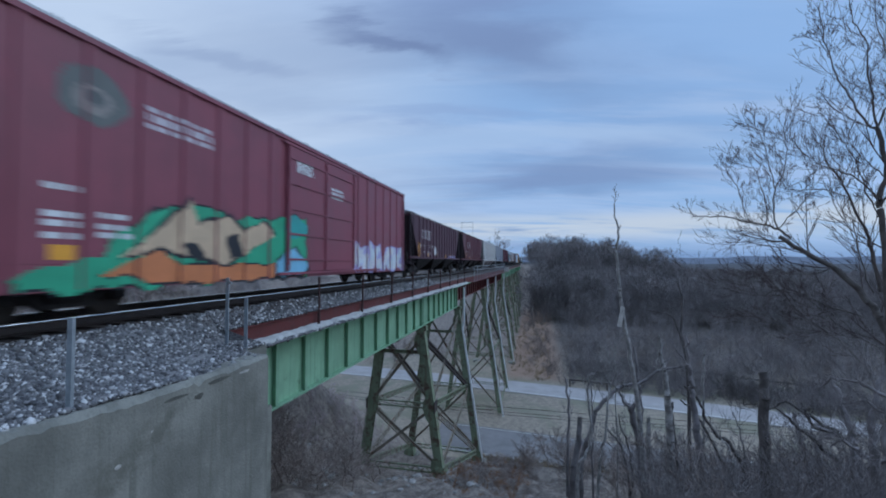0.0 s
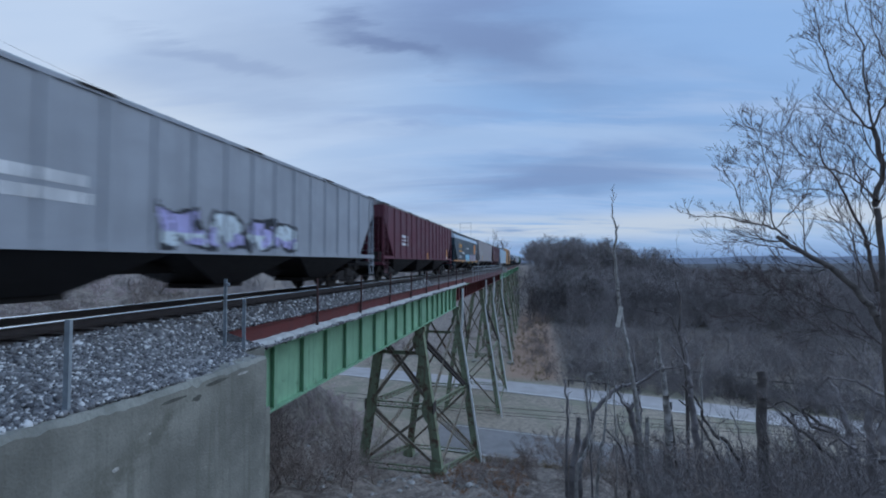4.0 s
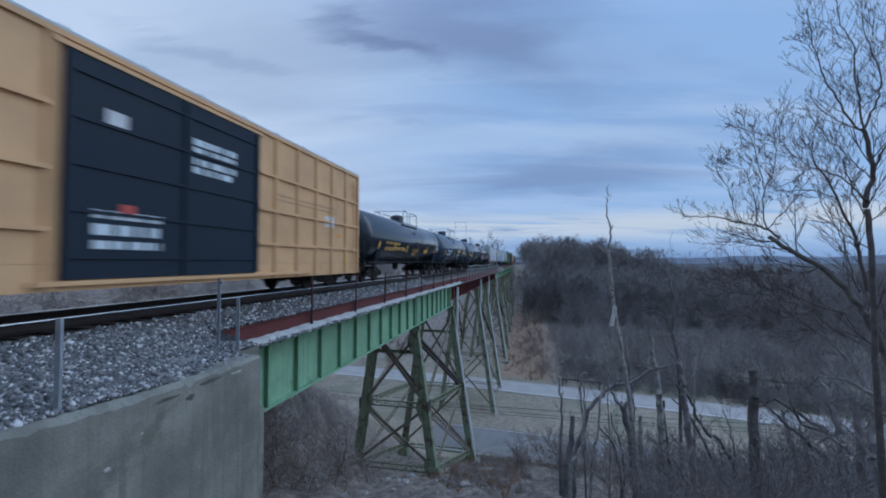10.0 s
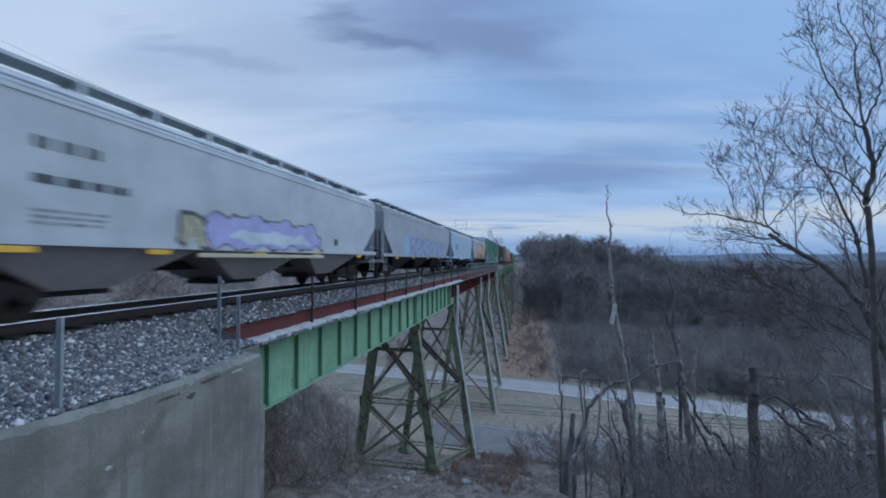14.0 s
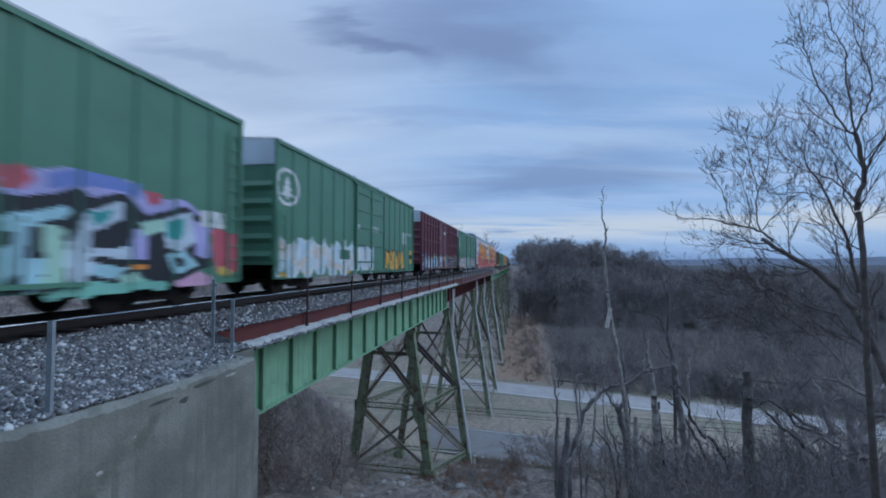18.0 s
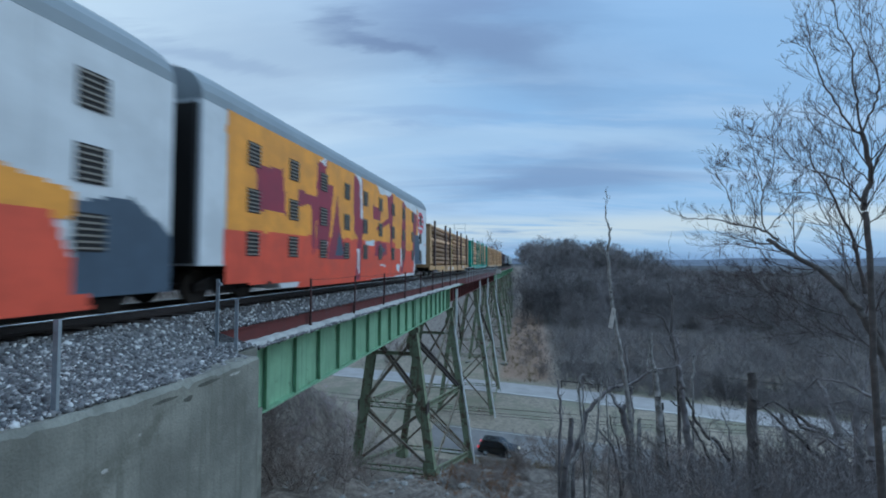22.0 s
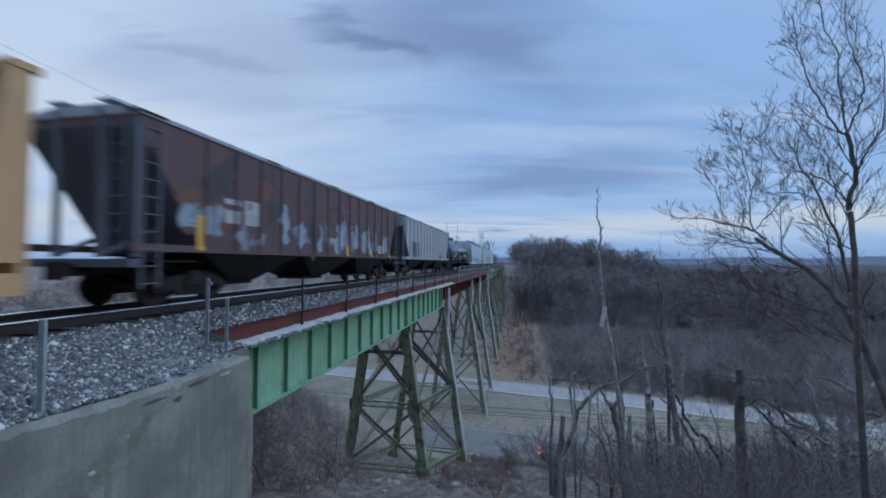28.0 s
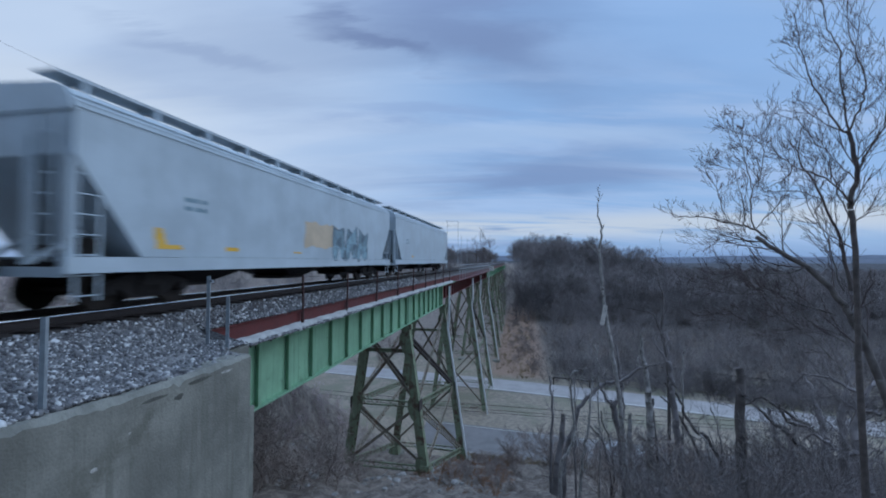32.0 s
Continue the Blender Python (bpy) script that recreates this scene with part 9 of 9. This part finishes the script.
    p.poly(berry, (18.25, 4.34), (19.26, 4.67), (18.95, 1.81), (18.19, 1.11), amp=0.012)
    p.poly(berry, (11.47, 2.16), (12.96, 2.08), (13.12, 1.44), (11.27, 1.39), amp=0.012)
    p.poly(berry, (1.97, 3.82), (3.29, 3.95), (3.48, 2.55), (2.08, 2.55), amp=0.012)
    p.poly(berry, (5.41, 4.01), (6.74, 4.05), (6.34, 1.37), (5.47, 1.55), amp=0.012)
    p.poly(ink, (7.24, 2.24), (7.41, 2.17), (7.75, 1.38), (6.94, 1.26), amp=0.012)
    p.poly(ink, (11.93, 2.07), (12.89, 1.69), (11.95, 1.45), amp=0.012)
    p.poly(WHITE, (8.77, 4.99), (9.56, 4.92), (9.72, 3.02), (9.49, 3.07), (9.34, 4.68), amp=0.012)
    p.poly(WHITE, (11.49, 4.98), (13.91, 4.94), (13.46, 4.68), (11.98, 4.62), amp=0.012)
    p.poly(WHITE, (15.85, 4.89), (19.14, 4.71), (19.15, 4.35), (16.69, 4.59), amp=0.012)
    p.poly(WHITE, (6.31, 1.83), (6.22, 1.38), (5.85, 1.38), (6.11, 1.54), amp=0.012)
    p.poly(WHITE, (9.14, 1.69), (9.40, 1.66), (9.39, 0.58), (9.20, 0.58), amp=0.012)
    p.poly(PALE, (10.07, 2.10), (11.25, 2.14), (11.21, 1.86), (10.11, 1.84), amp=0.012)
    p.poly(WHITE, (5.59, 4.73), (6.16, 5.02), (6.05, 4.71), amp=0.012)
    p.poly(WHITE, (12.09, 0.98), (12.94, 0.94), (12.94, 0.87), (12.09, 0.88), amp=0.012)
    p.poly(PALE, (14.78, 0.98), (15.39, 0.93), (15.29, 0.52), (14.79, 0.61), amp=0.012)
    p.poly(WHITE, (15.55, 1.93), (15.78, 1.94), (15.81, 0.84), (15.58, 0.85), amp=0.012)
    p.poly(ink, (18.6, 2.9), (19.8, 2.9), (19.9, 2.0), (20.4, 1.9), (20.6, 0.98), (18.7, 0.98), amp=0.0)
    p.ell((0.56, 0.06, 0.09), 20.2, 3.85, 0.86, 0.76)
    for k in range(3):
        p.rect((0.58, 0.62, 0.65), 19.55 + 0.15 * (k % 2), 20.85, 3.42 + 0.34 * k, 3.56 + 0.34 * k)
    p.rect((0.58, 0.62, 0.65), 19.95, 20.1, 3.3, 4.3)
    p.rect((0.6, 0.4, 0.35), 21.2, 21.6, 2.3, 2.42)
    p.emit(c, name="mural_coat", label="coat of the sprayed mural")

    # pole cars
    def plates(p, L, c1=WHITE):
        p.rect(c1, 9.6, 10.45, 0.36, 0.66).rect((0.72, 0.42, 0.05), 10.47, 10.64, 0.34, 0.67).rect(c1, L - 4.4, L - 3.6, 0.52, 0.74).rect((0.72, 0.42, 0.05), L - 1.6, L - 0.9, 0.54, 0.68).rect((0.72, 0.42, 0.05), 1.4, 2.1, 0.56, 0.70).bars(c1, 7.0, 8.6, 0.45, 0.66, 2, 4).rect((0.72, 0.42, 0.05), 4.4, 5.2, 0.56, 0.70)
        return p

    dark_stake = tint((0.11, 0.07, 0.06))
    c, p = pole_car(471.7, 492.8, ochre, "ochre bulkhead flat car stacked with debarked timber poles", (1.75, 6.3, 8.6, 12.8, 15.45, 19.8), dark_stake, 3)
    plates(p, 21.1).emit(c, name="placard", label="painted placard")
    c, p = pole_car(495.6, 518.6, emerald, "emerald green bulkhead flat car stacked with timber poles", (1.9, 6.9, 9.5, 13.3, 15.8, 21.0), emerald, 4)
    plates(p, 23.0).emit(c, name="placard", label="painted placard")
    c, p = pole_car(520.4, 541.8, ochre, "ochre bulkhead flat car stacked with timber poles and tan stakes", (2.2, 6.4, 9.4, 13.0, 16.0, 20.0), tan, 5)
    plates(p, 21.4).emit(c, name="placard", label="painted placard")
    c, p = pole_car(543.6, 565.2, ochre, "ochre bulkhead flat car loaded with poles between tan stakes", (2.2, 5.6, 9.4, 12.4, 15.3, 20.3), tan, 6)
    plates(p, 21.6).emit(c, name="placard", label="painted placard")

    # last group
    c, p = hopper(567.0, 585.2, browned, "heavily rusted brown covered hopper with bare pale blue patches", ribs=14, roof_coat=slate, end_coat=gloom, cut=(3.85, 1.95))
    r = random.Random(8)
    for k in range(26):
        u, z = r.uniform(1.2, 17.0), r.uniform(1.6, 3.8)
        p.ell(((0.055, 0.042, 0.047), (0.13, 0.06, 0.045), (0.07, 0.05, 0.06))[k % 3], u, z, r.uniform(0.12, 0.45), r.uniform(0.15, 0.6), 0.12)
    wash = (0.25, 0.30, 0.36)
    for a, b, z0, z1, s in ((1.4, 2.6, 1.7, 2.6, 1), (7.9, 9.7, 1.35, 3.2, 2), (9.9, 11.5, 1.35, 3.0, 3), (12.3, 14.2, 1.4, 2.9, 4), (5.3, 6.8, 1.5, 2.6, 5), (15.0, 16.2, 1.4, 2.6, 6), (3.0, 4.2, 1.4, 2.0, 7)):
        r = random.Random(s)
        for k in range(7):
            u, w = r.uniform(a, b), r.uniform(0.10, 0.32)
            t = r.uniform(z0 + 0.4 * (z1 - z0), z1)
            p.poly(wash if k % 3 else (0.17, 0.19, 0.23), (u - w, z0 + r.uniform(0, 0.5)), (u + w, z0 + r.uniform(0, 0.4)), (u + w * 0.7, t), (u - w * 0.6, t - 0.2), amp=0.10)
    p.ell((0.10, 0.055, 0.05), 9.1, 2.9, 0.4, 0.25, 0.06).ell((0.10, 0.055, 0.05), 9.1, 2.2, 0.4, 0.22, 0.06)
    p.rect((0.34, 0.35, 0.35), 2.65, 3.25, 2.06, 2.42).rect((0.34, 0.35, 0.35), 3.45, 4.1, 2.04, 2.76).bars((0.40, 0.41, 0.41), 2.65, 3.3, 2.48, 2.76, 1, 4).rect((0.15, 0.12, 0.13), 3.6, 3.75, 2.5, 2.7)
    p.poly((0.27, 0.31, 0.36), (5.1, 2.3), (5.3, 2.95), (5.6, 2.9), (5.75, 2.15), (5.4, 2.05), amp=0.05)
    p.rect((0.62, 0.38, 0.06), 1.7, 1.95, 1.3, 2.15).rect((0.62, 0.38, 0.06), 10.4, 10.65, 1.3, 1.76).rect((0.62, 0.38, 0.06), 13.4, 13.6, 1.3, 1.7).rect((0.62, 0.38, 0.06), 16.3, 16.5, 1.3, 1.8).bars(WHITE, 14.6, 15.2, 1.5, 1.9, 3, 3)
    p.emit(c, name="paint_patch", label="bare patch or stencilled marking")
    c, p = hopper(586.4, 604.2, chalk, "chalky white ribbed covered hopper with dark placard panels", ribs=14, roof_coat=slate, end_coat=gloom)
    for u in (2.45, 3.2, 4.0):
        p.rect((0.055, 0.06, 0.07), u, u + 0.48, 1.42, 2.5)
    p.rect((0.055, 0.06, 0.07), 12.3, 12.9, 1.4, 1.75).rect((0.055, 0.06, 0.07), 13.1, 13.5, 1.4, 1.7).rect((0.70, 0.40, 0.05), 2.45, 2.9, 1.27, 1.38).rect((0.70, 0.40, 0.05), 9.3, 9.9, 1.27, 1.36).rect((0.70, 0.40, 0.05), 13.4, 13.9, 1.27, 1.36).bars((0.30, 0.30, 0.31), 0.8, 1.6, 3.0, 3.3, 3, 4)
    p.emit(c, name="stencil", label="dark placard panel")
    c, p = tank(605.3, 622.3, tank_slate, "dark grimy tank car with yellow bars and a rusty end", dome_u=0.50)
    tank_marks(p, (0.42, 0.45, 0.48), 6, 7).rect((0.02, 0.022, 0.026), 3.2, 4.3, 1.4, 1.76).rect((0.60, 0.58, 0.16), 12.2, 13.4, 1.85, 2.05).rect(PALE, 13.0, 13.5, 1.5, 1.65)
    p.emit(c, name="stencil", label="yellow bar or stencilled marking")
    c, p = hopper(624.4, 644.3, milk, "white smooth covered hopper with low blue and black graffiti", eave=3.66, sill=1.16, smooth=True, roof_coat=milk, stripe=milk, band=(0.82, 1.15), cut=(3.15, 2.1), bays=4)
    p.u = p.u - 0.6
    p.poly((0.40, 0.58, 0.66), (1.23, 1.16), (1.56, 1.36), (1.96, 1.67), (2.34, 1.77), (3.02, 1.65), (3.49, 1.91), (4.24, 1.90), (6.17, 1.71), (7.03, 1.92), (11.14, 1.79), (12.17, 0.74), (6.36, 0.82), (1.33, 0.80), amp=0.012)
    p.poly((0.50, 0.50, 0.62), (1.26, 0.92), (2.20, 1.15), (6.35, 1.17), (6.36, 0.77), (1.33, 0.75), amp=0.012)
    p.poly(dark, (1.22, 1.28), (1.37, 1.40), (1.47, 1.17), (1.29, 1.13), amp=0.012)
    p.poly(dark, (1.60, 1.23), (1.83, 1.37), (2.12, 1.11), (2.02, 1.08), (1.77, 1.19), amp=0.012)
    p.poly(dark, (1.93, 1.57), (2.11, 1.68), (2.54, 1.65), (2.67, 1.34), (2.60, 1.08), (2.27, 1.39), (2.04, 1.41), amp=0.012)
    p.poly(dark, (2.98, 1.35), (3.39, 1.79), (3.60, 1.61), (3.56, 1.21), (3.03, 1.20), amp=0.012)
    p.poly(dark, (3.69, 1.77), (4.25, 1.77), (4.32, 1.27), (3.82, 1.22), (3.75, 1.54), amp=0.012)
    p.poly(dark, (4.43, 1.66), (4.73, 1.81), (4.81, 1.24), (4.38, 1.19), amp=0.012)
    p.poly(dark, (5.00, 1.65), (5.41, 1.72), (6.17, 1.66), (6.19, 1.12), (5.79, 1.12), (5.64, 1.35), (5.28, 1.16), (4.94, 1.20), amp=0.012)
    p.poly(dark, (6.51, 1.63), (7.22, 1.85), (7.62, 1.63), (7.23, 1.40), (7.53, 1.19), (6.78, 1.18), amp=0.012)
    p.poly(dark, (7.72, 1.69), (8.25, 1.77), (8.37, 1.32), (7.83, 1.19), amp=0.012)
    p.poly(dark, (8.58, 1.73), (9.43, 1.81), (9.98, 1.29), (8.48, 1.20), amp=0.012)
    p.poly(dark, (9.97, 1.61), (10.99, 1.71), (11.00, 1.30), (10.12, 1.22), amp=0.012)
    p.poly((0.06, 0.22, 0.22), (6.52, 1.09), (7.43, 1.13), (7.64, 0.86), (7.06, 0.86), amp=0.012)
    p.poly((0.06, 0.22, 0.22), (7.84, 1.14), (9.32, 1.09), (9.21, 0.82), (8.27, 0.85), amp=0.012)
    p.poly((0.06, 0.22, 0.22), (9.58, 1.15), (11.48, 1.10), (11.65, 0.82), (9.99, 0.84), amp=0.012)
    p.poly((0.05, 0.30, 0.34), (2.67, 1.59), (3.02, 1.61), (2.76, 1.34), amp=0.012)
    p.poly((0.10, 0.34, 0.20), (1.89, 1.63), (2.04, 1.68), (2.00, 1.51), amp=0.012)
    p.tags([(0.16, 0.26, 0.36), TEAL], (0.36, 0.52, 0.60), 12.2, 18.4, 0.95, 1.75, 6, 113)
    p.bars((0.12, 0.14, 0.16), 2.0, 3.0, 2.36, 2.54, 1, 4).bars((0.12, 0.14, 0.16), 2.0, 3.2, 1.98, 2.14, 1, 5).rect((0.72, 0.42, 0.05), 0.65, 1.25, 0.83, 0.91).rect((0.72, 0.42, 0.05), 11.0, 11.5, 0.83, 0.91)
    p.u = p.u + 0.6
    p.emit(c)
    c, p = hopper(645.7, 663.3, milk, "white smooth covered hopper with a tan patch and faded grey graffiti", eave=3.62, sill=1.08, smooth=True, roof_coat=milk, stripe=milk, band=(0.78, 1.07), cut=(2.85, 1.45), walk_coat=gray_rail)
    p.bars((0.14, 0.22, 0.26), 2.57, 3.2, 2.1, 2.5, 2, 4).poly((0.66, 0.40, 0.06), (1.75, 1.7), (1.95, 1.7), (2.05, 1.36), (2.5, 1.32), (2.5, 1.23), (1.8, 1.23), amp=0.0).rect((0.72, 0.42, 0.05), 3.9, 4.4, 1.23, 1.33).rect((0.72, 0.42, 0.05), 7.2, 7.7, 1.23, 1.32)
    p.poly((0.52, 0.42, 0.30), (7.9, 2.4), (10.6, 2.4), (10.6, 1.5), (7.9, 1.5), amp=0.04).tags([(0.18, 0.26, 0.30), (0.24, 0.36, 0.42)], (0.10, 0.14, 0.17), 10.2, 13.9, 1.05, 2.5, 3, 121).bars((0.36, 0.42, 0.45), 2.4, 9.0, 1.04, 1.14, 1, 8)
    p.emit(c)
    c, p = hopper(664.3, 682.5, milk, "white smooth covered hopper, the last car of the train", eave=3.62, sill=1.08, smooth=True, roof_coat=milk, stripe=milk, band=(0.78, 1.07), cut=(2.85, 1.45), walk_coat=gray_rail)
    p.bars((0.14, 0.22, 0.26), 2.57, 3.2, 2.1, 2.5, 2, 4).rect((0.72, 0.42, 0.05), 3.9, 4.4, 1.23, 1.33)
    p.emit(c, name="stencil", label="stencilled marking")


build_train()
SPEED = 20.0


def heading(y):
    return math.degrees(math.atan(2 * BEND * max(0.0, y)))


def motions():
    """The train rolls towards the camera at a steady pace; vehicles pass on the valley road."""
    for c, mid in CARS:
        walk(c, [(t, pose(bend(mid - SPEED * t), mid - SPEED * t, 0, 0, 0, heading(mid - SPEED * t))) for t in range(0, 33, 2)])
    for v, x0, v0, off in VEHICLES:
        a = math.degrees(math.atan(-0.10))
        walk(v, [(t, pose(x0 + v0 * t, lane_a(x0 + v0 * t) + off, -20.925, 0, 0, a - 90)) for t in (0, 8, 16, 24, 32)])


# ---- road vehicles ----
VEHICLES = []


def road_car(label, coat, tail, suv=True):
    """A small five-door car; it faces +y in its own space."""
    c = thing("car", pose(0, 60, -20.925), label, "car", "vehicles on the valley road")
    H, W = (1.68, 0.92) if suv else (1.46, 0.89)
    low = [(-2.28, 0.42), (-2.25, 0.92), (-2.0, 1.02), (1.05, 1.02), (2.05, 0.90), (2.28, 0.62), (2.26, 0.34), (1.9, 0.26), (-1.9, 0.26)]
    rings = [[(x, y, z) for y, z in low] for x in (-W + 0.10, -W, W, W - 0.10)]
    rings[0] = [(x, y * 0.985, z) for x, y, z in rings[0]]
    rings[3] = [(x, y * 0.985, z) for x, y, z in rings[3]]
    part("body", MB().loft(rings), coat, c)
    back = -2.12 if suv else -1.55
    cab = [(back, 1.02), (back + 0.28, H - 0.08), (back + 0.6, H), (0.25, H), (0.45, H - 0.05), (1.12, 1.02)]
    part("cabin", MB().loft([[(x * (1 if z < 1.1 else 0.84), y, z) for y, z in cab] for x in (-W + 0.04, W - 0.04)]), coat, c)
    for sx in (-1, 1):
        g = [(back + 0.42, 1.06), (back + 0.50, H - 0.14), (0.22, H - 0.12), (0.92, 1.06)]
        part("side_window", MB().loft([[(sx * (q + (W - 0.04) * (1 if z < 1.1 else 0.865)), y, z) for y, z in g] for q in (-0.02, 0.012)]), glass_dark, c, "dark side glass")
        part("headlight", MB().box(min(sx * 0.55, sx * 0.85), max(sx * 0.55, sx * 0.85), 2.17, 2.30, 0.62, 0.76), head_lamp, c, "lit headlight")
        part("tail_light", MB().box(min(sx * 0.62, sx * 0.88), max(sx * 0.62, sx * 0.88), -2.31, -2.20, 0.78, 0.95), tail, c, "red tail light")
    part("windscreen", MB().add([(-0.72, 0.47, H - 0.06), (0.72, 0.47, H - 0.06), (0.84, 1.13, 1.05), (-0.84, 1.13, 1.05), (-0.70, 0.45, H - 0.10), (0.70, 0.45, H - 0.10), (0.82, 1.08, 1.03), (-0.82, 1.08, 1.03)], [(0, 1, 2, 3), (7, 6, 5, 4), (0, 4, 5, 1), (1, 5, 6, 2), (2, 6, 7, 3), (3, 7, 4, 0)]), glass_dark, c, "dark windscreen")
    for sx in (-1, 1):
        for y in (-1.38, 1.38):
            w = part("wheel", MB().tube((sx * (W - 0.20), y, 0.33), (sx * (W + 0.01), y, 0.33), 0.33, 0.33, 16), tyre_mat, c)
            part("rim", MB().tube((sx * W, y, 0.33), (sx * (W + 0.016), y, 0.33), 0.20, 0.19, 12), gray_rail, w, "grey wheel rim")
    return c


head_lamp = emitter("headlight_glow", (1.0, 0.93, 0.8), 0.5)
tail_on = emitter("tail_light_glow", (1.0, 0.05, 0.06), 5.0)
tail_dim = emitter("tail_light_dim", (0.8, 0.03, 0.04), 1.2)
car_black = paint_coat("black_car_paint", (0.012, 0.013, 0.016), 0.2, 0.1, spec=0.6)
car_navy = paint_coat("dark_blue_car_paint", (0.02, 0.025, 0.035), 0.25, 0.1, spec=0.6)
car_white = paint_coat("white_car_paint", (0.66, 0.70, 0.74), 0.25, 0.1, spec=0.6)
VEHICLES.append((road_car("black hatchback driving on the valley road", car_black, tail_dim), 5.5 - 19.0 * 22.0, 19.0, -2.5))
VEHICLES.append((road_car("dark sedan with glowing red tail lights on the valley road", car_navy, tail_on, False), 13.3 - 19.0 * 28.0, 19.0, -2.4))
VEHICLES.append((road_car("white crossover driving on the valley road", car_white, tail_dim), 8.9 - 23.0 * 31.5, 23.0, -0.4))
motions()
